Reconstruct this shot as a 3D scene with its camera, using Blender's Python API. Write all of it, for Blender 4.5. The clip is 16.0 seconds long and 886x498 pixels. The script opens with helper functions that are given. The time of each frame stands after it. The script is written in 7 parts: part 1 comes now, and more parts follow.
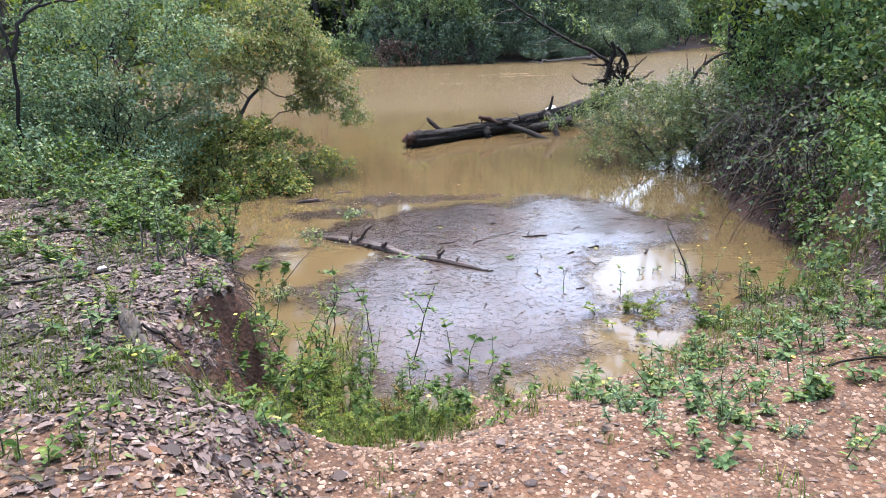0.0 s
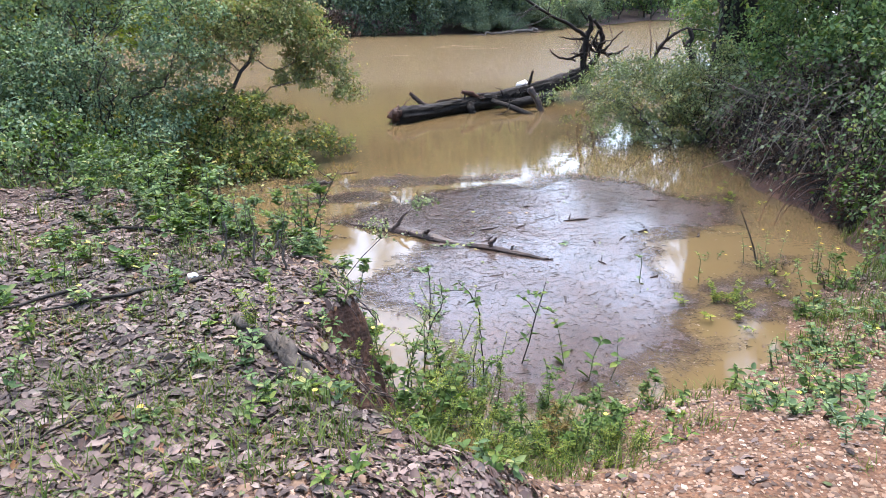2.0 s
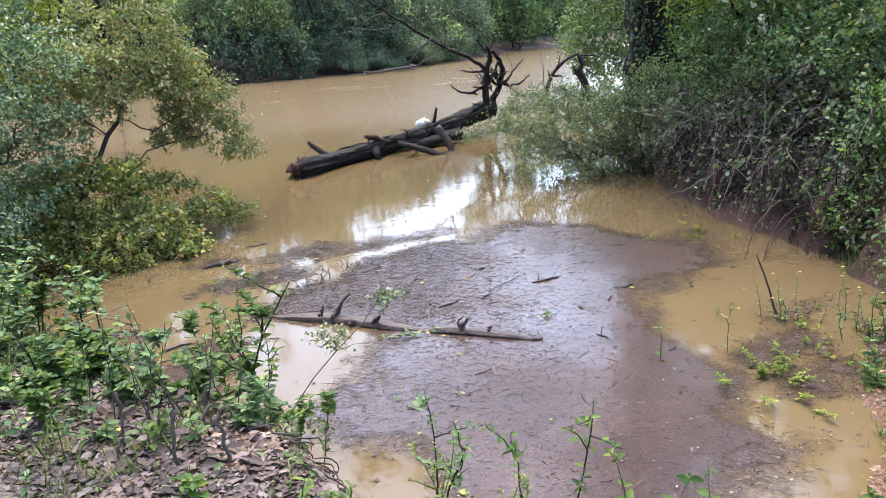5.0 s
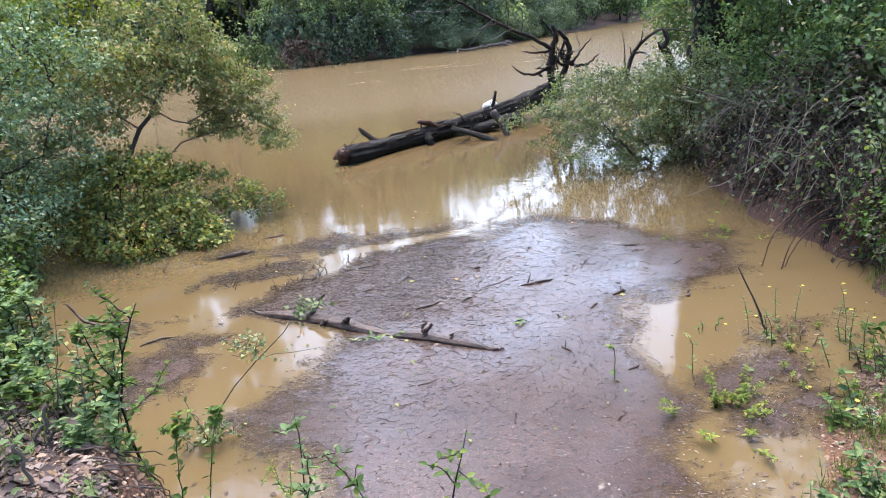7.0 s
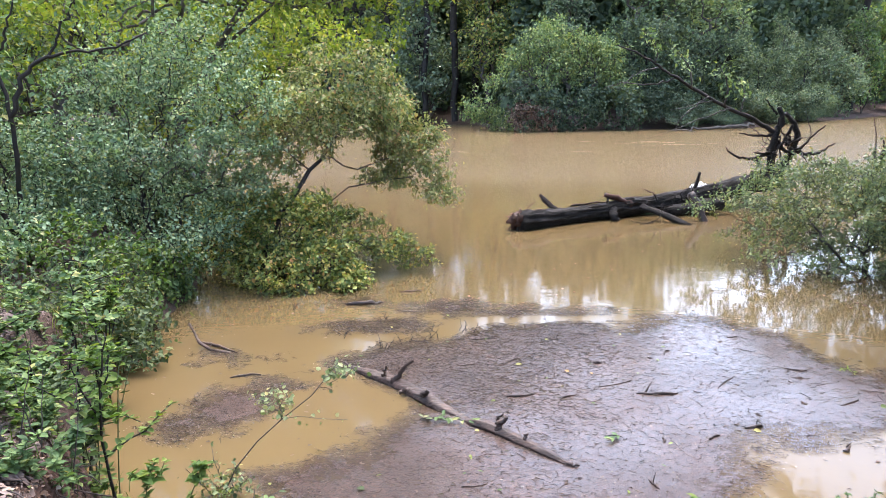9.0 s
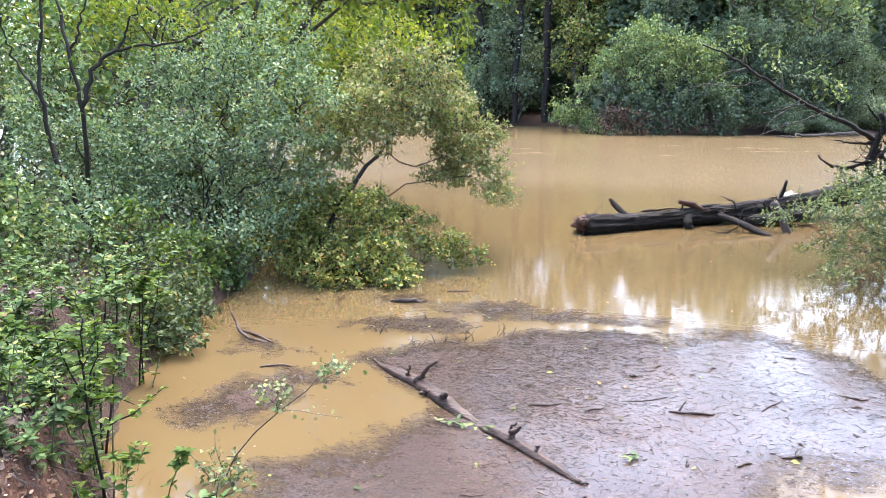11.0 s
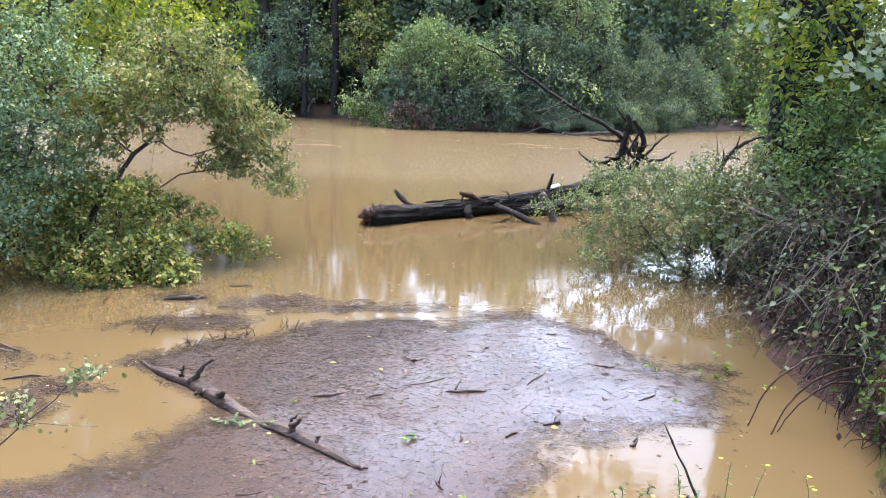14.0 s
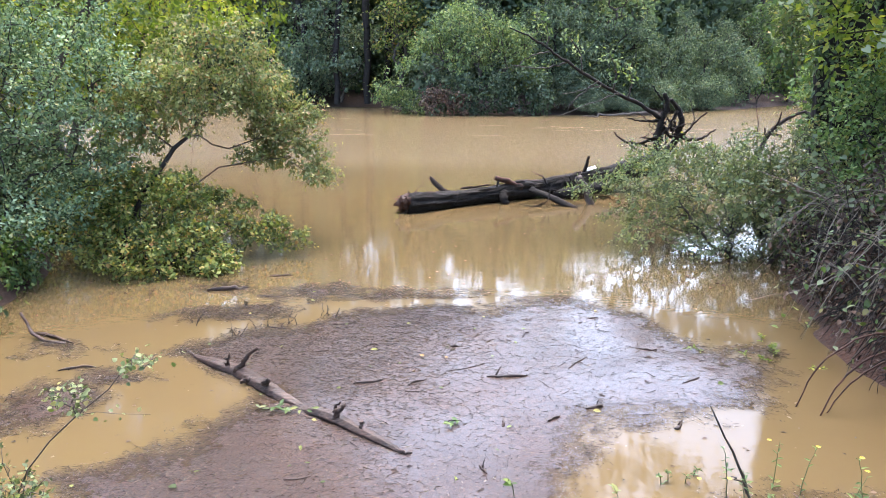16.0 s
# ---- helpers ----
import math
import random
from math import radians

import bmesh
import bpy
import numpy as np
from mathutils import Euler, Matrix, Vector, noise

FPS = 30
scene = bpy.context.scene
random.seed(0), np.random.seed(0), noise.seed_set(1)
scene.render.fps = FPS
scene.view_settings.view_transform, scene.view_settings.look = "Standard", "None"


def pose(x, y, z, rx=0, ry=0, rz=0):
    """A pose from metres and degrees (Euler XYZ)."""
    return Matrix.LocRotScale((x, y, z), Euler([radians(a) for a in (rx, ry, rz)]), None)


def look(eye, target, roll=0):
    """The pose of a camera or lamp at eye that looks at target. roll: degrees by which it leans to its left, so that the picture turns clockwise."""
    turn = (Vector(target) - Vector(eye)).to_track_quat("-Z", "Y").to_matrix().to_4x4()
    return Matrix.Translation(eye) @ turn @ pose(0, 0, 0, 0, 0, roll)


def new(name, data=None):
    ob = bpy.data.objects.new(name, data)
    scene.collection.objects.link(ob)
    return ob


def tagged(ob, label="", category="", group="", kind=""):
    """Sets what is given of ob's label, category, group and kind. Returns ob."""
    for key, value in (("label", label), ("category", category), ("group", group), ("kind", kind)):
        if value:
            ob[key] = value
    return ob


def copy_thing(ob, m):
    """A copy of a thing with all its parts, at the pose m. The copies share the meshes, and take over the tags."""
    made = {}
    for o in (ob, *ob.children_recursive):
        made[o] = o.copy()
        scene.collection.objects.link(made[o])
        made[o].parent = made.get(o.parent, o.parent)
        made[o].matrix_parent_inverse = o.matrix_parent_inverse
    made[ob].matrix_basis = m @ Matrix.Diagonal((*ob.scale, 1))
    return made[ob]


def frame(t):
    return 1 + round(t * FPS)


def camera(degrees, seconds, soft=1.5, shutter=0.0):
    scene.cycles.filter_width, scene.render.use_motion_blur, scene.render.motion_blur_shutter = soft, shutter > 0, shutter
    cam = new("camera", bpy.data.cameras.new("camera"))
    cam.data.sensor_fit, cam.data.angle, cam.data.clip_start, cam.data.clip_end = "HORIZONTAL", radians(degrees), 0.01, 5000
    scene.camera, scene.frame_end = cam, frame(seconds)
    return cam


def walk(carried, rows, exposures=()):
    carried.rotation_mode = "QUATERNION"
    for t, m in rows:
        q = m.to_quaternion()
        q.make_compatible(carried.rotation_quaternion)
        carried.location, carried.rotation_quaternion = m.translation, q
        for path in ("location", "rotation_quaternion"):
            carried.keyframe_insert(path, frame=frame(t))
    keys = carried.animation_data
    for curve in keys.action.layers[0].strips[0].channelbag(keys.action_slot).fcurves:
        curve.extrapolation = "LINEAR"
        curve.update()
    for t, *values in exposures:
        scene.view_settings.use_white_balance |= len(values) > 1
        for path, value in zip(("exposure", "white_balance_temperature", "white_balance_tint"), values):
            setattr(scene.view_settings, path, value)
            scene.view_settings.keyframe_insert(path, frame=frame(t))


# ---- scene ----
cam = camera(64.8, 16.0, soft=0.5)
PATH = [
    (0, (-1.208, -2.290, 2.258), (-1.047, -0.392, 1.648), -1.1),
    (0.5, (-1.479, -2.140, 2.254), (-1.286, -0.248, 1.636), 1.5),
    (1, (-1.852, -2.043, 2.258), (-1.568, -0.193, 1.553), 0.4),
    (1.5, (-2.064, -1.898, 2.264), (-1.762, -0.039, 1.593), 0.2),
    (2, (-2.334, -1.643, 2.256), (-1.967, 0.201, 1.572), 0.0),
    (2.5, (-2.566, -1.386, 2.244), (-1.988, 0.392, 1.536), 0.2),
    (3, (-2.746, -1.103, 2.244), (-2.139, 0.690, 1.600), -0.2),
    (3.5, (-2.791, -0.755, 2.254), (-2.152, 1.031, 1.620), -3.1),
    (3.7, (-2.785, -0.622, 2.216), (-2.086, 1.153, 1.615), -1.7),
    (5.8, (-2.124, -0.095, 2.180), (-1.455, 1.696, 1.595), -3.8),
    (6, (-2.009, -0.109, 2.213), (-1.330, 1.685, 1.647), -2.0),
    (6.5, (-1.760, -0.195, 2.220), (-1.281, 1.665, 1.664), -4.5),
    (7, (-1.429, -0.290, 2.272), (-1.056, 1.567, 1.632), -4.9),
    (7.5, (-1.184, -0.195, 2.253), (-0.947, 1.715, 1.710), -0.0),
    (8, (-0.950, -0.105, 2.261), (-0.839, 1.831, 1.773), -2.0),
    (8.5, (-0.674, -0.027, 2.244), (-0.782, 1.906, 1.743), -2.4),
    (9, (-0.546, 0.155, 2.158), (-0.773, 2.094, 1.725), -0.8),
    (9.2, (-0.473, 0.233, 2.159), (-0.723, 2.167, 1.716), -1.5),
    (11.3, (-0.111, 0.360, 2.107), (-0.599, 2.251, 1.677), 0.3),
    (11.5, (-0.106, 0.366, 2.100), (-0.542, 2.271, 1.677), 0.2),
    (12, (-0.080, 0.374, 2.116), (-0.413, 2.304, 1.712), 1.4),
    (12.5, (-0.047, 0.384, 2.099), (-0.199, 2.327, 1.649), 0.9),
    (13, (-0.018, 0.385, 2.100), (-0.003, 2.331, 1.638), 2.6),
    (13.5, (-0.016, 0.369, 2.102), (0.065, 2.322, 1.678), 3.0),
    (14, (-0.013, 0.366, 2.100), (0.087, 2.315, 1.663), 2.5),
    (14.5, (-0.007, 0.365, 2.103), (0.134, 2.313, 1.670), 2.4),
    (15, (-0.024, 0.363, 2.098), (0.099, 2.311, 1.660), 2.7),
    (15.5, (-0.030, 0.355, 2.094), (0.013, 2.301, 1.635), 2.0),
    (16, (-0.030, 0.363, 2.095), (-0.031, 2.305, 1.618), 0.5),
]
walk(cam, [(t, look(eye, target, roll)) for t, eye, target, roll in PATH], [(t, stops, 6500 if t < 9 else 6650, 12 if t < 9 else 13) for t, stops in ((0, 2.92), (3.7, 2.87), (7, 2.87), (9, 3.08), (11.5, 3.42), (12.5, 3.34), (14.5, 3.18), (16, 3.18))])


# ---- world and light: overcast daylight ----
SUN_EL, SUN_AZ = radians(68), radians(12)
world = bpy.data.worlds.new("world")
scene.world = world
world.use_nodes = True
wt = world.node_tree
sky = wt.nodes.new("ShaderNodeTexSky")
sky.sky_type, sky.sun_disc = "NISHITA", False
sky.sun_elevation, sky.sun_rotation = SUN_EL, SUN_AZ
sky.air_density, sky.dust_density, sky.ozone_density = 1.0, 2.5, 1.5
wt.links.new(sky.outputs["Color"], wt.nodes["Background"].inputs["Color"])
wt.nodes["Background"].inputs["Strength"].default_value = 0.15
sun = new("sun", bpy.data.lights.new("sun", "SUN"))
sun.data.energy, sun.data.angle, sun.data.color = 0.55, radians(30), (1.0, 0.97, 0.93)
sun.matrix_world = look((0, 0, 0), (-math.sin(SUN_AZ) * math.cos(SUN_EL), -math.cos(SUN_AZ) * math.cos(SUN_EL), -math.sin(SUN_EL)))


# ---- small tools ----
def fade(x, a, b):
    u = np.clip((np.asarray(x, float) - a) / (b - a), 0, 1)
    return u * u * (3 - 2 * u)


def lattice(ix, iy, seed):
    v = np.sin(ix * 127.1 + iy * 311.7 + seed * 74.7) * 43758.5453
    return v - np.floor(v)


def rough(x, y, scale, seed=0):
    """Smooth noise from -1 to 1, features about scale metres wide."""
    x, y = np.asarray(x, float) / scale, np.asarray(y, float) / scale
    ix, iy = np.floor(x), np.floor(y)
    u, v = x - ix, y - iy
    u, v = u * u * (3 - 2 * u), v * v * (3 - 2 * v)
    a, b = lattice(ix, iy, seed), lattice(ix + 1, iy, seed)
    c, d = lattice(ix, iy + 1, seed), lattice(ix + 1, iy + 1, seed)
    return 2 * ((a * (1 - u) + b * u) * (1 - v) + (c * (1 - u) + d * u) * v) - 1


def mesh_of(name, verts, polys, mats, smooth=False, index=None):
    """A mesh from an array of places and one or more arrays of faces."""
    verts = np.asarray(verts, np.float32).reshape(-1, 3)
    polys = [np.asarray(p, np.int32) for p in polys if len(p)]
    me = bpy.data.meshes.new(name)
    me.vertices.add(len(verts))
    me.vertices.foreach_set("co", verts.ravel())
    sizes = np.concatenate([np.full(len(p), p.shape[1], np.int32) for p in polys])
    me.loops.add(int(sizes.sum()))
    me.loops.foreach_set("vertex_index", np.concatenate([p.ravel() for p in polys]))
    me.polygons.add(len(sizes))
    me.polygons.foreach_set("loop_start", np.concatenate([[0], np.cumsum(sizes)[:-1]]).astype(np.int32))
    if index is not None:
        me.polygons.foreach_set("material_index", np.asarray(index, np.int32))
    if smooth:
        me.polygons.foreach_set("use_smooth", np.ones(len(sizes), bool))
    for m in mats if isinstance(mats, (list, tuple)) else [mats]:
        me.materials.append(m)
    me.update(calc_edges=True)
    me.validate()
    return me


class Bag:
    """Collects pieces of geometry for one mesh."""

    def __init__(self):
        self.v, self.f, self.n = [], [], 0

    def add(self, verts, *polys):
        verts = np.asarray(verts, float).reshape(-1, 3)
        self.v.append(verts)
        self.f += [np.asarray(p, int) + self.n for p in polys if len(p)]
        self.n += len(verts)

    def mesh(self, name, mat, smooth=False, base=(0, 0, 0)):
        return mesh_of(name, np.concatenate(self.v) - np.asarray(base, float), self.f, mat, smooth)


def thing(name, base, label, category, group="", kind=""):
    ob = new(name)
    ob.empty_display_size = 0.1
    ob.location = base
    return tagged(ob, label, category, group, kind)


def part(name, mesh, parent, label=""):
    ob = new(name, mesh)
    ob.parent = parent
    return tagged(ob, label)


def unit(a):
    a = np.asarray(a, float)
    return a / np.maximum(np.linalg.norm(a, axis=-1, keepdims=True), 1e-9)


def frames(d):
    """Two directions square to each direction d."""
    d = unit(d)
    h = np.where(np.abs(d[..., 2:3]) > 0.9, [1.0, 0, 0], [0, 0, 1.0])
    a = unit(np.cross(d, h))
    return a, np.cross(d, a)


def tubes(bag, p, q, rp, rq, sides=5):
    """Tapered round pieces from the places p to q."""
    p, q = np.atleast_2d(p), np.atleast_2d(q)
    a, b = frames(q - p)
    ang = np.arange(sides) * 2 * math.pi / sides
    ring = np.cos(ang)[None, :, None] * a[:, None] + np.sin(ang)[None, :, None] * b[:, None]
    lo = p[:, None] + ring * np.reshape(rp, (-1, 1, 1))
    hi = q[:, None] + ring * np.reshape(rq, (-1, 1, 1))
    v = np.concatenate([lo, hi], 1)
    k = np.arange(sides)
    quad = np.stack([k, (k + 1) % sides, (k + 1) % sides + sides, k + sides], 1)
    f = (np.arange(len(p)) * 2 * sides)[:, None, None] + quad[None]
    bag.add(v, f.reshape(-1, 4))


def limb(bag, pts, radii, sides=8, bumps=0.0, seed=0, close=True):
    """One continuous round limb through pts, with a rough skin and closed ends."""
    pts, radii = np.asarray(pts, float), np.asarray(radii, float)
    n = len(pts)
    d = unit(np.gradient(pts, axis=0))
    a, b = frames(d)
    for i in range(1, n):
        a[i] = unit(a[i - 1] - d[i] * (a[i - 1] @ d[i]))
        b[i] = np.cross(d[i], a[i])
    ang = np.arange(sides) * 2 * math.pi / sides
    rng = np.random.default_rng(seed)
    r = radii[:, None] * (1 + bumps * rng.normal(size=(n, sides)) + bumps * rng.normal(size=(1, sides)))
    v = pts[:, None] + (np.cos(ang)[None, :, None] * a[:, None] + np.sin(ang)[None, :, None] * b[:, None]) * r[..., None]
    v = v.reshape(-1, 3)
    k = np.arange(sides)
    quad = np.stack([k, (k + 1) % sides, (k + 1) % sides + sides, k + sides], 1)
    f = ((np.arange(n - 1) * sides)[:, None, None] + quad[None]).reshape(-1, 4)
    if close:
        v = np.concatenate([v, pts[:1] - d[:1] * radii[0] * 0.25, pts[-1:] + d[-1:] * radii[-1] * 0.25])
        lo = np.stack([(k + 1) % sides, k, np.full(sides, n * sides)], 1)
        hi = np.stack([k + (n - 1) * sides, (k + 1) % sides + (n - 1) * sides, np.full(sides, n * sides + 1)], 1)
        bag.add(v, f, np.concatenate([lo, hi]))
    else:
        bag.add(v, f)


def bend(points, n, wobble=0.0, seed=0):
    """A smooth line of n places through the given ones, with some wobble."""
    points = np.asarray(points, float)
    s = np.linspace(0, 1, len(points))
    t = np.linspace(0, 1, n)
    m = np.gradient(points, s, axis=0)
    i = np.clip(np.searchsorted(s, t) - 1, 0, len(points) - 2)
    h = (s[i + 1] - s[i])[:, None]
    u = ((t - s[i]) / (s[i + 1] - s[i]))[:, None]
    out = (2 * u**3 - 3 * u**2 + 1) * points[i] + (u**3 - 2 * u**2 + u) * h * m[i] + (3 * u**2 - 2 * u**3) * points[i + 1] + (u**3 - u**2) * h * m[i + 1]
    rng = np.random.default_rng(seed)
    w = rng.normal(size=(n, 3)) * wobble
    w[0] = w[-1] = 0
    return out + w


def leaves(bag, at, way, up, length, width, fold=0.25, fine=False):
    """Leaves as small folded blades: places, directions, faces' normals, lengths and half widths."""
    at, way = np.atleast_2d(at), unit(np.atleast_2d(way))
    side = unit(np.cross(way, np.atleast_2d(up)))
    nor = np.cross(side, way)
    length, width = np.reshape(length, (-1, 1)), np.reshape(width, (-1, 1))
    n = len(at)
    tip = at + way * length - nor * length * 0.12
    if fine:
        l1, r1 = (at + way * length * 0.3 + s * side * width * 0.9 + nor * width * fold for s in (-1, 1))
        l2, r2 = (at + way * length * 0.68 + s * side * width * 0.75 + nor * width * fold * 0.6 for s in (-1, 1))
        v = np.stack([at, r1, r2, tip, l2, l1], 1)
        k = np.arange(n)[:, None] * 6
        bag.add(v, np.concatenate([k + [0, 1, 2, 3], k + [0, 3, 4, 5]]))
    else:
        l, r = (at + way * length * 0.45 + s * side * width + nor * width * fold for s in (-1, 1))
        v = np.stack([at, r, tip, l], 1)
        k = np.arange(n)[:, None] * 4
        bag.add(v, np.concatenate([k + [0, 1, 2], k + [0, 2, 3]]))


# ---- materials ----
def material(name, build):
    m = bpy.data.materials.new(name)
    m.use_nodes = True
    t = m.node_tree
    b = t.nodes["Principled BSDF"]
    build(t, b, lambda kind, **kw: node(t, kind, **kw))
    return m


def node(t, kind, **kw):
    n = t.nodes.new("ShaderNode" + kind)
    for key, value in kw.items():
        n.inputs[key.replace("_", " ")].default_value = value
    return n


def ramp(t, source, stops):
    r = t.nodes.new("ShaderNodeValToRGB")
    e = r.color_ramp.elements
    while len(e) < len(stops):
        e.new(0.5)
    for el, (pos, col) in zip(e, stops):
        el.position, el.color = pos, (*col, 1)
    t.links.new(source, r.inputs["Fac"])
    return r.outputs["Color"]


def noise_at(t, scale, detail=4.0, stretch=None, rough_=0.55):
    c = t.nodes.new("ShaderNodeTexCoord")
    out = c.outputs["Object"]
    if stretch:
        mp = t.nodes.new("ShaderNodeMapping")
        mp.inputs["Scale"].default_value = stretch
        t.links.new(out, mp.inputs["Vector"])
        out = mp.outputs["Vector"]
    n = node(t, "TexNoise", Scale=scale, Detail=detail, Roughness=rough_)
    t.links.new(out, n.inputs["Vector"])
    return n.outputs["Fac"]


def mix(t, fac, a, b, blend="MIX"):
    m = t.nodes.new("ShaderNodeMix")
    m.data_type, m.blend_type = "RGBA", blend
    for sock, v in ((m.inputs[0], fac), (m.inputs[6], a), (m.inputs[7], b)):
        if isinstance(v, (int, float)):
            sock.default_value = v
        elif isinstance(v, tuple):
            sock.default_value = (*v, 1)
        else:
            t.links.new(v, sock)
    return m.outputs[2]


def bump(t, b, height, strength, distance):
    n = node(t, "Bump", Strength=strength, Distance=distance)
    t.links.new(height, n.inputs["Height"])
    t.links.new(n.outputs["Normal"], b.inputs["Normal"])
    return n


TONE = 0.6  # wet surfaces: all pigments below are scaled by this


def leafy(name, stops, gloss=0.65, through_=0.3, shine=0.25):
    """Leaves: each its own tint, with large patches of change, some light passing through."""
    def build(t, b, nd):
        g = t.nodes.new("ShaderNodeNewGeometry")
        base = ramp(t, g.outputs["Random Per Island"], [(p, tuple(v * TONE for v in c)) for p, c in stops])
        big = ramp(t, noise_at(t, 1.3, 3), [(0.3, (0.62, 0.66, 0.6)), (0.7, (1.25, 1.2, 1.1))])
        col = mix(t, 1.0, base, big, "MULTIPLY")
        t.links.new(col, b.inputs["Base Color"])
        b.inputs["Roughness"].default_value = gloss
        b.inputs["Specular IOR Level"].default_value = shine
        tr = nd("BsdfTranslucent")
        warm = mix(t, 1.0, col, (1.25, 1.3, 0.5), "MULTIPLY")
        t.links.new(warm, tr.inputs["Color"])
        ms = t.nodes.new("ShaderNodeMixShader")
        ms.inputs[0].default_value = through_
        t.links.new(b.outputs[0], ms.inputs[1])
        t.links.new(tr.outputs[0], ms.inputs[2])
        t.links.new(ms.outputs[0], t.nodes["Material Output"].inputs["Surface"])
    return material(name, build)


def barky(name, dark, light, scale, gloss, stretch=(1, 1, 0.25), depth=0.01, shine=0.25):
    def build(t, b, nd):
        n1 = noise_at(t, scale, 6, stretch, 0.65)
        n2 = noise_at(t, scale * 0.15, 3)
        col = ramp(t, n1, [(0.32, tuple(v * TONE for v in dark)), (0.68, tuple(v * TONE for v in light))])
        col = mix(t, 1.0, col, ramp(t, n2, [(0.3, (0.6, 0.6, 0.6)), (0.7, (1.25, 1.22, 1.18))]), "MULTIPLY")
        t.links.new(col, b.inputs["Base Color"])
        r = ramp(t, n1, [(0.3, (gloss * 0.7,) * 3), (0.7, (min(1, gloss * 1.3),) * 3)])
        t.links.new(r, b.inputs["Roughness"])
        b.inputs["Specular IOR Level"].default_value = shine
        bump(t, b, n1, 0.8, depth)
    return material(name, build)


LEAF_YELLOW = leafy("leaf_yellow_green", [(0.0, (0.08, 0.13, 0.045)), (0.4, (0.21, 0.295, 0.085)), (0.7, (0.43, 0.49, 0.145)), (0.92, (0.68, 0.57, 0.2)), (1.0, (0.56, 0.3, 0.13))], 0.55, 0.35, 0.35)
LEAF_SAGE = leafy("leaf_sage", [(0.0, (0.1, 0.15, 0.08)), (0.5, (0.245, 0.325, 0.165)), (0.85, (0.43, 0.51, 0.28)), (1.0, (0.52, 0.46, 0.2))], 0.6, 0.3, 0.3)
LEAF_OLIVE = leafy("leaf_dull_olive", [(0.0, (0.133, 0.182, 0.0851)), (0.4, (0.329, 0.396, 0.17)), (0.75, (0.535, 0.559, 0.268)), (0.9, (0.668, 0.535, 0.303)), (1.0, (0.535, 0.292, 0.182))], 0.62, 0.33, 0.3)
LEAF_BLUE = leafy("leaf_grey_green", [(0.0, (0.088, 0.1628, 0.1047)), (0.5, (0.22, 0.3498, 0.2222)), (0.85, (0.407, 0.5599, 0.3696)), (1.0, (0.55, 0.5368, 0.2706))], 0.62, 0.3, 0.3)
LEAF_GREEN = leafy("leaf_green", [(0.0, (0.084, 0.162, 0.07)), (0.5, (0.173, 0.286, 0.115)), (0.9, (0.299, 0.421, 0.17)), (1.0, (0.493, 0.454, 0.18))])
LEAF_BRIGHT = leafy("leaf_bright_green", [(0.0, (0.06, 0.129, 0.0267)), (0.6, (0.125, 0.226, 0.041)), (1.0, (0.273, 0.349, 0.0768))])
LEAF_DARK = leafy("leaf_dark_green", [(0.0, (0.065, 0.105, 0.055)), (0.5, (0.115, 0.172, 0.085)), (0.9, (0.2, 0.27, 0.13)), (1.0, (0.42, 0.33, 0.15))])
LEAF_LIME = leafy("leaf_lime", [(0.0, (0.154, 0.242, 0.0495)), (0.6, (0.297, 0.396, 0.0825)), (1.0, (0.506, 0.506, 0.132))], through_=0.45)
LEAF_PALE = leafy("leaf_pale_underside", [(0.0, (0.16, 0.22, 0.14)), (0.6, (0.26, 0.33, 0.22)), (1.0, (0.36, 0.40, 0.26))])
LEAF_DRY = leafy("leaf_dry_brown", [(0.0, (0.04, 0.022, 0.016)), (0.5, (0.14, 0.08, 0.06)), (0.85, (0.26, 0.17, 0.135)), (1.0, (0.42, 0.32, 0.25))], 0.6, 0.1)
LEAF_WITHERED = leafy("leaf_withered", [(0.0, (0.02, 0.014, 0.012)), (0.5, (0.07, 0.045, 0.036)), (0.8, (0.15, 0.1, 0.08)), (0.86, (0.1, 0.15, 0.07)), (0.97, (0.22, 0.29, 0.15)), (1.0, (0.5, 0.42, 0.12))], 0.6, 0.1)
LITTER = leafy("fallen_leaves", [(0.0, (0.0212, 0.0121, 0.0104)), (0.2, (0.0743, 0.0443, 0.039)), (0.5, (0.1628, 0.1074, 0.0994)), (0.78, (0.2614, 0.1918, 0.1786)), (0.88, (0.3538, 0.2816, 0.257)), (0.91, (0.198, 0.0805, 0.0325)), (0.94, (0.0924, 0.1346, 0.039)), (1.0, (0.1839, 0.2279, 0.0847))], 0.6, 0.06, 0.3)
GRASS = leafy("grass", [(0.0, (0.07, 0.12, 0.025)), (0.6, (0.13, 0.2, 0.04)), (0.9, (0.25, 0.27, 0.07)), (1.0, (0.34, 0.28, 0.13))])
BARK_DARK = barky("bark_dark", (0.01, 0.008, 0.007), (0.045, 0.036, 0.03), 22, 0.75)
BARK_GREY = barky("bark_grey", (0.05, 0.042, 0.035), (0.17, 0.145, 0.12), 20, 0.8)
BARK_PALE = barky("bark_pale", (0.16, 0.13, 0.10), (0.38, 0.33, 0.27), 18, 0.8)
WET_LOG = barky("wet_black_log", (0.003, 0.0025, 0.0025), (0.062, 0.053, 0.047), 60, 0.7, (0.2, 1, 1), 0.035, 0.14)
WET_WOOD = barky("wet_brown_wood", (0.014, 0.008, 0.0065), (0.15, 0.095, 0.074), 42, 0.45, (0.22, 1, 1), 0.015, 0.35)
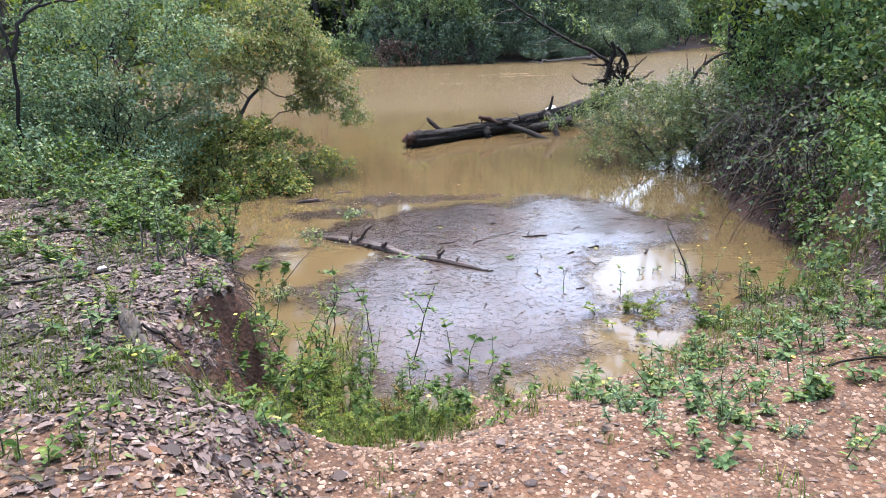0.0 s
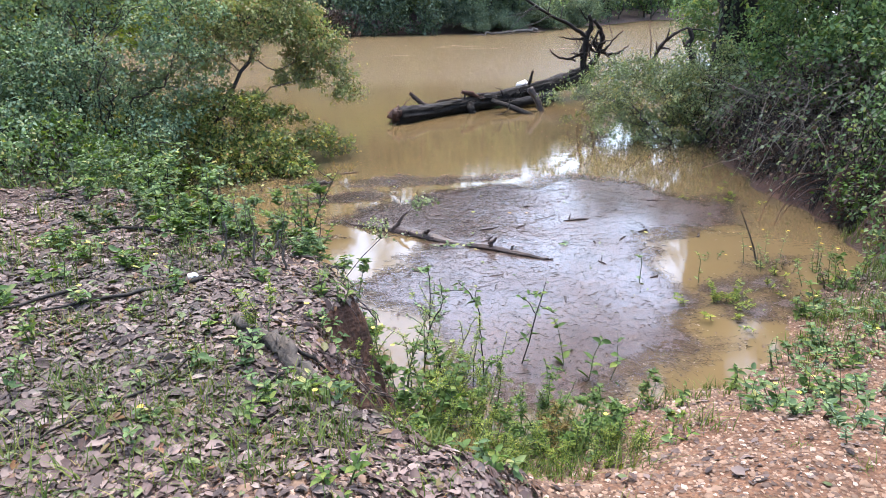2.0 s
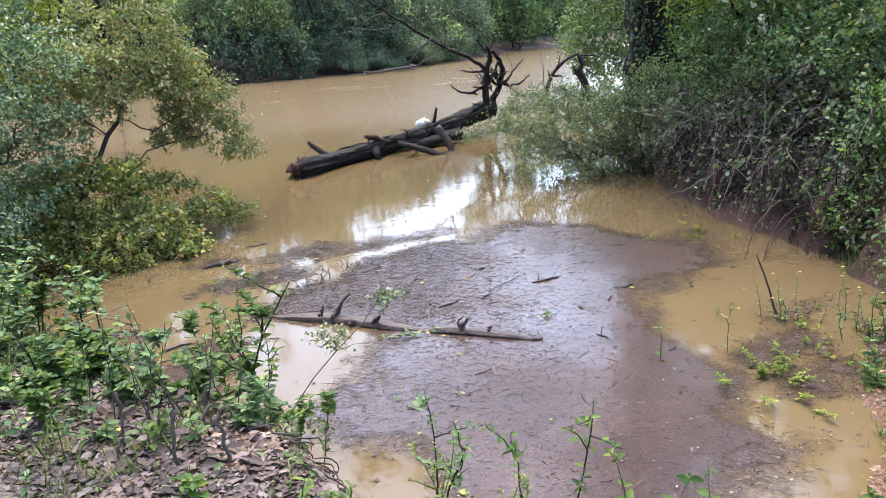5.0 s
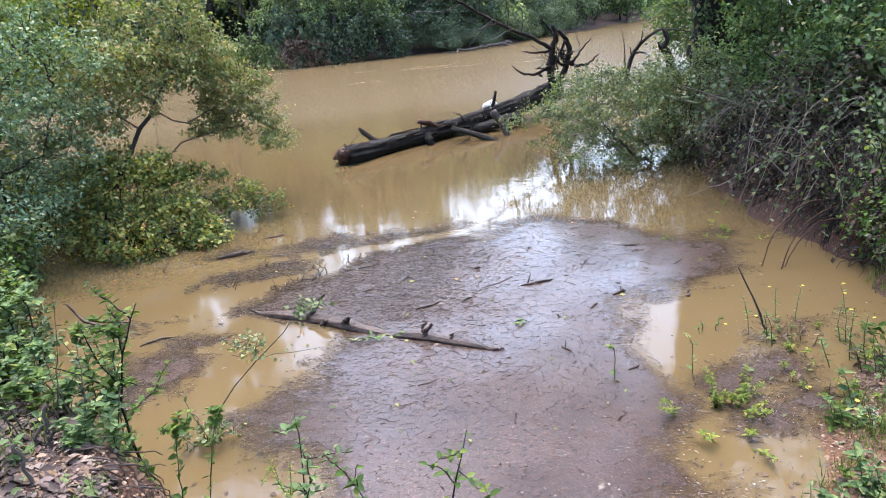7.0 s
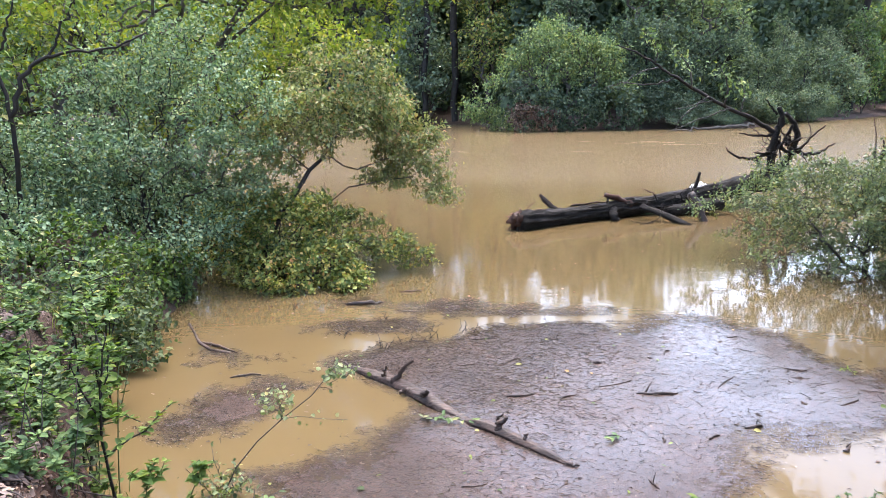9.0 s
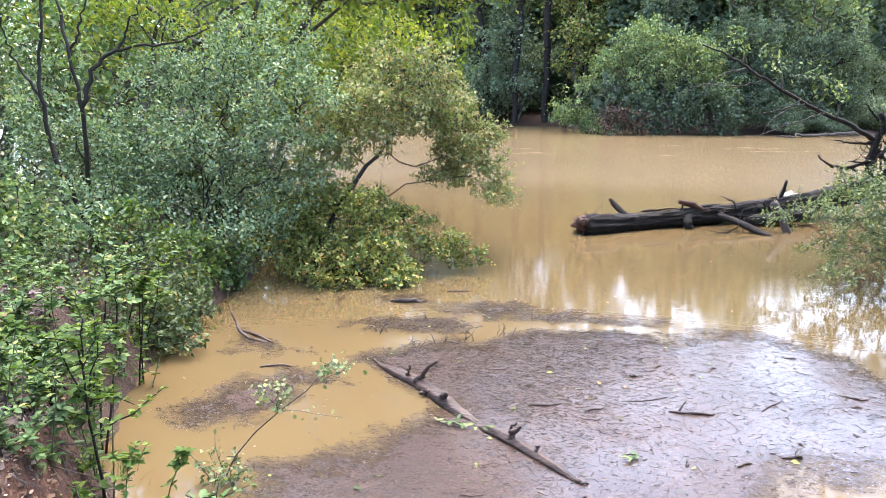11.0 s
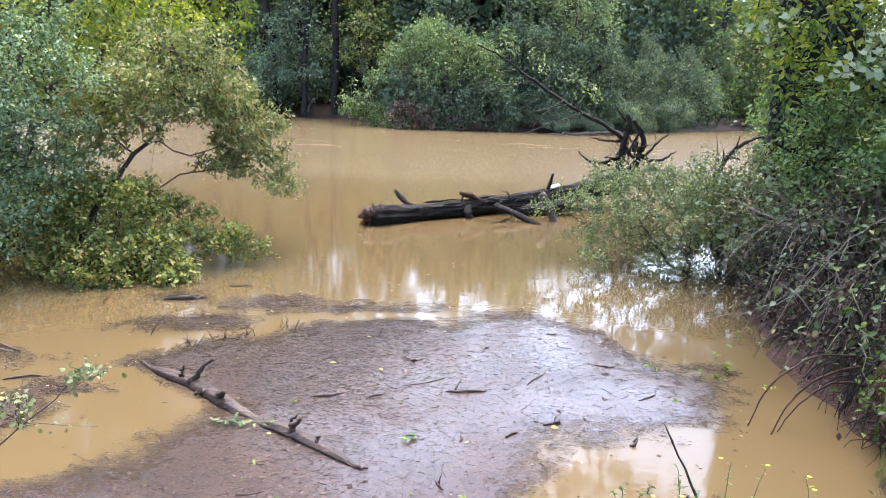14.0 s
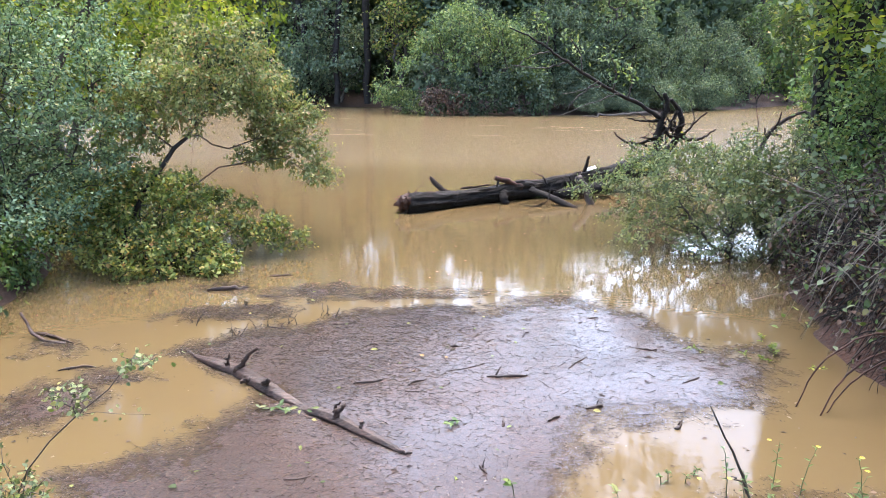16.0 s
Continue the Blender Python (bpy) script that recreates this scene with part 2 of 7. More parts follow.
BROKEN_WOOD = barky("broken_wood", (0.03, 0.014, 0.01), (0.15, 0.07, 0.048), 40, 0.6, (0.3, 1, 1), 0.01)


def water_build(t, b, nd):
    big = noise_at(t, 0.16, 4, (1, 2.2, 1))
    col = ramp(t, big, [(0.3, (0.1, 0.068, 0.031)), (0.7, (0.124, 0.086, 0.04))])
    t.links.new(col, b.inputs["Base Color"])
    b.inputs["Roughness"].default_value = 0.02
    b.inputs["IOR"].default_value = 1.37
    rip = noise_at(t, 11.0, 3, (1, 1.5, 1))
    slow = noise_at(t, 2.2, 2, (1, 1.8, 1))
    s = t.nodes.new("ShaderNodeMath")
    s.operation = "MULTIPLY_ADD"
    t.links.new(slow, s.inputs[0])
    s.inputs[1].default_value = 2.0
    t.links.new(rip, s.inputs[2])
    bp = bump(t, b, s.outputs[0], 0.5, 0.006)
    # still in the backwater, ruffled out in the current
    c = t.nodes.new("ShaderNodeTexCoord")
    xyz = t.nodes.new("ShaderNodeSeparateXYZ")
    t.links.new(c.outputs["Object"], xyz.inputs[0])
    calm = t.nodes.new("ShaderNodeMapRange")
    for sock, v in zip(("From Min", "From Max", "To Min", "To Max"), (8.0, 20.0, 0.095, 0.26)):
        calm.inputs[sock].default_value = v
    t.links.new(xyz.outputs["Y"], calm.inputs["Value"])
    t.links.new(calm.outputs[0], bp.inputs["Strength"])
    dull = t.nodes.new("ShaderNodeMapRange")
    for sock, v in zip(("From Min", "From Max", "To Min", "To Max"), (9.0, 19.0, 0.02, 0.24)):
        dull.inputs[sock].default_value = v
    t.links.new(xyz.outputs["Y"], dull.inputs["Value"])
    t.links.new(dull.outputs[0], b.inputs["Roughness"])


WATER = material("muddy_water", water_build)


def raft_build(t, b, nd):
    """A mat of straw lying along slow swirls, awash in places."""
    def straw(scale, stretch, detail, bent):
        c = t.nodes.new("ShaderNodeTexCoord")
        mp = t.nodes.new("ShaderNodeMapping")
        mp.inputs["Scale"].default_value = stretch
        warp = node(t, "TexNoise", Scale=1.1, Detail=3.0)
        t.links.new(c.outputs["Object"], warp.inputs["Vector"])
        add = t.nodes.new("ShaderNodeVectorMath")
        add.operation = "MULTIPLY_ADD"
        t.links.new(warp.outputs["Color"], add.inputs[0])
        add.inputs[1].default_value = (bent, bent, 0)
        t.links.new(c.outputs["Object"], add.inputs[2])
        t.links.new(add.outputs[0], mp.inputs["Vector"])
        n = node(t, "TexNoise", Scale=scale, Detail=detail, Roughness=0.8)
        t.links.new(mp.outputs[0], n.inputs["Vector"])
        return n.outputs["Fac"]
    fine, coarse, zone_ = straw(170, (0.4, 1, 1), 5.0, 0.5), straw(85, (0.5, 1, 1), 7.0, 0.5), noise_at(t, 1.4, 5)
    col = ramp(t, fine, [(0.36, (0.008, 0.0035, 0.0024)), (0.5, (0.038, 0.0165, 0.0105)), (0.6, (0.1, 0.052, 0.034)), (0.7, (0.32, 0.22, 0.155))])
    col = mix(t, 1.0, col, ramp(t, zone_, [(0.3, (0.6, 0.52, 0.5)), (0.7, (1.2, 1.15, 1.1))]), "MULTIPLY")
    t.links.new(col, b.inputs["Base Color"])
    b.inputs["Roughness"].default_value = 0.42
    b.inputs["Specular IOR Level"].default_value = 0.3
    bump(t, b, fine, 0.9, 0.008)
    # a film of water stands over the litter, broken by straws towards the outer edge and whole near the shore
    c = t.nodes.new("ShaderNodeTexCoord")
    xyz = t.nodes.new("ShaderNodeSeparateXYZ")
    t.links.new(c.outputs["Object"], xyz.inputs[0])
    awash = t.nodes.new("ShaderNodeMapRange")
    for sock, v in zip(("From Min", "From Max", "To Min", "To Max"), (3.2, 5.4, 0.07, -0.03)):
        awash.inputs[sock].default_value = v
    t.links.new(xyz.outputs["Y"], awash.inputs["Value"])
    level = t.nodes.new("ShaderNodeMath")
    level.operation = "SUBTRACT"
    deeper = t.nodes.new("ShaderNodeMapRange")
    for sock, v in zip(("From Min", "From Max", "To Min", "To Max"), (-0.6, 1.0, 0.0, 0.075)):
        deeper.inputs[sock].default_value = v
    t.links.new(xyz.outputs["X"], deeper.inputs["Value"])
    drown = t.nodes.new("ShaderNodeMath")
    t.links.new(awash.outputs[0], drown.inputs[0])
    t.links.new(deeper.outputs[0], drown.inputs[1])
    t.links.new(coarse, level.inputs[0])
    t.links.new(drown.outputs[0], level.inputs[1])
    film = ramp(t, level.outputs[0], [(0.49, (1.0, 1.0, 1.0)), (0.56, (0.02, 0.02, 0.02))])
    zone = ramp(t, noise_at(t, 0.9, 4), [(0.36, (0.55, 0.55, 0.55)), (0.54, (1.0, 1.0, 1.0))])
    t.links.new(mix(t, 1.0, film, zone, "MULTIPLY"), b.inputs["Coat Weight"])
    b.inputs["Coat Roughness"].default_value = 0.05
    b.inputs["Coat IOR"].default_value = 1.38
    ripple = node(t, "Bump", Strength=0.3, Distance=0.002)
    t.links.new(coarse, ripple.inputs["Height"])
    t.links.new(ripple.outputs["Normal"], b.inputs["Coat Normal"])
    # the mat thins out and sinks at its rim
    cover = t.nodes.new("ShaderNodeAttribute")
    cover.attribute_name = "cover"
    ragged = t.nodes.new("ShaderNodeMath")
    ragged.operation = "MULTIPLY_ADD"
    t.links.new(noise_at(t, 30, 5), ragged.inputs[0])
    ragged.inputs[1].default_value = 0.3
    t.links.new(cover.outputs["Fac"], ragged.inputs[2])
    t.links.new(ramp(t, ragged.outputs[0], [(0.1, (0.0, 0.0, 0.0)), (0.42, (1.0, 1.0, 1.0))]), b.inputs["Alpha"])


RAFT = material("wet_floating_litter", raft_build)


def ground_build(t, b, nd):
    a = t.nodes.new("ShaderNodeAttribute")
    a.attribute_name = "gravel"
    fine, mid, vor = noise_at(t, 60, 5), noise_at(t, 3.0, 5), nd("TexVoronoi", Scale=42.0)
    c = t.nodes.new("ShaderNodeTexCoord")
    t.links.new(c.outputs["Object"], vor.inputs["Vector"])
    soil = ramp(t, fine, [(0.3, (0.042, 0.025, 0.019)), (0.7, (0.14, 0.09, 0.07))])
    stony = mix(t, 1.0, ramp(t, fine, [(0.3, (0.13, 0.066, 0.038)), (0.7, (0.29, 0.165, 0.1))]), ramp(t, vor.outputs["Color"], [(0.0, (0.6, 0.6, 0.6)), (1.0, (1.2, 1.15, 1.1))]), "MULTIPLY")
    col = mix(t, a.outputs["Fac"], soil, stony)
    raw = t.nodes.new("ShaderNodeAttribute")
    raw.attribute_name = "clay"
    clay = ramp(t, noise_at(t, 26, 6), [(0.3, (0.04, 0.018, 0.011)), (0.55, (0.15, 0.062, 0.034)), (0.75, (0.29, 0.125, 0.068))])
    col = mix(t, raw.outputs["Fac"], col, clay)
    col = mix(t, 1.0, col, ramp(t, mid, [(0.3, (0.35, 0.34, 0.32)), (0.7, (0.65, 0.62, 0.59))]), "MULTIPLY")
    t.links.new(col, b.inputs["Base Color"])
    b.inputs["Roughness"].default_value = 0.85
    b.inputs["Specular IOR Level"].default_value = 0.25
    s = t.nodes.new("ShaderNodeMath")
    s.operation = "ADD"
    t.links.new(vor.outputs["Distance"], s.inputs[0])
    t.links.new(fine, s.inputs[1])
    bump(t, b, s.outputs[0], 0.7, 0.012)


GROUND = material("bank_soil_and_gravel", ground_build)


def plain(name, dark, light, scale, gloss):
    def build(t, b, nd):
        t.links.new(ramp(t, noise_at(t, scale, 5), [(0.3, tuple(v * TONE for v in dark)), (0.7, tuple(v * TONE for v in light))]), b.inputs["Base Color"])
        b.inputs["Roughness"].default_value = gloss
        bump(t, b, noise_at(t, scale * 2, 4), 0.4, 0.004)
    return material(name, build)


def pebble_build(t, b, nd):
    g = t.nodes.new("ShaderNodeNewGeometry")
    col = ramp(t, g.outputs["Random Per Island"], [(0.0, (0.0495, 0.0261, 0.0153)), (0.4, (0.1305, 0.0747, 0.0423)), (0.75, (0.1935, 0.1188, 0.0738)), (0.93, (0.2565, 0.1755, 0.1215)), (1.0, (0.324, 0.2565, 0.2025))])
    col = mix(t, 1.0, col, ramp(t, noise_at(t, 50, 4), [(0.3, (0.75, 0.75, 0.75)), (0.7, (1.1, 1.1, 1.1))]), "MULTIPLY")
    t.links.new(col, b.inputs["Base Color"])
    b.inputs["Roughness"].default_value = 0.65
    b.inputs["Specular IOR Level"].default_value = 0.35


RAFT_BITS = leafy("wet_straw_and_bark", [(0.0, (0.008, 0.005, 0.004)), (0.3, (0.035, 0.019, 0.014)), (0.5, (0.11, 0.068, 0.05)), (0.75, (0.26, 0.185, 0.145)), (0.96, (0.5, 0.41, 0.34)), (1.0, (0.2, 0.22, 0.08))], 0.2, 0.05, 0.6)
# distance haze put into the mixed and bluish far leaves, paler and greyer
FAR_MIXED = leafy("leaf_hazed_mixed", [(0.0, (0.1501, 0.2262, 0.1501)), (0.5, (0.2576, 0.3651, 0.2262)), (0.9, (0.4301, 0.5376, 0.3013)), (1.0, (0.5914, 0.5589, 0.2688))], 0.75, 0.3, 0.2)
FAR_BLUE = leafy("leaf_hazed_bluish", [(0.0, (0.127, 0.19, 0.147)), (0.5, (0.215, 0.297, 0.225)), (0.9, (0.351, 0.438, 0.303)), (1.0, (0.448, 0.458, 0.292))], 0.75, 0.3, 0.2)
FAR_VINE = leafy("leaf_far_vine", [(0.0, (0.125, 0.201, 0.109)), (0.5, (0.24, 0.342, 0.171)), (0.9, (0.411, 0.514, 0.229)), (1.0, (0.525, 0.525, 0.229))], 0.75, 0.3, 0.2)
# shade of the far wood put into the leaf colour itself
LEAF_SHADE = leafy("leaf_shade_tinted", [(0.0, (0.0691, 0.109, 0.0806)), (0.6, (0.138, 0.202, 0.144)), (1.0, (0.23, 0.288, 0.184))], 0.75, 0.3, 0.2)
PEBBLE = material("river_pebbles", pebble_build)
WHITE_STONE = plain("white_quartz", (0.62, 0.6, 0.56), (0.85, 0.84, 0.8), 40, 0.5)
FOAM = plain("white_foam", (0.6, 0.58, 0.55), (0.85, 0.83, 0.8), 30, 0.5)
PETAL = plain("yellow_petal", (0.75, 0.5, 0.02), (0.85, 0.68, 0.04), 20, 0.5)

# ---- the land: shorelines of the near and the far bank ----
NEAR = [(-400, 160), (-90, 48), (-34, 24), (-14, 14), (-8, 11), (-5.6, 9.4), (-4.6, 8.2), (-4.2, 7.4), (-4.15, 6.6), (-4.2, 6.0), (-3.75, 5.0), (-3.42, 4.2),
        (-3.0, 3.45), (-2.5, 3.05), (-2.12, 2.6), (-1.92, 2.0), (-1.66, 1.6), (-1.3, 1.3), (-0.9, 1.4), (-0.6, 1.66), (-0.13, 1.68), (0.22, 1.66), (0.75, 1.96),
        (1.13, 2.44), (1.48, 2.68), (1.9, 3.0), (2.5, 3.3), (2.85, 3.95), (3.02, 4.4), (3.1, 5.0), (3.2, 5.8), (3.45, 6.8), (3.9, 7.8), (4.3, 8.7), (4.8, 10), (6.2, 11.6),
        (9.8, 15.5), (15, 23), (24, 34), (60, 72), (400, 300)]
FAR = [(-400, 190), (-120, 95), (-45, 66), (-18, 54), (-10, 48), (-6, 49.5), (-3.6, 49), (-2.2, 44), (-1.5, 40), (1, 39.6), (5, 40.6), (9, 41.6), (14, 46), (20, 52), (30, 62), (48, 78), (100, 122), (400, 345)]


def signed(x, y, line, close):
    """Distance to a shoreline, positive on the land's side."""
    poly = np.array(line + close, float)
    x, y = np.asarray(x, float), np.asarray(y, float)
    best, inside = np.full(x.shape, 1e9), np.zeros(x.shape, bool)
    for i, ((ax, ay), (bx, by)) in enumerate(zip(poly, np.roll(poly, -1, 0))):
        if i < len(line) - 1:
            u = np.clip(((x - ax) * (bx - ax) + (y - ay) * (by - ay)) / ((bx - ax) ** 2 + (by - ay) ** 2), 0, 1)
            best = np.minimum(best, np.hypot(x - ax - u * (bx - ax), y - ay - u * (by - ay)))
        if ay != by:
            inside ^= ((ay > y) != (by > y)) & (x < (bx - ax) * (y - ay) / (by - ay) + ax)
    return np.where(inside, best, -best)


def ground(x, y):
    x, y = np.asarray(x, float), np.asarray(y, float)
    d = signed(x, y, NEAR, [(400, -400), (-400, -400)]) + (0.06 + 0.1 * fade(x, 2.5, 3.0)) * rough(x, y, 0.35, 3)
    f = signed(x, y, FAR, [(400, 500), (-400, 500)])
    brink = fade(y, 0.45, 1.0)
    left = 1 - fade(x + 0.1 * rough(x, y, 0.3, 8) + 0.05 * rough(x, y, 0.12, 9), -2.55 + 0.38 * fade(y, 0.75, 1.8), -1.15 - 0.78 * brink)
    right = fade(x + 0.3 * fade(y, 3.2, 4.2), 2.2, 3.2)
    soft = 1 - np.clip(left + right, 0, 1)
    low = 0.42 * np.clip(d, 0, 1.2) + 0.16 * np.clip(d - 1.2, 0, 2.0)
    cliff = 0.8 * fade(d, -0.02, 0.34) + 0.07 * np.clip(d - 0.3, 0, 3)
    steep = 0.75 * fade(d, 0.0, 0.45) + 0.16 * np.clip(d - 0.3, 0, 5)
    back = fade(y, 4.0, 5.5) * left
    cliff = cliff * (1 - 0.5 * back)
    h = soft * low + left * cliff + right * steep
    h = np.where(d < 0, np.maximum(0.45 * d, -0.7), h)
    far = np.where(f > 0, 0.5 * fade(f, 0, 2) + 0.06 * np.clip(f, 0, 40), -0.7)
    h = np.where(f > -1, np.maximum(far, -0.7 + 0.7 * fade(f, -1, 0)), h)
    land = np.clip(np.maximum(d, f), 0, 1)
    return h + land * (0.035 * rough(x, y, 0.5, 5) + 0.018 * rough(x, y, 0.16, 6) + 0.1 * rough(x, y, 4, 7) * fade(d, 1.5, 5))


def spread(lo, hi, step, far, grow=1.25):
    a = list(np.arange(lo, hi + 1e-6, step))
    s = step
    while a[-1] < far:
        s *= grow
        a.append(a[-1] + s)
    s = step
    while a[0] > -far:
        s *= grow
        a.insert(0, a[0] - s)
    return np.array(a)


gx, gy = np.meshgrid(spread(-5.2, 4.6, 0.06, 600), spread(-3.2, 6.6, 0.06, 600), indexing="ij")
gz = ground(gx, gy)
ni, nj = gx.shape
k = (np.arange(ni - 1)[:, None] * nj + np.arange(nj - 1)[None]).ravel()
me = mesh_of("ground", np.stack([gx, gy, gz], -1), [np.stack([k, k + nj, k + nj + 1, k + 1], 1)], GROUND, True)
stony = fade(gx + 0.25 * rough(gx, gy, 0.7, 11), -2.0, -1.3) * (1 - fade(gx + 0.4 * rough(gx, gy, 0.8, 12), 1.3, 2.6))
stony = np.maximum(stony, (1 - fade(gy + 0.3 * rough(gx, gy, 0.6, 13), -0.5, 0.3)) * (1 - fade(gx, 1.5, 3)) * fade(gx, -7, -4))
attr = me.attributes.new("gravel", "FLOAT", "POINT")
attr.data.foreach_set("value", stony.ravel().astype(np.float32))
slope = np.hypot(np.gradient(gz, axis=0) / np.gradient(gx, axis=0), np.gradient(gz, axis=1) / np.gradient(gy, axis=1))
attr = me.attributes.new("clay", "FLOAT", "POINT")
attr.data.foreach_set("value", (fade(slope + 0.25 * rough(gx, gy, 0.2, 14), 0.5, 1.0) * np.where(gx > 0, 0.5, 0.55) * (gz > -0.05) * np.where(gx > 0, fade(gx, 2.3, 2.7), (1 - fade(gx, -1.9, -1.6)) * (1 - fade(gy, 2.4, 3.2)))).ravel().astype(np.float32))
tagged(new("ground", me), "muddy river bank of gravel, leaf litter and bare soil", "ground", kind="structure")
w = 600.0
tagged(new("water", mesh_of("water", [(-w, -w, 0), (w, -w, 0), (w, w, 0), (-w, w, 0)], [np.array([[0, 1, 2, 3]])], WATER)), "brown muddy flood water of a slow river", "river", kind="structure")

# ---- plants ----
def inside_of(rng, blobs, n):
    """n places in a union of ellipsoids (centre, radii, weight)."""
    wts = np.array([b[2] if len(b) > 2 else b[1][0] * b[1][1] * b[1][2] for b in blobs], float)
    pick = rng.choice(len(blobs), n, p=wts / wts.sum())
    d = unit(rng.normal(size=(n, 3))) * rng.uniform(0.15, 1, (n, 1)) ** 0.45
    return np.array([blobs[i][0] for i in pick]) + d * np.array([blobs[i][1] for i in pick])


def clumps(rng, blobs, n, each=7, loose=0.13, flat=0.5):
    """n places in the blobs, gathered in small flat sprays with gaps between them."""
    mids = inside_of(rng, blobs, max(1, n // each))
    k = rng.integers(0, len(mids), n)
    return mids[k] + rng.normal(size=(n, 3)) * [loose, loose, loose * flat]


def grow(rng, bases, goals, step=0.2, wiggle=0.03, sag=0.0, reach=0.25, limbs=()):
    """A branching skeleton that reaches every goal from the bases and the given limbs: places and parents."""
    most = len(bases) + sum(len(c) for c in limbs) + len(goals) * 40
    pos, par, depth = np.zeros((most, 3)), np.full(most, -1), np.zeros(most)
    pos[:len(bases)] = np.array(bases, float).reshape(-1, 3)
    m = len(bases)
    for chain in limbs:
        for j, q in enumerate(np.asarray(chain, float)):
            if j == 0 and m:
                d = np.linalg.norm(pos[:m] - q, axis=1)
                last = int(np.argmin(d))
                par[m] = last if d[last] < 0.3 else -1
            elif j:
                par[m] = m - 1
            depth[m] = depth[par[m]] + np.linalg.norm(q - pos[par[m]]) * 0.5 if par[m] >= 0 else 0
            pos[m] = q
            m += 1
    root = pos[:m].copy()
    far = np.min(np.linalg.norm(goals[:, None] - root[None], axis=2), 1)
    for g in goals[np.argsort(far)]:
        dist = np.linalg.norm(pos[:m] - g, axis=1)
        i = int(np.argmin(dist + reach * depth[:m]))
        d = dist[i]
        n = min(40, max(1, int(math.ceil(d / step))))
        a = pos[i].copy()
        off = unit(rng.normal(size=3)) * d * 0.12
        last = i
        for j in range(1, n + 1):
            u = j / n
            q = a + (g - a) * u + off * math.sin(math.pi * u) + np.array([0, 0, sag * d]) * math.sin(math.pi * u)
            pos[m] = q + rng.normal(size=3) * wiggle if j < n else q
            par[m], depth[m] = last, depth[last] + d / n
            last = m
            m += 1
    return pos[:m], par[:m]


def wood(pos, par, r0, tip=0.003, power=0.62, sides=6):
    """Tubes along a skeleton, thicker where more hangs on them."""
    load = np.zeros(len(pos))
    kids = np.bincount(par[par >= 0], minlength=len(pos))
    load[kids == 0] = 1
    for i in range(len(pos) - 1, -1, -1):
        if par[i] >= 0:
            load[par[i]] += load[i]
    r = tip + (r0 - tip) * (load / load.max()) ** power
    root = np.arange(len(pos))
    for i in range(len(pos)):
        if par[i] >= 0:
            root[i] = root[par[i]]
    bags = []
    for top in np.unique(root):
        i = np.where((par >= 0) & (root == top))[0]
        if not len(i):
            continue
        bag = Bag()
        thick = r[i] > 0.012
        for sel, sd in ((i[thick], sides), (i[~thick], 3)):
            if len(sel):
                tubes(bag, pos[par[sel]], pos[sel], np.minimum(r[par[sel]], r[sel] * 1.5), r[sel], sd)
        bags.append(bag)
    return bags, load


def foliage(bag, rng, pos, par, r, size, per, spread_=0.1, droop=0.2, thin=3, fine=False, wide=0.32, fringe=0.6):
    """Leaves along the thin twigs of a skeleton."""
    i = np.where((par >= 0) & (r <= thin))[0]
    i = np.repeat(i, per)
    i = i[rng.random(len(i)) < fringe + (1 - fringe) * rng.random(len(i))]
    u = rng.random((len(i), 1))
    at = pos[par[i]] * (1 - u) + pos[i] * u + rng.normal(size=(len(i), 3)) * spread_ * rng.random((len(i), 1))
    way = unit(pos[i] - pos[par[i]]) * 0.5 + rng.normal(size=(len(i), 3)) * 0.6 + [0, 0, -droop]
    up = rng.normal(size=(len(i), 3)) * 0.55 + [0, -0.15, 1]
    ln = size * rng.uniform(0.6, 1.3, len(i))
    leaves(bag, at, way, up, ln, ln * wide, fine=fine)


def shrub(name, base, blobs, label, leaf, bark=None, stems=4, goals=220, r0=0.035, size=0.05, per=9, step=0.16, spread_=0.09, seed=1, category="shrub", group="",
          spots=None, fine=False, wide=0.32, thin=3, sag=0.06, power=0.62, droop=0.2, fringe=0.5, wiggle=0.018, each=0, loose=0.13, flat=0.5, limbs=()):
    rng = np.random.default_rng(seed)
    base = np.array([base[0], base[1], base[2] if len(base) > 2 else float(ground(base[0], base[1])) - 0.05])
    bases = [base + np.array([rng.normal() * 0.12, rng.normal() * 0.12, 0]) for _ in range(stems)] if spots is None else [np.array(p, float) for p in spots]
    pos, par = grow(rng, bases, clumps(rng, blobs, goals, each, loose, flat) if each else inside_of(rng, blobs, goals), step, wiggle, sag, limbs=limbs)
    ob = thing(name, base, label, category, group)
    bags, r = wood(pos, par, r0, tip=0.0016, power=power)
    for bag in bags:
        part("stem", bag.mesh("stem", bark or BARK_DARK, True, base), ob)
    bag = Bag()
    foliage(bag, rng, pos, par, r, size, per, spread_, thin=thin, fine=fine, wide=wide, droop=droop, fringe=fringe)
    part("crown", bag.mesh("crown", leaf, False, base), ob)
    return ob


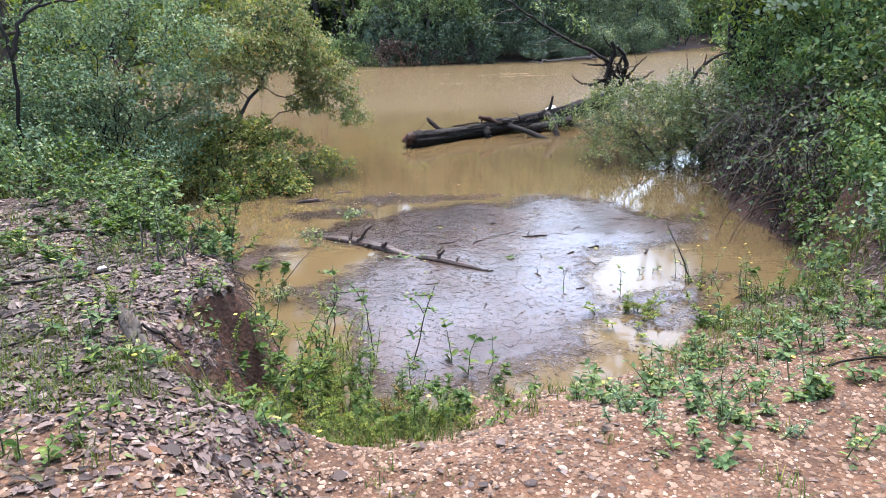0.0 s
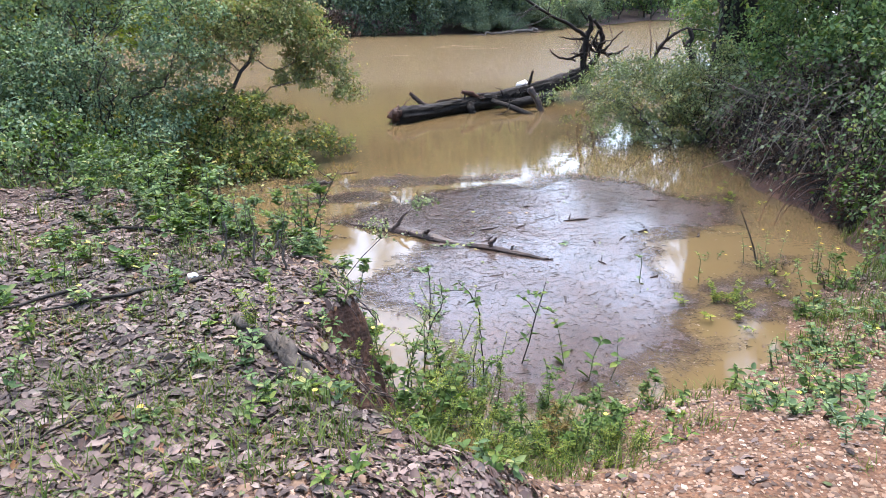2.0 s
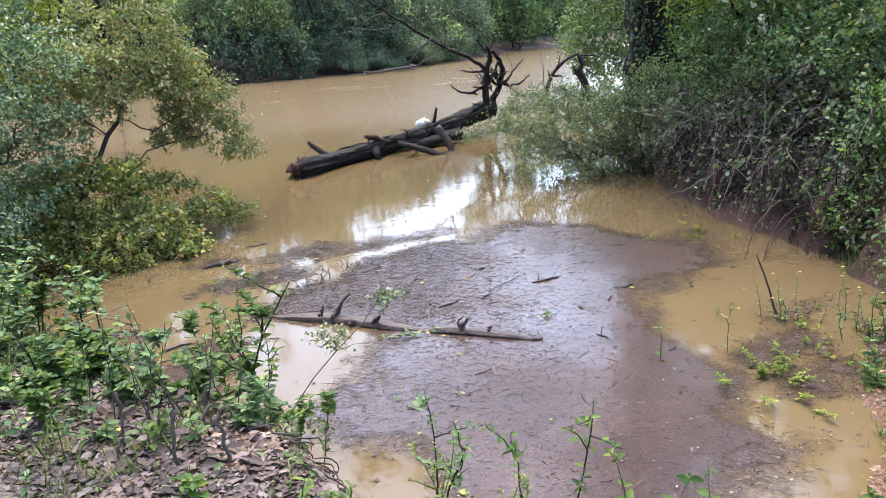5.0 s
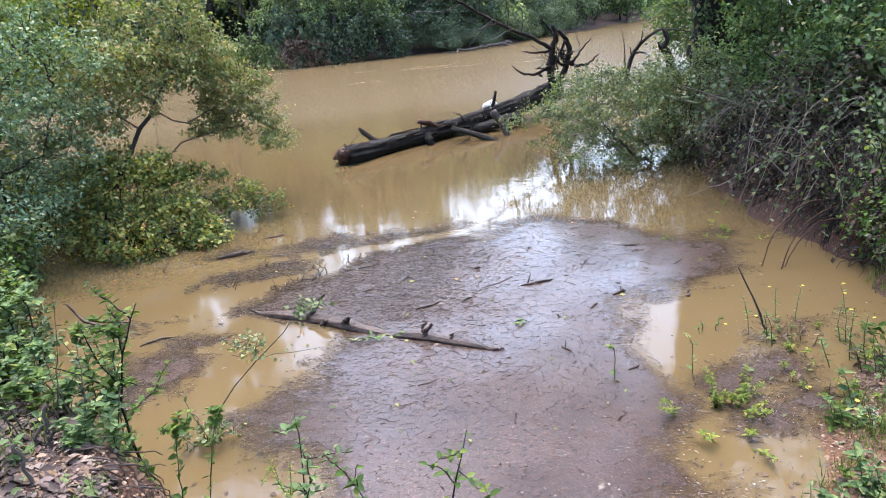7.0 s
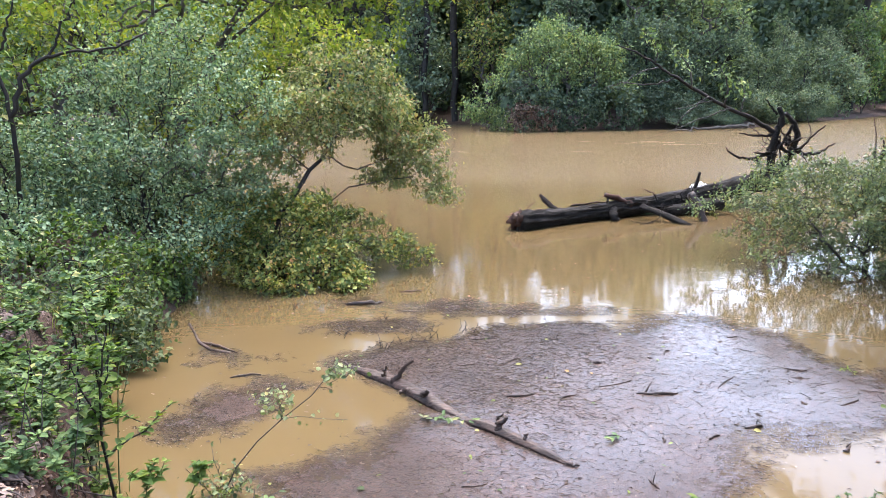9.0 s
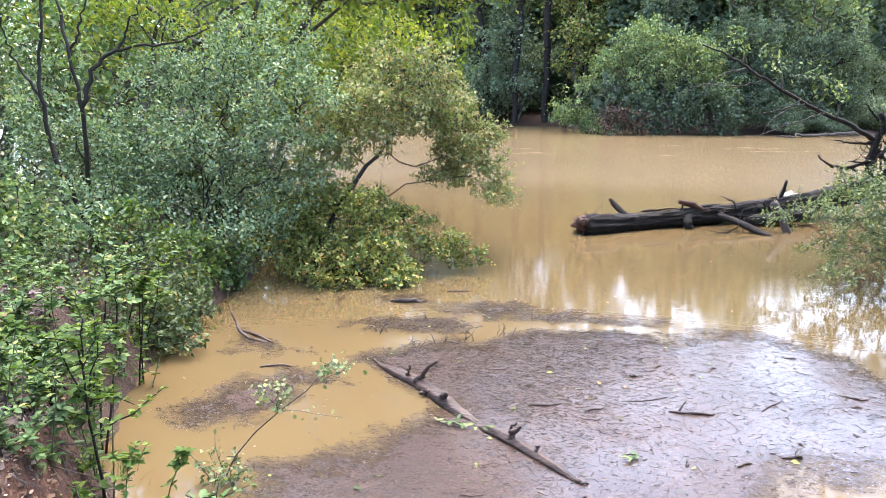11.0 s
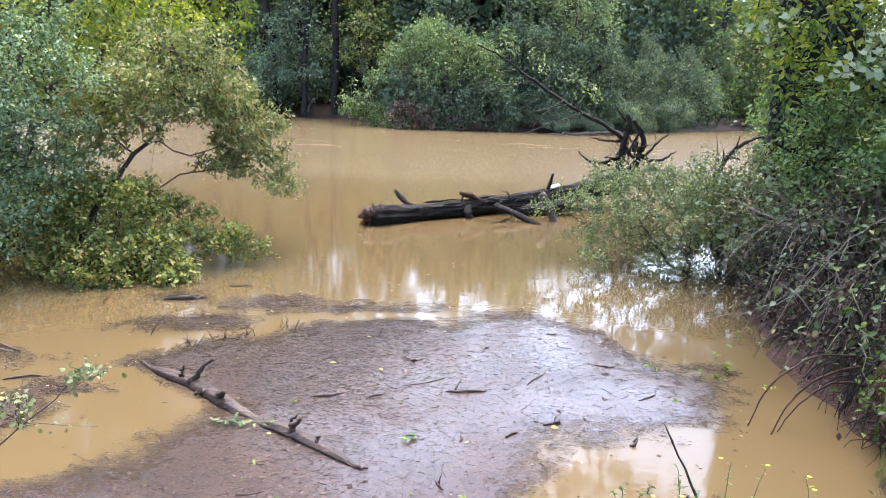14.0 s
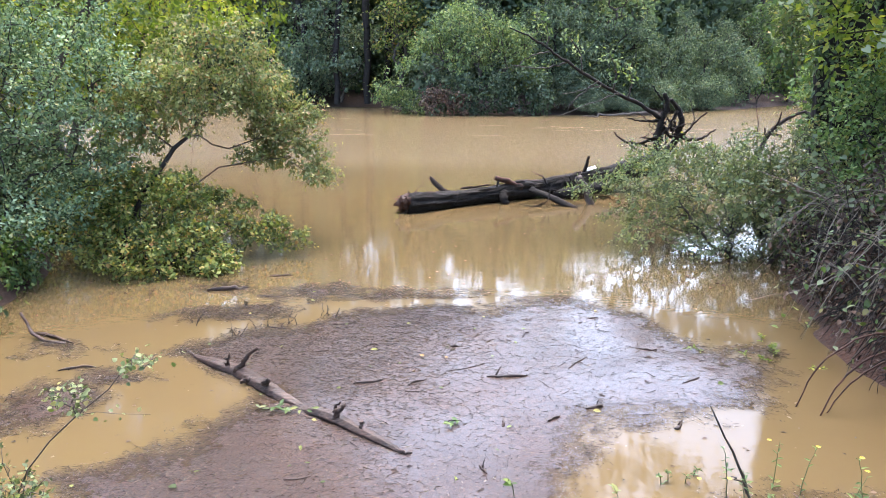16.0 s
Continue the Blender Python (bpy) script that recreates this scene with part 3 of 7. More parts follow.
# shrubs on the left bank, leaning over the water
BOUGHS = [[(-3.75, 8.00, -0.20), (-3.60, 8.05, 0.40), (-3.40, 8.11, 0.80), (-3.25, 8.24, 1.04), (-3.13, 8.40, 1.28), (-3.01, 8.53, 1.40), (-2.95, 8.67, 1.55), (-2.79, 8.94, 1.80), (-2.58, 9.27, 2.06)], [(-3.13, 8.40, 1.28), (-3.24, 8.29, 1.41), (-3.35, 8.33, 1.49), (-3.55, 8.40, 1.61)],
          [(-3.01, 8.53, 1.40), (-2.90, 8.62, 1.41), (-2.79, 8.71, 1.30), (-2.66, 8.92, 1.23), (-2.43, 9.26, 1.31), (-2.03, 9.57, 1.42)], [(-3.40, 8.11, 0.80), (-3.16, 8.26, 0.82), (-2.95, 8.57, 0.85), (-2.77, 8.85, 1.01), (-2.61, 9.07, 1.02), (-2.39, 9.28, 1.05), (-2.07, 9.34, 1.08), (-1.83, 9.34, 0.91)],
          [(-2.95, 8.57, 0.85), (-2.99, 8.51, 1.05), (-2.97, 8.59, 1.33), (-2.91, 8.77, 1.68)]]
shrub("leaning_shrub", (-3.70, 8.00, -0.10), [((-2.93, 9.07, 1.99), (0.95, 0.75, 0.36)), ((-3.40, 8.71, 1.85), (0.6, 0.6, 0.4)), ((-2.46, 9.58, 1.93), (0.5, 0.6, 0.4)), ((-2.09, 9.57, 1.48), (0.5, 0.5, 0.3), 0.14), ((-1.79, 9.45, 1.02), (0.22, 0.3, 0.32), 0.07), ((-2.36, 9.52, 1.09), (0.3, 0.3, 0.15), 0.03), ((-2.80, 9.24, 2.48), (0.75, 0.6, 0.3)), ((-3.65, 8.60, 1.40), (0.4, 0.4, 0.25))],
      "leaning shrub with crooked black boughs and thin olive leaves", LEAF_OLIVE, goals=1500, r0=0.027, size=0.056, per=15, step=0.11, spread_=0.075, seed=11, spots=[], limbs=BOUGHS, each=8, loose=0.12, droop=0.35, wide=0.27, fringe=0.75)
shrub("yellowing_shrub", (-3.40, 7.91, -0.10), [((-3.40, 8.15, 0.95), (0.4, 0.3, 0.16)), ((-3.80, 8.05, 0.72), (0.4, 0.35, 0.2)), ((-2.95, 8.2, 0.76), (0.42, 0.35, 0.16)), ((-2.48, 8.35, 0.6), (0.34, 0.3, 0.13)), ((-2.18, 8.45, 0.36), (0.3, 0.3, 0.17)), ((-1.82, 8.6, 0.2), (0.16, 0.2, 0.12)),
                                               ((-3.50, 7.85, 0.42), (0.55, 0.4, 0.2)), ((-2.85, 7.85, 0.36), (0.4, 0.3, 0.18)), ((-3.30, 7.45, 0.14), (0.4, 0.25, 0.12)), ((-2.65, 7.75, 0.1), (0.25, 0.2, 0.09), 0.04)],
      "spreading shrub with yellowing leaves drooping into the water", LEAF_YELLOW, stems=5, goals=1250, r0=0.02, size=0.05, per=12, step=0.12, spread_=0.06, seed=12, each=7, loose=0.1, droop=0.25, wide=0.36, fringe=0.8)
shrub("grey_green_shrub", (-4.85, 7.7), [((-3.85, 7.8, 2.1), (0.6, 0.6, 0.5)), ((-4.45, 7.7, 1.65), (0.75, 0.7, 0.6)), ((-3.75, 7.7, 1.35), (0.45, 0.5, 0.5)), ((-4.3, 7.4, 0.6), (0.7, 0.6, 0.4)), ((-5.3, 7.6, 1.3), (0.8, 0.8, 0.7)), ((-5.2, 8.2, 2.3), (0.9, 0.8, 0.6)), ((-4.4, 8.2, 2.7), (0.7, 0.6, 0.5)), ((-4.9, 7.2, 0.35), (0.6, 0.5, 0.35))],
      "dense shrub with small grey-green leaves at the waterside", LEAF_BLUE, stems=6, goals=1700, r0=0.03, size=0.046, per=18, step=0.13, spread_=0.09, seed=13, each=8, loose=0.14, wide=0.3, fringe=0.7)
shrub("leafy_shrub", (-6.2, 7.0), [((-6.2, 7.0, 1.3), (1.1, 0.9, 0.9)), ((-5.4, 6.6, 0.7), (0.8, 0.7, 0.5)), ((-7.2, 7.4, 1.9), (1.0, 0.9, 1.0))],
      "tangled grey-green shrub on the leafy bank", LEAF_BLUE, stems=5, goals=800, r0=0.03, size=0.05, per=20, seed=13, spread_=0.1, each=8, loose=0.16)
shrub("leafy_shrub", (-4.75, 5.3), [((-4.7, 5.3, 0.6), (0.6, 0.6, 0.32)), ((-4.4, 5.9, 0.5), (0.5, 0.6, 0.3)), ((-4.2, 4.6, 0.55), (0.35, 0.4, 0.25))],
      "low dark green shrub on the edge of the bank", LEAF_DARK, stems=6, goals=150, r0=0.015, size=0.048, per=16, seed=14, fine=True, spread_=0.14)
shrub("leafy_shrub", (-4.6, 6.6), [((-4.45, 6.5, 0.45), (0.45, 0.6, 0.35)), ((-4.3, 7.1, 0.35), (0.4, 0.4, 0.3)), ((-4.9, 6.3, 0.7), (0.5, 0.5, 0.4))],
      "low bright green shrub at the waterline", LEAF_BRIGHT, stems=6, goals=170, r0=0.014, size=0.055, per=18, seed=10, spread_=0.12)
shrub("leaning_tree", (-6.6, 9.8), [((-6.0, 9.8, 3.6), (1.8, 1.4, 1.0)), ((-4.4, 10.4, 4.0), (1.6, 1.0, 0.9)), ((-7.8, 10.2, 3.2), (1.4, 1.4, 1.3)), ((-2.9, 11.2, 3.7), (0.9, 0.6, 0.5))],
      "slim grey tree with arching limbs and thin yellow-green leaves", LEAF_LIME, BARK_GREY, stems=3, goals=330, r0=0.1, size=0.086, per=27, step=0.25, spread_=0.27, seed=15, category="tree")
shrub("leaning_tree", (-8.8, 8.2), [((-8.6, 8.2, 3.2), (1.5, 1.5, 1.6)), ((-7.4, 8.0, 2.6), (1.2, 1.0, 1.0)), ((-10.2, 8.6, 3.0), (1.4, 1.4, 1.8))],
      "many-stemmed young tree in the bank thicket", LEAF_GREEN, BARK_GREY, stems=4, goals=300, r0=0.09, size=0.086, per=30, step=0.25, spread_=0.27, seed=16, category="tree")
shrub("waterside_tree", (-9.5, 12.5), [((-9.0, 12.8, 3.5), (2.2, 1.8, 2.0)), ((-6.8, 13.0, 3.0), (1.6, 1.4, 1.6)), ((-11.5, 13, 3), (2, 2, 2.5))],
      "bushy green tree on the riverbank", LEAF_BLUE, BARK_GREY, stems=4, goals=330, r0=0.1, size=0.115, per=33, step=0.3, spread_=0.38, seed=17, category="tree")

shrub("overhanging_bough", (-6.4, 11.0, 0.2), [((-2.82, 11.0, 2.75), (0.3, 0.3, 0.5)), ((-2.25, 11.0, 3.1), (0.28, 0.3, 0.5)), ((-1.75, 11.1, 3.5), (0.5, 0.4, 0.3)), ((-3.4, 11.0, 3.2), (0.6, 0.5, 0.35)), ((-2.7, 11.3, 4.7), (1.6, 1.2, 0.9)), ((-4.4, 11.2, 4.6), (1.2, 1.2, 0.9))],
      "thin boughs with bright yellow-green leaves hanging over the river", LEAF_LIME, BARK_GREY, goals=1100, r0=0.06, size=0.095, per=9, step=0.18, spread_=0.12, seed=3, spots=[], category="tree", each=9, loose=0.2, flat=1.0, droop=0.6,
      limbs=[[(-6.4, 11.0, 0.2), (-6.1, 11.0, 1.6), (-5.4, 11.0, 2.8), (-4.4, 11.0, 3.5), (-3.3, 11.0, 3.85), (-2.2, 11.0, 3.8)], [(-5.4, 11.0, 2.8), (-4.6, 11.1, 3.9), (-3.4, 11.2, 4.6), (-2.4, 11.3, 4.9)]])

shrub("waterside_tree", (-8.2, 14.6), [((-8.2, 14.6, 4.4), (2.2, 1.6, 3.4)), ((-6.2, 15.0, 5.2), (1.6, 1.4, 2.0)), ((-10.6, 14.0, 4.6), (2.0, 1.6, 3.6)), ((-7.0, 13.6, 1.2), (1.6, 0.9, 1.0))],
      "tall light green tree on the riverbank behind the shrubs", LEAF_LIME, BARK_DARK, stems=3, goals=900, r0=0.16, size=0.125, per=22, step=0.3, spread_=0.24, seed=56, category="tree", each=8, loose=0.35, flat=0.7, droop=0.4)
# added occluder: its dark leaves stand in for shade under the shrubs
shrub("shade_filler_bush", (-5.2, 9.4, 0.0), [((-5.0, 9.4, 0.7), (1.1, 0.6, 0.7)), ((-6.4, 9.6, 1.0), (1.0, 0.7, 0.9)), ((-4.0, 9.2, 0.35), (0.8, 0.4, 0.35))],
      "dark filler bush standing in for the shade under the shrubs", LEAF_DARK, BARK_DARK, stems=7, goals=700, r0=0.025, size=0.07, per=20, seed=57, spread_=0.12, each=8, loose=0.16)

# slim tree with bare arching limbs before the shrubs
ob = thing("arching_tree", (-5.65, 6.7, float(ground(-5.65, 6.7)) - 0.03), "slim grey tree with bare arching limbs among the shrubs", "tree")
rg = np.random.default_rng(5)
bough_bag = Bag()
bole = None
for n, (pts, r1, r2) in enumerate([([(-5.65, 6.7, 0.3), (-5.5, 6.5, 1.2), (-5.35, 6.35, 2.0), (-5.5, 6.4, 2.7), (-5.75, 6.5, 3.5)], 0.03, 0.011), ([(-5.36, 6.35, 2.0), (-5.2, 6.45, 2.42), (-5.0, 6.6, 2.58), (-4.65, 6.85, 2.64), (-4.3, 7.05, 2.8)], 0.024, 0.006),
                                   ([(-5.62, 6.6, 0.6), (-5.9, 6.5, 1.6), (-5.95, 6.5, 2.5), (-5.8, 6.6, 3.4)], 0.03, 0.01), ([(-5.05, 6.57, 2.56), (-4.85, 6.6, 2.9), (-4.7, 6.7, 3.25)], 0.014, 0.004), ([(-5.92, 6.5, 2.0), (-6.2, 6.4, 2.6), (-6.3, 6.4, 3.2)], 0.016, 0.005),
                                   ([(-5.45, 6.38, 2.5), (-5.25, 6.4, 2.95), (-5.15, 6.5, 3.4)], 0.014, 0.004)]):
    bag = Bag()
    line = bend(pts, 22, 0.012, 20 + n)
    limb(bag, line, np.linspace(r1, r2, 22), 7, 0.06, 20 + n)
    piece = part("limb" if n else "trunk", bag.mesh("limb", BARK_DARK, True, ob.location), bole or ob)
    bole = bole or piece
    k = rg.integers(10, 22, 26)
    leaves(bough_bag, line[k] + rg.normal(size=(26, 3)) * 0.05, rg.normal(size=(26, 3)), rg.normal(size=(26, 3)) * 0.5 + [0, 0, 1], rg.uniform(0.04, 0.07, 26), 0.017, fine=True)
part("crown", bough_bag.mesh("crown", LEAF_GREEN, False, ob.location), ob)

# shrub over the log and the thicket of the right bank
shrub("drooping_shrub", (3.75, 8.4, -0.05), [((3.25, 9.1, 0.85), (1.3, 0.9, 0.55)), ((2.5, 9.8, 0.5), (0.8, 0.6, 0.38)), ((3.9, 8.4, 1.0), (0.9, 0.8, 0.6)), ((3.1, 8.7, 0.3), (1.1, 0.6, 0.25))],
      "wide shrub with sage-green leaves drooping into the water", LEAF_SAGE, stems=9, goals=1650, r0=0.026, size=0.044, per=15, step=0.12, seed=21, spread_=0.075, each=8, loose=0.12, droop=0.3)
shrub("bank_shrub", (4.1, 6.2), [((4.05, 6.5, 1.15), (0.45, 0.7, 0.3)), ((4.2, 5.6, 1.75), (0.6, 0.8, 0.55)), ((4.4, 7.3, 1.6), (0.7, 0.7, 0.7)), ((4.0, 5.1, 1.15), (0.3, 0.4, 0.2))],
      "leafy shrub with dark green leaves tangled on the bank", LEAF_GREEN, stems=6, goals=700, r0=0.022, size=0.056, per=12, seed=27, spread_=0.075, each=8, loose=0.13)
shrub("brown_thicket", (3.85, 5.4), [((3.65, 5.6, 0.5), (0.45, 1.1, 0.42)), ((3.9, 6.9, 0.55), (0.4, 0.8, 0.45)), ((3.5, 4.8, 0.4), (0.35, 0.5, 0.35)), ((3.9, 5.8, 1.2), (0.5, 1.0, 0.5))],
      "tangle of bare brown twigs and withered leaves on the bank", LEAF_WITHERED, BARK_GREY, stems=12, goals=1100, r0=0.012, size=0.055, per=6, seed=28, spread_=0.09)
shrub("bare_briar", (3.9, 5.5), [((3.75, 5.6, 0.9), (0.6, 1.2, 0.6)), ((3.6, 6.8, 0.8), (0.6, 0.9, 0.5)), ((4.2, 5.0, 1.4), (0.5, 0.7, 0.5))],
      "tangle of thin pale bare briar stems over the bank", LEAF_PALE, BARK_PALE, stems=12, goals=300, r0=0.009, size=0.05, per=1, seed=30, spread_=0.05, category="briar", sag=0.16, wiggle=0.03)
shrub("low_shore_shrub", (3.2, 4.25), [((3.15, 4.3, 0.4), (0.3, 0.35, 0.25)), ((3.5, 4.1, 0.7), (0.35, 0.4, 0.3))],
      "low bright green shrub at the waterline", LEAF_BRIGHT, stems=5, goals=110, r0=0.012, size=0.05, per=16, seed=29, spread_=0.1)
shrub("thicket_shrub", (4.5, 6.6), [((4.4, 6.6, 1.3), (0.8, 0.9, 0.6)), ((4.9, 6.4, 2.3), (0.8, 0.9, 0.7)), ((4.9, 5.6, 1.7), (0.8, 0.8, 0.7))],
      "dense dark green shrub on the steep bank", LEAF_GREEN, stems=5, goals=620, r0=0.04, size=0.081, per=14, seed=22, spread_=0.1, each=8, loose=0.17)
shrub("thicket_shrub", (4.2, 5.0), [((4.4, 5.1, 1.35), (0.6, 0.8, 0.4)), ((4.6, 4.6, 1.7), (0.7, 0.7, 0.6)), ((4.2, 5.7, 1.25), (0.35, 0.6, 0.22))],
      "briar thicket with sparse leaves hanging over the bank", LEAF_DARK, stems=6, goals=620, r0=0.03, size=0.069, per=14, seed=23, spread_=0.1, each=8, loose=0.17)
shrub("thicket_shrub", (6.0, 8.2), [((5.8, 8.2, 2.0), (1.2, 1.0, 1.0)), ((5.0, 8.0, 2.8), (1.0, 0.9, 0.7)), ((6.6, 8, 3), (1.2, 1.2, 1.0))],
      "tall leafy shrub under the bank trees", LEAF_GREEN, stems=5, goals=620, r0=0.05, size=0.081, per=14, seed=24, spread_=0.1, each=8, loose=0.17)
shrub("overhanging_tree", (5.6, 6.6), [((4.4, 8.0, 2.7), (0.8, 0.7, 0.6)), ((4.6, 7.0, 3.6), (1.4, 1.2, 0.6)), ((3.6, 7.6, 3.4), (0.8, 0.8, 0.4)), ((6.2, 6.0, 3.8), (1.4, 1.4, 1.0))],
      "young tree with bright yellow-green leaves over the bank", LEAF_LIME, BARK_DARK, stems=2, goals=260, r0=0.06, size=0.092, per=27, step=0.22, spread_=0.24, seed=25, category="tree")
shrub("waterside_tree", (8.5, 12.2), [((8.2, 12.2, 2.6), (1.5, 1.5, 1.6)), ((7.2, 11.6, 1.5), (1.1, 1.0, 0.9)), ((9.5, 12.5, 4.0), (1.8, 1.8, 1.5))],
      "bushy green tree on the riverbank", LEAF_DARK, stems=4, goals=300, r0=0.08, size=0.103, per=33, step=0.3, spread_=0.33, seed=26, category="tree")


# added low bush that keeps sky glare off the water behind the shrub
shrub("glare_screen_bush", (-5.0, 8.95, 0.0), [((-4.7, 9.5, 0.38), (1.3, 0.7, 0.36)), ((-3.9, 8.2, 0.22), (1.0, 0.6, 0.2)), ((-3.3, 9.2, 0.25), (0.8, 0.5, 0.22))],
      "low yellowing bush over the water, added to screen sky glare", LEAF_YELLOW, stems=5, goals=330, r0=0.02, size=0.06, per=24, seed=18, spread_=0.14)
shrub("waterside_tree", (13.6, 20.6), [((10.7, 19.6, 2.0), (1.3, 1.0, 1.8)), ((11.6, 20.5, 2.2), (1.7, 1.3, 2.1)), ((12.8, 21.0, 4.2), (1.8, 1.5, 1.6))], "leafy tree leaning over a bend of the riverbank", LEAF_GREEN, stems=4, goals=420, r0=0.08, size=0.12, per=34, step=0.3, spread_=0.34, seed=6, category="tree")
shrub("bank_creeper", (3.7, 3.7), [((3.2, 4.0, 0.4), (0.28, 0.5, 0.35)), ((3.6, 3.5, 0.75), (0.45, 0.6, 0.4)), ((3.1, 3.2, 0.3), (0.4, 0.4, 0.22)), ((4.1, 3.2, 1.1), (0.5, 0.7, 0.4)), ((3.5, 4.6, 0.6), (0.3, 0.4, 0.4)), ((2.75, 3.3, 0.35), (0.35, 0.25, 0.28)), ((3.0, 2.9, 0.5), (0.4, 0.4, 0.3)), ((2.55, 2.8, 0.25), (0.35, 0.35, 0.2))],
      "leafy green creeper covering the steep bank", LEAF_GREEN, BARK_GREY, stems=10, goals=620, r0=0.01, size=0.052, per=15, seed=9, spread_=0.1)
shrub("thicket_shrub", (8.6, 8.5), [((8.2, 8.3, 2.4), (1.2, 1.2, 1.3)), ((7.4, 7.6, 3.2), (1.0, 1.0, 0.9))], "tall leafy shrub under the bank trees", LEAF_GREEN, stems=5, goals=260, r0=0.05, size=0.085, per=28, seed=4, spread_=0.24)
# filler bush added to close the glare gap below the drooping shrub
shrub("glare_screen_bush", (4.5, 8.9, 0.0), [((4.3, 9.0, 0.4), (0.6, 0.6, 0.4)), ((3.6, 9.3, 0.25), (0.8, 0.3, 0.22)), ((4.1, 8.4, 0.2), (0.35, 0.5, 0.2))], "low dark green filler bush screening sky glare at the bank's foot", LEAF_DARK, stems=4, goals=230, r0=0.015, size=0.055, per=24, seed=8, spread_=0.12)
shrub("hanging_briar", (3.6, 5.5), [((3.42, 5.5, 0.22), (0.26, 1.0, 0.2)), ((3.65, 6.8, 0.25), (0.28, 0.8, 0.22)), ((3.22, 4.6, 0.18), (0.2, 0.4, 0.16)), ((4.1, 8.0, 0.3), (0.3, 0.5, 0.25))],
      "withered briars hanging from the undercut bank into the water", LEAF_DRY, BARK_GREY, stems=14, goals=480, r0=0.007, size=0.05, per=6, seed=7, spread_=0.07, category="briar", wiggle=0.03)
shrub("shore_tangle", (3.5, 3.9), [((3.25, 3.9, 0.3), (0.3, 0.4, 0.2)), ((3.5, 4.3, 0.5), (0.3, 0.4, 0.25)), ((3.7, 3.6, 0.65), (0.3, 0.4, 0.2))],
      "withered twigs and brown leaves over the foot of the bank", LEAF_WITHERED, BARK_DARK, stems=12, goals=420, r0=0.008, size=0.05, per=8, step=0.1, seed=59, spread_=0.06, category="briar", wiggle=0.03, each=6, loose=0.1, flat=0.8, droop=0.5)
shrub("undercut_tangle", (3.75, 5.2), [((3.3, 4.5, 0.2), (0.22, 0.5, 0.2)), ((3.4, 5.3, 0.22), (0.22, 0.6, 0.24)), ((3.6, 6.2, 0.25), (0.25, 0.6, 0.26)), ((3.95, 7.2, 0.3), (0.3, 0.6, 0.3)), ((3.2, 3.9, 0.25), (0.2, 0.4, 0.22))],
      "dark tangle of brown twigs and withered leaves over the undercut bank", LEAF_WITHERED, BARK_DARK, stems=16, goals=1000, r0=0.008, size=0.045, per=5, step=0.1, seed=58, spread_=0.05, category="briar", wiggle=0.03, each=6, loose=0.1, flat=0.8, droop=0.5)
for n, (x, y) in enumerate([(-4.0, 5.75), (-4.3, 6.3), (-3.75, 5.2), (-4.35, 7.0)]):
    shrub("shore_bush", (x - 0.1, y), [((x - 0.1, y, 0.28), (0.32, 0.4, 0.26)), ((x + 0.1, y, 0.15), (0.25, 0.3, 0.13))], "low leafy green bush hanging over the waterline", (LEAF_DARK, LEAF_GREEN)[n % 2], stems=6, goals=110, r0=0.01, size=0.055, per=14, seed=150 + n, spread_=0.09, group="shore bushes", fine=True)
shrub("waterside_tree", (-6.6, 12.2), [((-5.4, 12.4, 2.5), (1.4, 1.0, 1.0)), ((-4.3, 12.8, 3.2), (1.0, 0.8, 0.7))], "bushy light green tree leaning from the riverbank", LEAF_LIME, BARK_GREY, stems=3, goals=200, r0=0.07, size=0.09, per=28, step=0.25, spread_=0.28, seed=19, category="tree")
shrub("waterside_tree", (8.4, 13.4), [((7.0, 13.4, 3.3), (1.2, 0.9, 1.1)), ((8.2, 13.5, 2.6), (1.0, 1.0, 1.4)), ((7.6, 12.2, 2.0), (0.9, 0.8, 0.7))], "leafy tree leaning out from the riverbank", LEAF_DARK, stems=3, goals=220, r0=0.07, size=0.09, per=28, step=0.25, spread_=0.28, seed=20, category="tree")
for n, (x, y, h, w_) in enumerate([(-5.7, 10.3, 0.7, 0.9), (-7.4, 11.4, 1.0, 1.2), (-9.4, 11.0, 1.2, 1.2), (-7.6, 9.0, 1.0, 1.0), (-6.0, 5.6, 0.9, 0.8), (-7.6, 5.0, 1.2, 1.0)]):
    g = max(0.0, float(ground(x, y)))
    shrub("bank_bush", (x, y), [((x, y, g + h * 0.6), (w_, w_ * 0.8, h * 0.6)), ((x + 0.4, y - 0.2, g + h * 0.3), (w_ * 0.8, w_ * 0.6, h * 0.35))], "low dense bush in the bank thicket", (LEAF_BLUE, LEAF_GREEN, LEAF_DARK)[n % 3],
          stems=5, goals=170, r0=0.025, size=0.062, per=28, seed=130 + n, spread_=0.17, group="bank bushes")
for n, (x, y, h, w_) in enumerate([(3.3, 3.5, 0.55, 0.4), (2.9, 2.6, 0.4, 0.35), (3.8, 3.0, 0.8, 0.55), (3.6, 4.3, 0.9, 0.45), (4.3, 3.9, 1.3, 0.6), (3.0, 1.6, 0.5, 0.45)]):
    g = max(0.0, float(ground(x, y)))
    shrub("shore_bush", (x, y), [((x, y, g + h * 0.5), (w_, w_, h * 0.5)), ((x - 0.15, y - 0.1, g + h * 0.25), (w_ * 0.8, w_ * 0.8, h * 0.25))], "low leafy green bush on the gravel shore", (LEAF_GREEN, LEAF_BLUE, LEAF_BRIGHT)[n % 3],
          stems=5, goals=110, r0=0.012, size=0.05, per=18, seed=140 + n, spread_=0.11, group="shore bushes", fine=True)


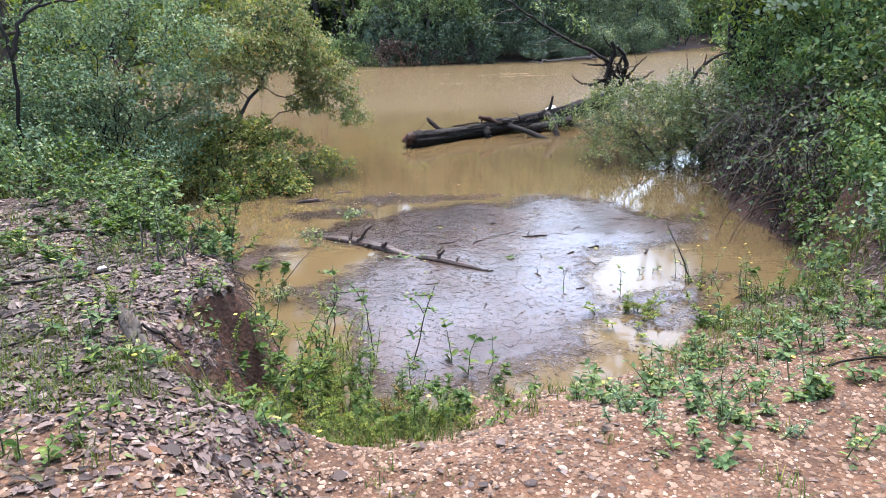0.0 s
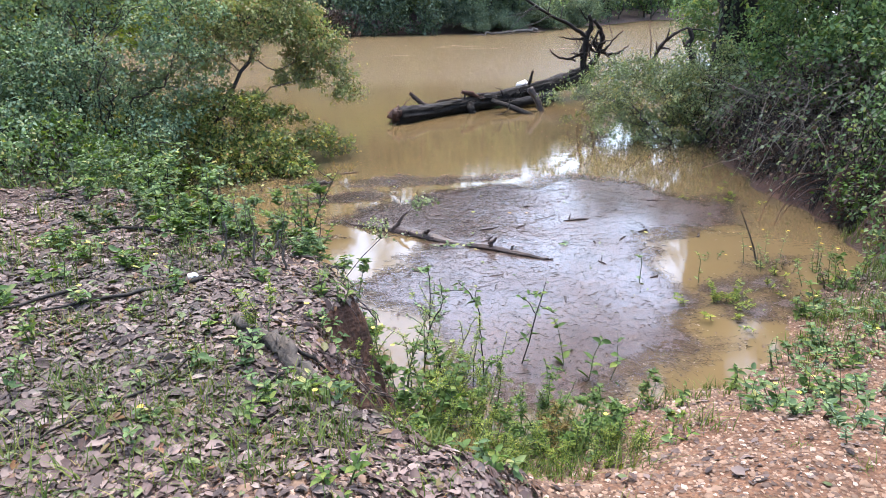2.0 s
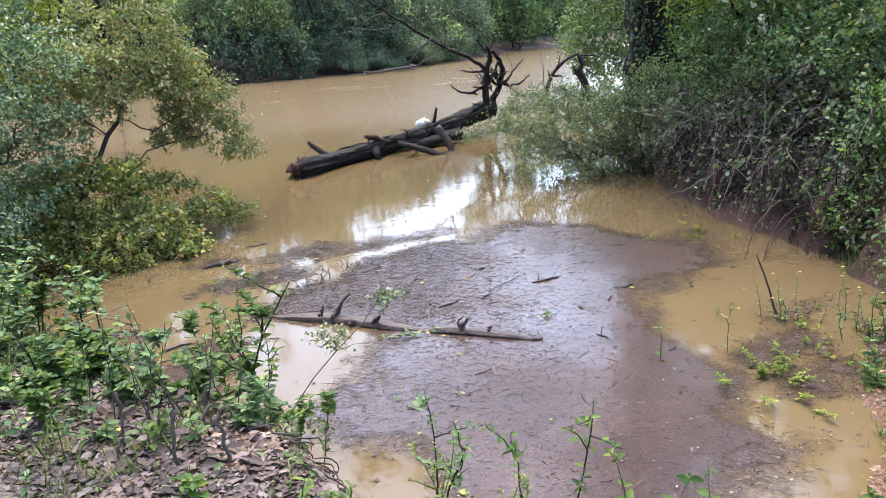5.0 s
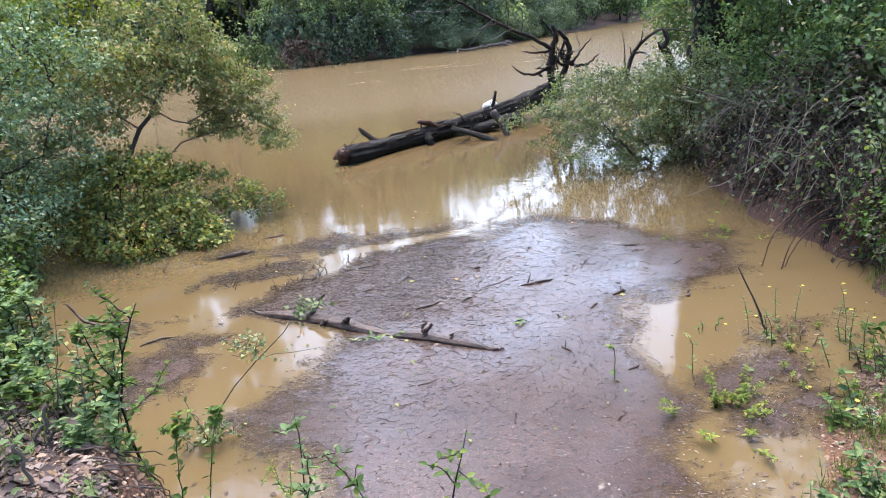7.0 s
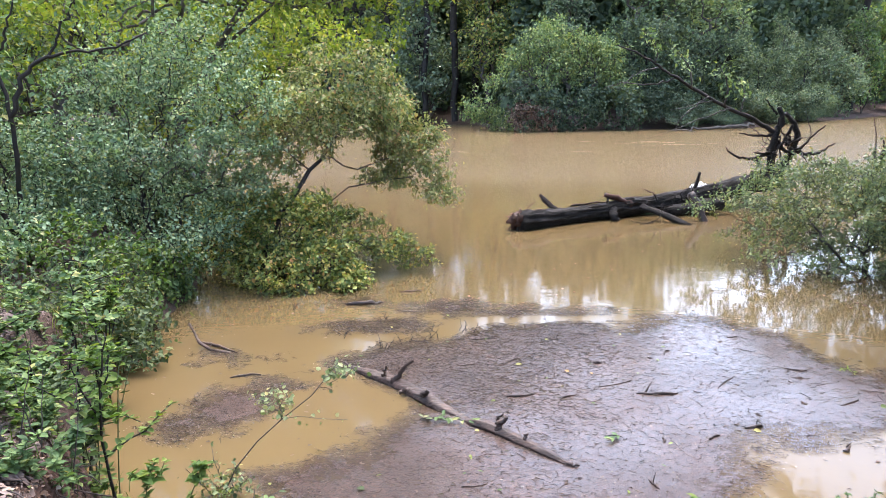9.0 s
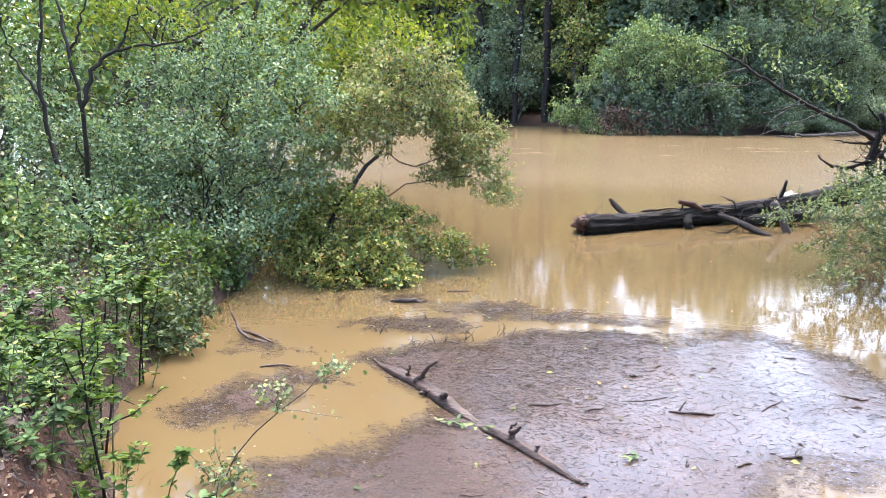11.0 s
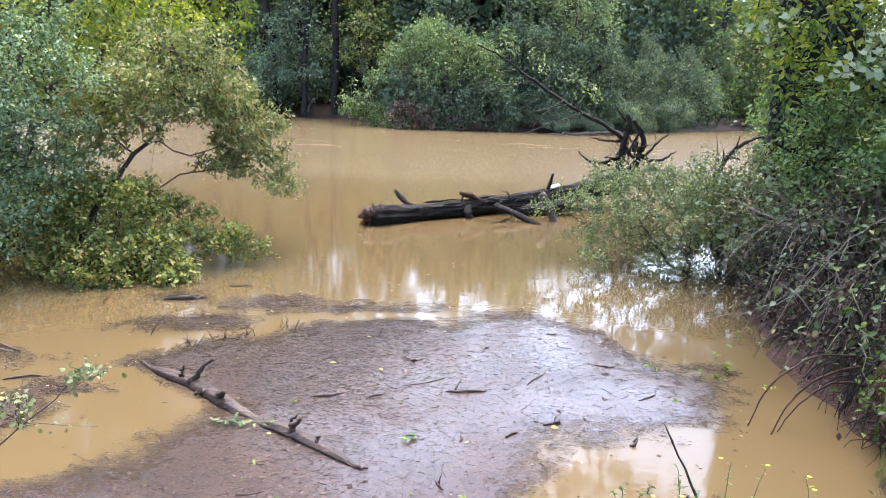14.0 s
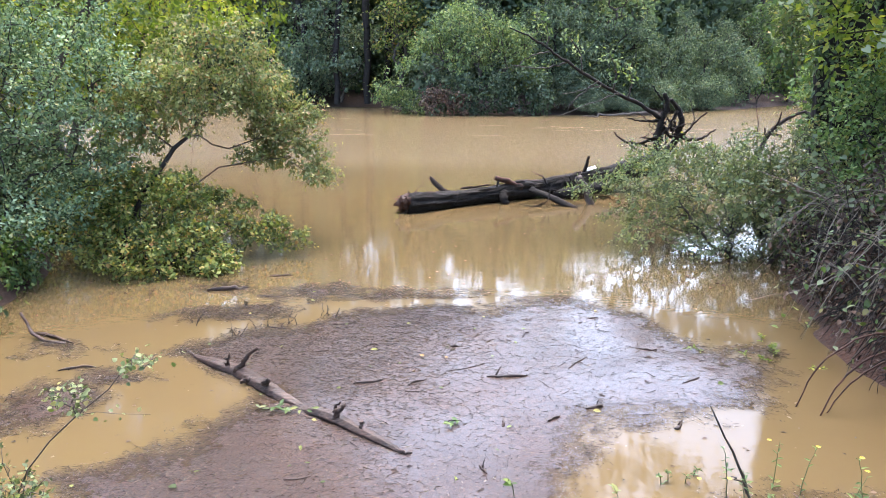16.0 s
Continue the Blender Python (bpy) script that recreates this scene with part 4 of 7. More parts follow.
# ---- woods of the far bank ----
def far_tree(label, leaf, height, wide_, seed, low=0.12, size=0.25, per=17, goals=300, bark=None, lean=0.0):
    rng = np.random.default_rng(seed)
    blobs = []
    for i in range(7):
        u = low + (1 - low) * (i + 0.5) / 7
        rr = wide_ * (0.55 + 0.55 * math.sin(math.pi * min(1, u * 0.85 + 0.12))) * rng.uniform(0.7, 1.1)
        blobs.append(((rng.normal() * wide_ * 0.3 + lean * u * height, rng.normal() * wide_ * 0.3, u * height), (rr, rr, height * 0.11)))
    pos, par = grow(rng, [np.array([0, 0, -0.3])], inside_of(rng, blobs, goals), height * 0.05, 0.08, 0.03, 0.4)
    ob = thing("woodland_tree", (0, 0, 0), label, "tree", "woods along the river")
    bags, r = wood(pos, par, height * 0.012, 0.01, 0.62)
    part("trunk", bags[0].mesh("trunk", bark or BARK_GREY, True), ob)
    bag = Bag()
    foliage(bag, rng, pos, par, r, size, per, 0.5, 0.25, 3, wide=0.36)
    part("crown", bag.mesh("crown", leaf, False), ob)
    return ob


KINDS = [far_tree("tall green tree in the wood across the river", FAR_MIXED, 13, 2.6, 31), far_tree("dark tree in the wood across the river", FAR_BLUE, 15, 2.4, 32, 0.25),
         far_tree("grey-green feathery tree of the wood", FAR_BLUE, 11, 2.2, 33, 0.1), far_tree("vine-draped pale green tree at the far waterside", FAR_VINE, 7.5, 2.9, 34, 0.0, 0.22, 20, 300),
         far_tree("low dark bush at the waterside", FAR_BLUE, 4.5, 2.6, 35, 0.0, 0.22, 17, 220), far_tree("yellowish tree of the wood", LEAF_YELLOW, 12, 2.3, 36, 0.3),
         far_tree("tall slender tree with a high thin crown", FAR_MIXED, 24, 2.2, 37, 0.5, 0.3, 14, 260, BARK_DARK), far_tree("coarse leafy filler tree closing the wood round the river", LEAF_GREEN, 13, 2.8, 38, 0.1, 0.5, 6, 260)]
rng = np.random.default_rng(40)
PLACES = [(6, -1.0, 51.5, 0.8), (6, -5.5, 51.0, 0.95), (6, -7.6, 50.5, 0.9), (6, -10.0, 53.0, 1.0), (6, -12.8, 54.0, 0.95), (6, -15.4, 56.0, 1.0), (6, -22.5, 61.0, 1.0), (6, -25.0, 62.0, 1.05), (6, -30.5, 66.0, 1.05), (6, -3.2, 51.5, 0.85), (6, -11.5, 55.0, 0.9), (6, -17.0, 59.0, 1.0), (6, -9.0, 56.0, 1.0), (6, -4.2, 53.0, 1.1), (6, -1.8, 55.0, 0.9), (6, 3.4, 52.5, 1.0), (6, 7.6, 51.0, 1.1), (6, 9.2, 55.0, 0.9), (6, 26.0, 62.0, 1.1), (6, 33.0, 68.0, 1.0), (6, -14.0, 58.0, 1.1), (6, -20.0, 61.0, 1.0), (6, -27.0, 66.0, 1.1),
          (2, -7.5, 51.5, 1.0), (1, 2.2, 47.0, 0.7), (0, 6.0, 47.0, 0.95), (1, 0.0, 50.0, 1.0), (5, -3.0, 50.0, 0.9), (0, 10.5, 47.0, 1.0), (1, 14.0, 51.0, 0.6),
          (1, 17.5, 53.0, 0.7), (1, 21.5, 56.0, 0.7), (4, 22.0, 56.0, 0.9), (1, 25.0, 60.0, 1.1), (0, 31.0, 65.0, 1.0), (2, 36.0, 70.0, 1.0), (1, 43.0, 77.0, 1.1),
          (4, -9.5, 52.0, 1.0), (0, -11.0, 54.0, 1.0), (1, -15.0, 57.0, 1.1), (2, -20.0, 59.0, 1.1), (0, -26.0, 62.0, 1.1), (3, -23.0, 59.0, 1.0), (1, -33.0, 65.0, 1.2), (5, -40.0, 68.0, 1.1),
          (1, -28.0, 70.0, 1.3)]
# bank trees at the sides; those behind are unseen, added to block sky
SIDES = [(0, -13, 16.5, 0.7), (2, -17, 19, 0.8), (1, -21, 18, 0.9), (0, -14, 9.5, 0.75), (1, -18, 8, 0.9), (0, -12.5, 4.0, 0.8), (5, -17, 1, 0.8), (1, -13, -4, 0.9), (0, -8, -9, 0.9), (1, -1, -12, 1.0), (2, 6, -10, 0.9),
         (0, 11, -5, 0.9), (1, 12, 2, 0.9), (0, 10, 7, 0.7), (1, 13, 11, 0.9), (0, 13.5, 15.5, 0.7), (2, 17, 20, 0.8), (1, 21, 24, 0.9), (0, 25, 30, 1.0), (1, 32, 37, 1.0), (0, -26, 14, 1.0), (1, 20, 10, 1.0), (1, 41, 46, 1.0), (0, 51, 57, 1.0)]
EDGE = [(4, x, float(np.interp(x, [p[0] for p in FAR], [p[1] for p in FAR])) + 1.4 + 0.6 * math.sin(i * 2.7), 0.5 + 0.22 * math.sin(i * 1.9)) for i, x in enumerate([-27, -23, -19.5, -16, -13, 7.4, 9.6, 13.0, 16.5, 21, 26, 31, 35])]
EDGE += [(4, x, float(np.interp(x, [p[0] for p in FAR], [p[1] for p in FAR])) + 0.9, s) for x, s in [(8.5, 0.36), (10.6, 0.4), (11.7, 0.42), (12.4, 0.4), (14.2, 0.5), (15.3, 0.45), (17.8, 0.5), (19.3, 0.55)]]
placed = set()
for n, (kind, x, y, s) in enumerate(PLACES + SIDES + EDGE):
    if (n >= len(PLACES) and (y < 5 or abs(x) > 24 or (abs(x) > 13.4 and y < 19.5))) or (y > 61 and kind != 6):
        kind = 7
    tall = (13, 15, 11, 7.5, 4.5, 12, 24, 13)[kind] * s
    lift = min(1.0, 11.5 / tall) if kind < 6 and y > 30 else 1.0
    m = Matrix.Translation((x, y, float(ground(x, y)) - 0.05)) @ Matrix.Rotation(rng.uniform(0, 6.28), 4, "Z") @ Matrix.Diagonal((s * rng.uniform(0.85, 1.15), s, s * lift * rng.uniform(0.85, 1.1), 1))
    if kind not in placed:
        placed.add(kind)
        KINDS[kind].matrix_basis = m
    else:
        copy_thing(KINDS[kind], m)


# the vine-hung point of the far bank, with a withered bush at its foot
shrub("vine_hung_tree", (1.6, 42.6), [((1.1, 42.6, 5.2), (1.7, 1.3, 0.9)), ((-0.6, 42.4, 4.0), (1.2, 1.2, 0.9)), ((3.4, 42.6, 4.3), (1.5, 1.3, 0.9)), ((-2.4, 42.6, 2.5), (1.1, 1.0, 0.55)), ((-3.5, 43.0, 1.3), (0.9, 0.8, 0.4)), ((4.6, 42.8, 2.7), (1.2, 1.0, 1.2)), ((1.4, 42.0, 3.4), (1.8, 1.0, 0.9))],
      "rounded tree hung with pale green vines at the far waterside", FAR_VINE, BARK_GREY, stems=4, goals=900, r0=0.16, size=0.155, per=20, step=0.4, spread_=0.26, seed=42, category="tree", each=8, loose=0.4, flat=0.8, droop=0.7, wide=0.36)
# undergrowth below the vines, its shade put into the leaf colour
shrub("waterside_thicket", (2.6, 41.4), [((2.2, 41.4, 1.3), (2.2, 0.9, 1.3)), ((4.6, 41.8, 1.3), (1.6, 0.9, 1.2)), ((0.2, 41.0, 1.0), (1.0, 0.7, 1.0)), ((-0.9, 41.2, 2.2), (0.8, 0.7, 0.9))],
      "tangle of stems and shade-coloured leaves under the vines", LEAF_SHADE, BARK_GREY, stems=9, goals=520, r0=0.06, size=0.2, per=14, step=0.35, spread_=0.25, seed=43, each=7, loose=0.35, flat=1.0, droop=0.6)
shrub("withered_bush", (-0.6, 40.7), [((-0.6, 40.5, 1.0), (0.85, 0.5, 0.8)), ((0.5, 40.4, 0.7), (0.6, 0.4, 0.6))],
      "withered reddish-brown bush at the far waterside", LEAF_DRY, BARK_GREY, stems=7, goals=240, r0=0.03, size=0.15, per=9, step=0.25, spread_=0.16, seed=44, each=6, loose=0.25, flat=1.0, droop=0.6)
shrub("pale_shore_bush", (-2.0, 42.4), [((-1.9, 42.0, 0.5), (0.7, 0.5, 0.5)), ((-2.6, 43.2, 0.9), (0.8, 0.6, 0.7))],
      "small pale green bush at the tip of the far bank", FAR_VINE, stems=4, goals=160, r0=0.03, size=0.16, per=12, step=0.25, spread_=0.18, seed=45, each=6, loose=0.25)
# leaning trees of the far bank, shade put into their leaf colour
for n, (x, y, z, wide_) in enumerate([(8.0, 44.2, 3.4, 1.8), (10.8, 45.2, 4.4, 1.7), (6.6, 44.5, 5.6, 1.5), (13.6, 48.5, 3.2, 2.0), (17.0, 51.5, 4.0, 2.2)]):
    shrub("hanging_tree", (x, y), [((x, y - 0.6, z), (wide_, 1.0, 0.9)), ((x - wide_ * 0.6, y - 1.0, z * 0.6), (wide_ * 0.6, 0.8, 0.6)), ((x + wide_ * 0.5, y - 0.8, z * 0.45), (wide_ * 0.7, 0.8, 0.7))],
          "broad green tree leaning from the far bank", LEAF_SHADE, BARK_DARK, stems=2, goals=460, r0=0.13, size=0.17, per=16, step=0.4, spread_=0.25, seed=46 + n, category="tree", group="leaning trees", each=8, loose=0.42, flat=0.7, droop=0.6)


# the wood's dark mass behind the first trees, shade put into its leaves
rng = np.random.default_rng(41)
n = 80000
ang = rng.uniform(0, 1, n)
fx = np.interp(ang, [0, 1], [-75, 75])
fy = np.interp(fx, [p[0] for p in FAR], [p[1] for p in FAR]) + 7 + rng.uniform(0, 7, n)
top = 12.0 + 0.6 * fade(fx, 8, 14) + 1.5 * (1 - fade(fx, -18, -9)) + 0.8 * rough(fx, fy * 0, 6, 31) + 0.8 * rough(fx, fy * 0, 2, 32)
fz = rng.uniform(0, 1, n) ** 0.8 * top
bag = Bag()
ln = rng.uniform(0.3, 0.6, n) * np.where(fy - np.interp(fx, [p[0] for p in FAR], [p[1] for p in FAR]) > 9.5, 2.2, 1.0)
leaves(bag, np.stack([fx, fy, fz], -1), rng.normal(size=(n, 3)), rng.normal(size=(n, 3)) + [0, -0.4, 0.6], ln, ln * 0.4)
tagged(new("far_woods", bag.mesh("far_woods", LEAF_SHADE)), "dense woodland behind the far bank, shade painted into its dark leaves", "woods", kind="stuff")


# ---- the fallen log with its root mass ----
def stub(parent, name, pts, r1, r2, mat, label="", seed=0, sides=7, bumps=0.14, wobble=0.006, n=9):
    bag = Bag()
    limb(bag, bend(pts, n, wobble, seed), np.linspace(r1, r2, n), sides, bumps, seed)
    return part(name, bag.mesh(name, mat, True, parent.location), parent, label)


log = thing("fallen_log", (-0.7, 11.4, 0.0), "long black wet fallen trunk lying half sunk in the river", "log")
axis = [(-0.62, 11.31, 0.13), (0.32, 12.02, 0.13), (1.62, 12.88, 0.17), (2.92, 13.6, 0.27), (4.3, 14.25, 0.5)]
line = bend(axis, 60, 0.008, 3)
long_ = bend(axis, 190, 0.0, 3)
way = unit(np.gradient(long_, axis=0))
side = unit(np.cross(way, [0, 0, 1.0]))
lift = np.cross(side, way)
ss, th = np.meshgrid(np.linspace(0, 5.7, 190), np.arange(48) * 2 * math.pi / 48, indexing="ij")
girth = np.interp(ss[:, 0], [0, 0.06, 0.3, 0.7, 1.6, 2.6, 3.6, 5.7], [0.13, 0.165, 0.17, 0.15, 0.14, 0.155, 0.17, 0.21])[:, None]
cx_, cy_ = np.cos(th) * 0.16, np.sin(th) * 0.16
fissure = np.abs(rough(th * 6 / math.pi * 0.5 + 0.25 * rough(ss, th * 0, 0.3, 5), ss, 0.5, 61)) * fade(th, 0, 0.3) * (1 - fade(th, 5.98, 6.28))
rr = girth * (1 + 0.15 * rough(ss + cx_, cy_ * 2, 0.5, 62) + 0.15 * rough(ss * 0.4 + cx_ * 2, cy_ * 6, 0.1, 63) + 0.10 * rough(ss * 0.35 + cx_ * 5, cy_ * 12, 0.09, 64) + 0.05 * rough(ss + cx_ * 3, cy_ * 9, 0.05, 65) - 0.16 * fissure)
skin = long_[:, None] + side[:, None] * (np.cos(th) * rr)[..., None] + lift[:, None] * (np.sin(th) * rr)[..., None]
k = np.arange(48)
quad = np.stack([k, (k + 1) % 48, (k + 1) % 48 + 48, k + 48], 1)
faces = ((np.arange(189) * 48)[:, None, None] + quad[None]).reshape(-1, 4)
bag = Bag()
bag.add(np.concatenate([skin.reshape(-1, 3), long_[:1]]), faces, np.stack([(k + 1) % 48, k, np.full(48, 190 * 48)], 1))
log_trunk = part("trunk", bag.mesh("trunk", WET_LOG, False, log.location), log)
rng = np.random.default_rng(49)
for n in range(34):
    i = int(rng.integers(2, 54))
    a = rng.uniform(-0.3, 3.4)
    d = unit(line[i + 4] - line[i])
    side, lift = unit(np.cross(d, [0, 0, 1.0])), np.array([0, 0, 1.0])
    rr = 0.15 + 0.02 * rng.random()
    p = line[i] + (side * math.cos(a) + lift * math.sin(a)) * rr
    q = line[min(59, i + int(rng.integers(2, 5)))] + (side * math.cos(a) + lift * math.sin(a)) * (rr + rng.uniform(-0.01, 0.015))
    bag = Bag()
    limb(bag, bend([p, (p + q) / 2 + rng.normal(size=3) * 0.006, q], 6, 0.004, n), [0.006, 0.016, 0.02, 0.018, 0.014, 0.004], 6, 0.25, n)
    part("bark_plate", bag.mesh("bark_plate", WET_LOG, False, log.location), log_trunk)
stub(log, "branch_stub", [(0.05, 11.9, 0.17), (-0.1, 11.98, 0.31), (-0.26, 12.1, 0.45)], 0.06, 0.035, WET_LOG, "", 5, 9, 0.2)
stub(log, "branch_stub", [(1.32, 12.6, 0.2), (1.12, 12.5, 0.32), (0.86, 12.4, 0.41)], 0.065, 0.045, BROKEN_WOOD, "reddish broken stub", 6, 9, 0.2)
stub(log, "twig", [(0.93, 12.4, 0.38), (0.9, 12.35, 0.28), (0.91, 12.3, 0.18)], 0.018, 0.01, WET_LOG, "", 17)
stub(log, "branch_stub", [(1.48, 12.4, 0.22), (1.8, 12.15, 0.12), (2.19, 11.86, -0.03)], 0.05, 0.055, WET_LOG, "dark broken bough", 7, 10, 0.12, 0.002)
stub(log, "branch_stub", [(2.28, 12.4, 0.44), (2.4, 12.3, 0.24), (2.52, 12.18, -0.08)], 0.075, 0.06, WET_WOOD, "short sawn bough leaning on the log", 8, 10, 0.1, 0.003)
rg = np.random.default_rng(47)
for n in range(22):
    p = np.array([rg.uniform(1.3, 3.2), 0, rg.uniform(0.12, 0.35)])
    p[1] = np.interp(p[0], [1.3, 3.2], [12.58, 13.6]) - rg.uniform(0.0, 0.25)
    q = p + [rg.normal() * 0.2, rg.normal() * 0.15, rg.uniform(-0.12, 0.3)]
    stub(log, "twig", [p, (p + q) / 2 + rg.normal(size=3) * 0.05, q], rg.uniform(0.008, 0.022), 0.004, WET_LOG, "", 300 + n, 6, 0.15, 0.012)
stub(log, "branch_stub", [(1.95, 12.7, 0.08), (2.5, 12.88, 0.13), (3.0, 13.0, 0.18)], 0.08, 0.11, WET_LOG, "", 9, 14, 0.16, 0.004)
stub(log, "branch_stub", [(2.55, 13.45, 0.3), (2.62, 13.4, 0.48), (2.66, 13.35, 0.7)], 0.045, 0.025, WET_LOG, "", 10, 8, 0.2)
stub(log, "branch_stub", [(0.98, 12.3, 0.2), (1.0, 12.2, 0.1), (1.04, 12.15, 0.0)], 0.06, 0.05, WET_LOG, "", 16, 8, 0.2)
stub(log, "broken_end", [(-0.56, 11.36, 0.15), (-0.66, 11.28, 0.14), (-0.72, 11.23, 0.12)], 0.13, 0.07, BROKEN_WOOD, "splintered reddish end", 11, 13, 0.3)
for n in range(16):
    a = rg.uniform(0, 6.28)
    p = np.array([-0.62, 11.3, 0.14]) + np.array([math.cos(a) * 0.07, -math.cos(a) * 0.09, math.sin(a) * 0.12])
    q = p + [-rg.uniform(0.06, 0.16), -rg.uniform(0.02, 0.12), rg.normal() * 0.05]
    stub(log, "splinter", [p, (p + q) / 2, q], rg.uniform(0.012, 0.024), 0.003, BROKEN_WOOD, "", 330 + n, 5, 0.2, 0.004, 5)
stub(log, "twig", [(-0.5, 11.4, 0.26), (-0.46, 11.4, 0.36), (-0.36, 11.4, 0.44), (-0.37, 11.4, 0.5)], 0.012, 0.004, WET_LOG, "", 12)
stub(log, "twig", [(-0.62, 11.25, 0.1), (-0.63, 11.22, 0.03), (-0.62, 11.2, -0.06)], 0.025, 0.012, WET_LOG, "", 13)
stub(log, "twig", [(1.55, 11.95, 0.0), (1.72, 11.95, 0.1), (1.78, 12.1, 0.3), (1.95, 12.2, 0.47)], 0.013, 0.006, WET_LOG, "", 14)
stub(log, "twig", [(1.62, 11.95, 0.02), (1.4, 11.85, 0.02), (1.22, 11.8, 0.08)], 0.013, 0.006, WET_LOG, "", 15)
rng = np.random.default_rng(50)
roots = [([(4.15, 14.2, 0.98), (4.0, 14.15, 0.94), (3.75, 14.1, 0.88), (3.45, 14.05, 0.93), (3.26, 14.0, 1.1)], 0.05, 0.016), ([(4.15, 14.2, 1.32), (3.9, 14.15, 1.3), (3.7, 14.1, 1.33), (3.5, 14.1, 1.36)], 0.032, 0.012),
         ([(4.2, 14.25, 0.5), (4.16, 14.2, 0.9), (4.2, 14.2, 1.3), (4.3, 14.2, 1.58), (4.22, 14.2, 1.83)], 0.11, 0.05), ([(4.35, 14.25, 0.6), (4.52, 14.25, 0.95), (4.62, 14.25, 1.3), (4.5, 14.25, 1.56), (4.36, 14.2, 1.72)], 0.1, 0.045),
         ([(4.25, 14.2, 1.2), (4.42, 14.15, 1.02), (4.66, 14.1, 1.1), (4.85, 14.1, 1.3), (5.04, 14.1, 1.5)], 0.05, 0.016), ([(4.18, 14.1, 1.0), (4.12, 14.05, 0.75), (4.15, 14.0, 0.5), (4.12, 13.95, 0.25)], 0.05, 0.03),
         ([(4.5, 14.2, 1.5), (4.38, 14.15, 1.28), (4.42, 14.1, 1.05)], 0.04, 0.02), ([(4.1, 14.1, 0.62), (3.9, 14.05, 0.6), (3.75, 14.0, 0.66)], 0.035, 0.01), ([(4.6, 14.2, 1.0), (4.95, 14.2, 0.95), (5.3, 14.25, 1.15)], 0.05, 0.015), ([(4.2, 14.2, 1.7), (4.05, 14.15, 1.85), (3.95, 14.15, 2.0)], 0.03, 0.01)]
for n in range(16):
    a, e, ln = rng.uniform(0, 6.28), rng.uniform(-0.3, 0.9), rng.uniform(0.3, 0.8)
    p = np.array([4.35, 14.2, 1.05]) + rng.normal(size=3) * [0.16, 0.08, 0.16]
    d = np.array([math.cos(a) * math.cos(e), math.sin(a) * math.cos(e) * 0.5, math.sin(e)]) * ln
    roots.append(([p, p + d * 0.4 + rng.normal(size=3) * 0.1, p + d * 0.8 + rng.normal(size=3) * 0.1, p + d + rng.normal(size=3) * 0.12], rng.uniform(0.018, 0.04), 0.006))
for n, (pts, r1, r2) in enumerate(roots):
    stub(log, "root", pts, r1 * 0.78, r2 * 0.78, WET_LOG, "", 60 + n, wobble=0.012, n=14)

# dead leaning limb rising from the roots, thinly leaved
snag = thing("dead_limb", (4.1, 14.15, 0.9), "long dark limb leaning out over the river, thinly leaved", "branch")
bag = Bag()
limb(bag, bend([(4.25, 14.25, 1.3), (3.9, 14.2, 1.54), (3.08, 14.15, 1.93), (2.26, 14.1, 2.43), (1.8, 14.1, 2.73), (1.19, 14.1, 3.01)], 30, 0.012, 71), np.linspace(0.046, 0.012, 30), 7, 0.1, 71)
snag_limb = part("limb", bag.mesh("limb", BARK_DARK, True, snag.location), snag)
spray = Bag()
rg = np.random.default_rng(72)
for n, pts in enumerate([[(3.3, 14.1, 1.82), (3.09, 14.0, 1.76), (2.44, 13.9, 1.52), (1.78, 13.8, 1.29)], [(2.97, 14.1, 1.98), (2.5, 14.0, 1.86), (2.19, 14.0, 1.81)], [(2.3, 14.1, 2.4), (1.9, 14.0, 2.3), (1.3, 13.9, 2.32), (0.9, 13.9, 2.2)], [(2.6, 14.1, 2.2), (2.5, 14.1, 2.6), (2.2, 14.0, 2.95)],
                         [(2.0, 14.1, 2.6), (1.6, 14.1, 2.5), (1.2, 14.0, 2.2)], [(1.9, 14.1, 2.65), (1.9, 14.1, 3.0), (1.6, 14.1, 3.3)], [(3.2, 14.1, 1.88), (3.2, 14.0, 2.3), (3.0, 14.0, 2.65)], [(2.9, 14.1, 2.05), (2.45, 14.0, 1.7), (2.3, 14.0, 1.45)], [(3.5, 14.1, 1.75), (3.55, 14.1, 2.1), (3.4, 14.1, 2.4)]]):
    bag = Bag()
    line = bend(pts, 14, 0.012, 75 + n)
    limb(bag, line, np.linspace(0.016, 0.004, 14), 5, 0.05, 75 + n)
    part("twig", bag.mesh("twig", BARK_GREY, True, snag.location), snag_limb)
    if n in (3, 5, 6, 8):
        k = rg.integers(5, 14, 46)
        leaves(spray, line[k] + rg.normal(size=(46, 3)) * 0.09, rg.normal(size=(46, 3)) - [0, 0, 0.5], rg.normal(size=(46, 3)) * 0.5 + [0, -0.3, 1], rg.uniform(0.06, 0.11, 46), 0.026, fine=True)
part("leaves", spray.mesh("leaves", FAR_VINE, False, snag.location), snag, "thin pale yellow-green leaves")

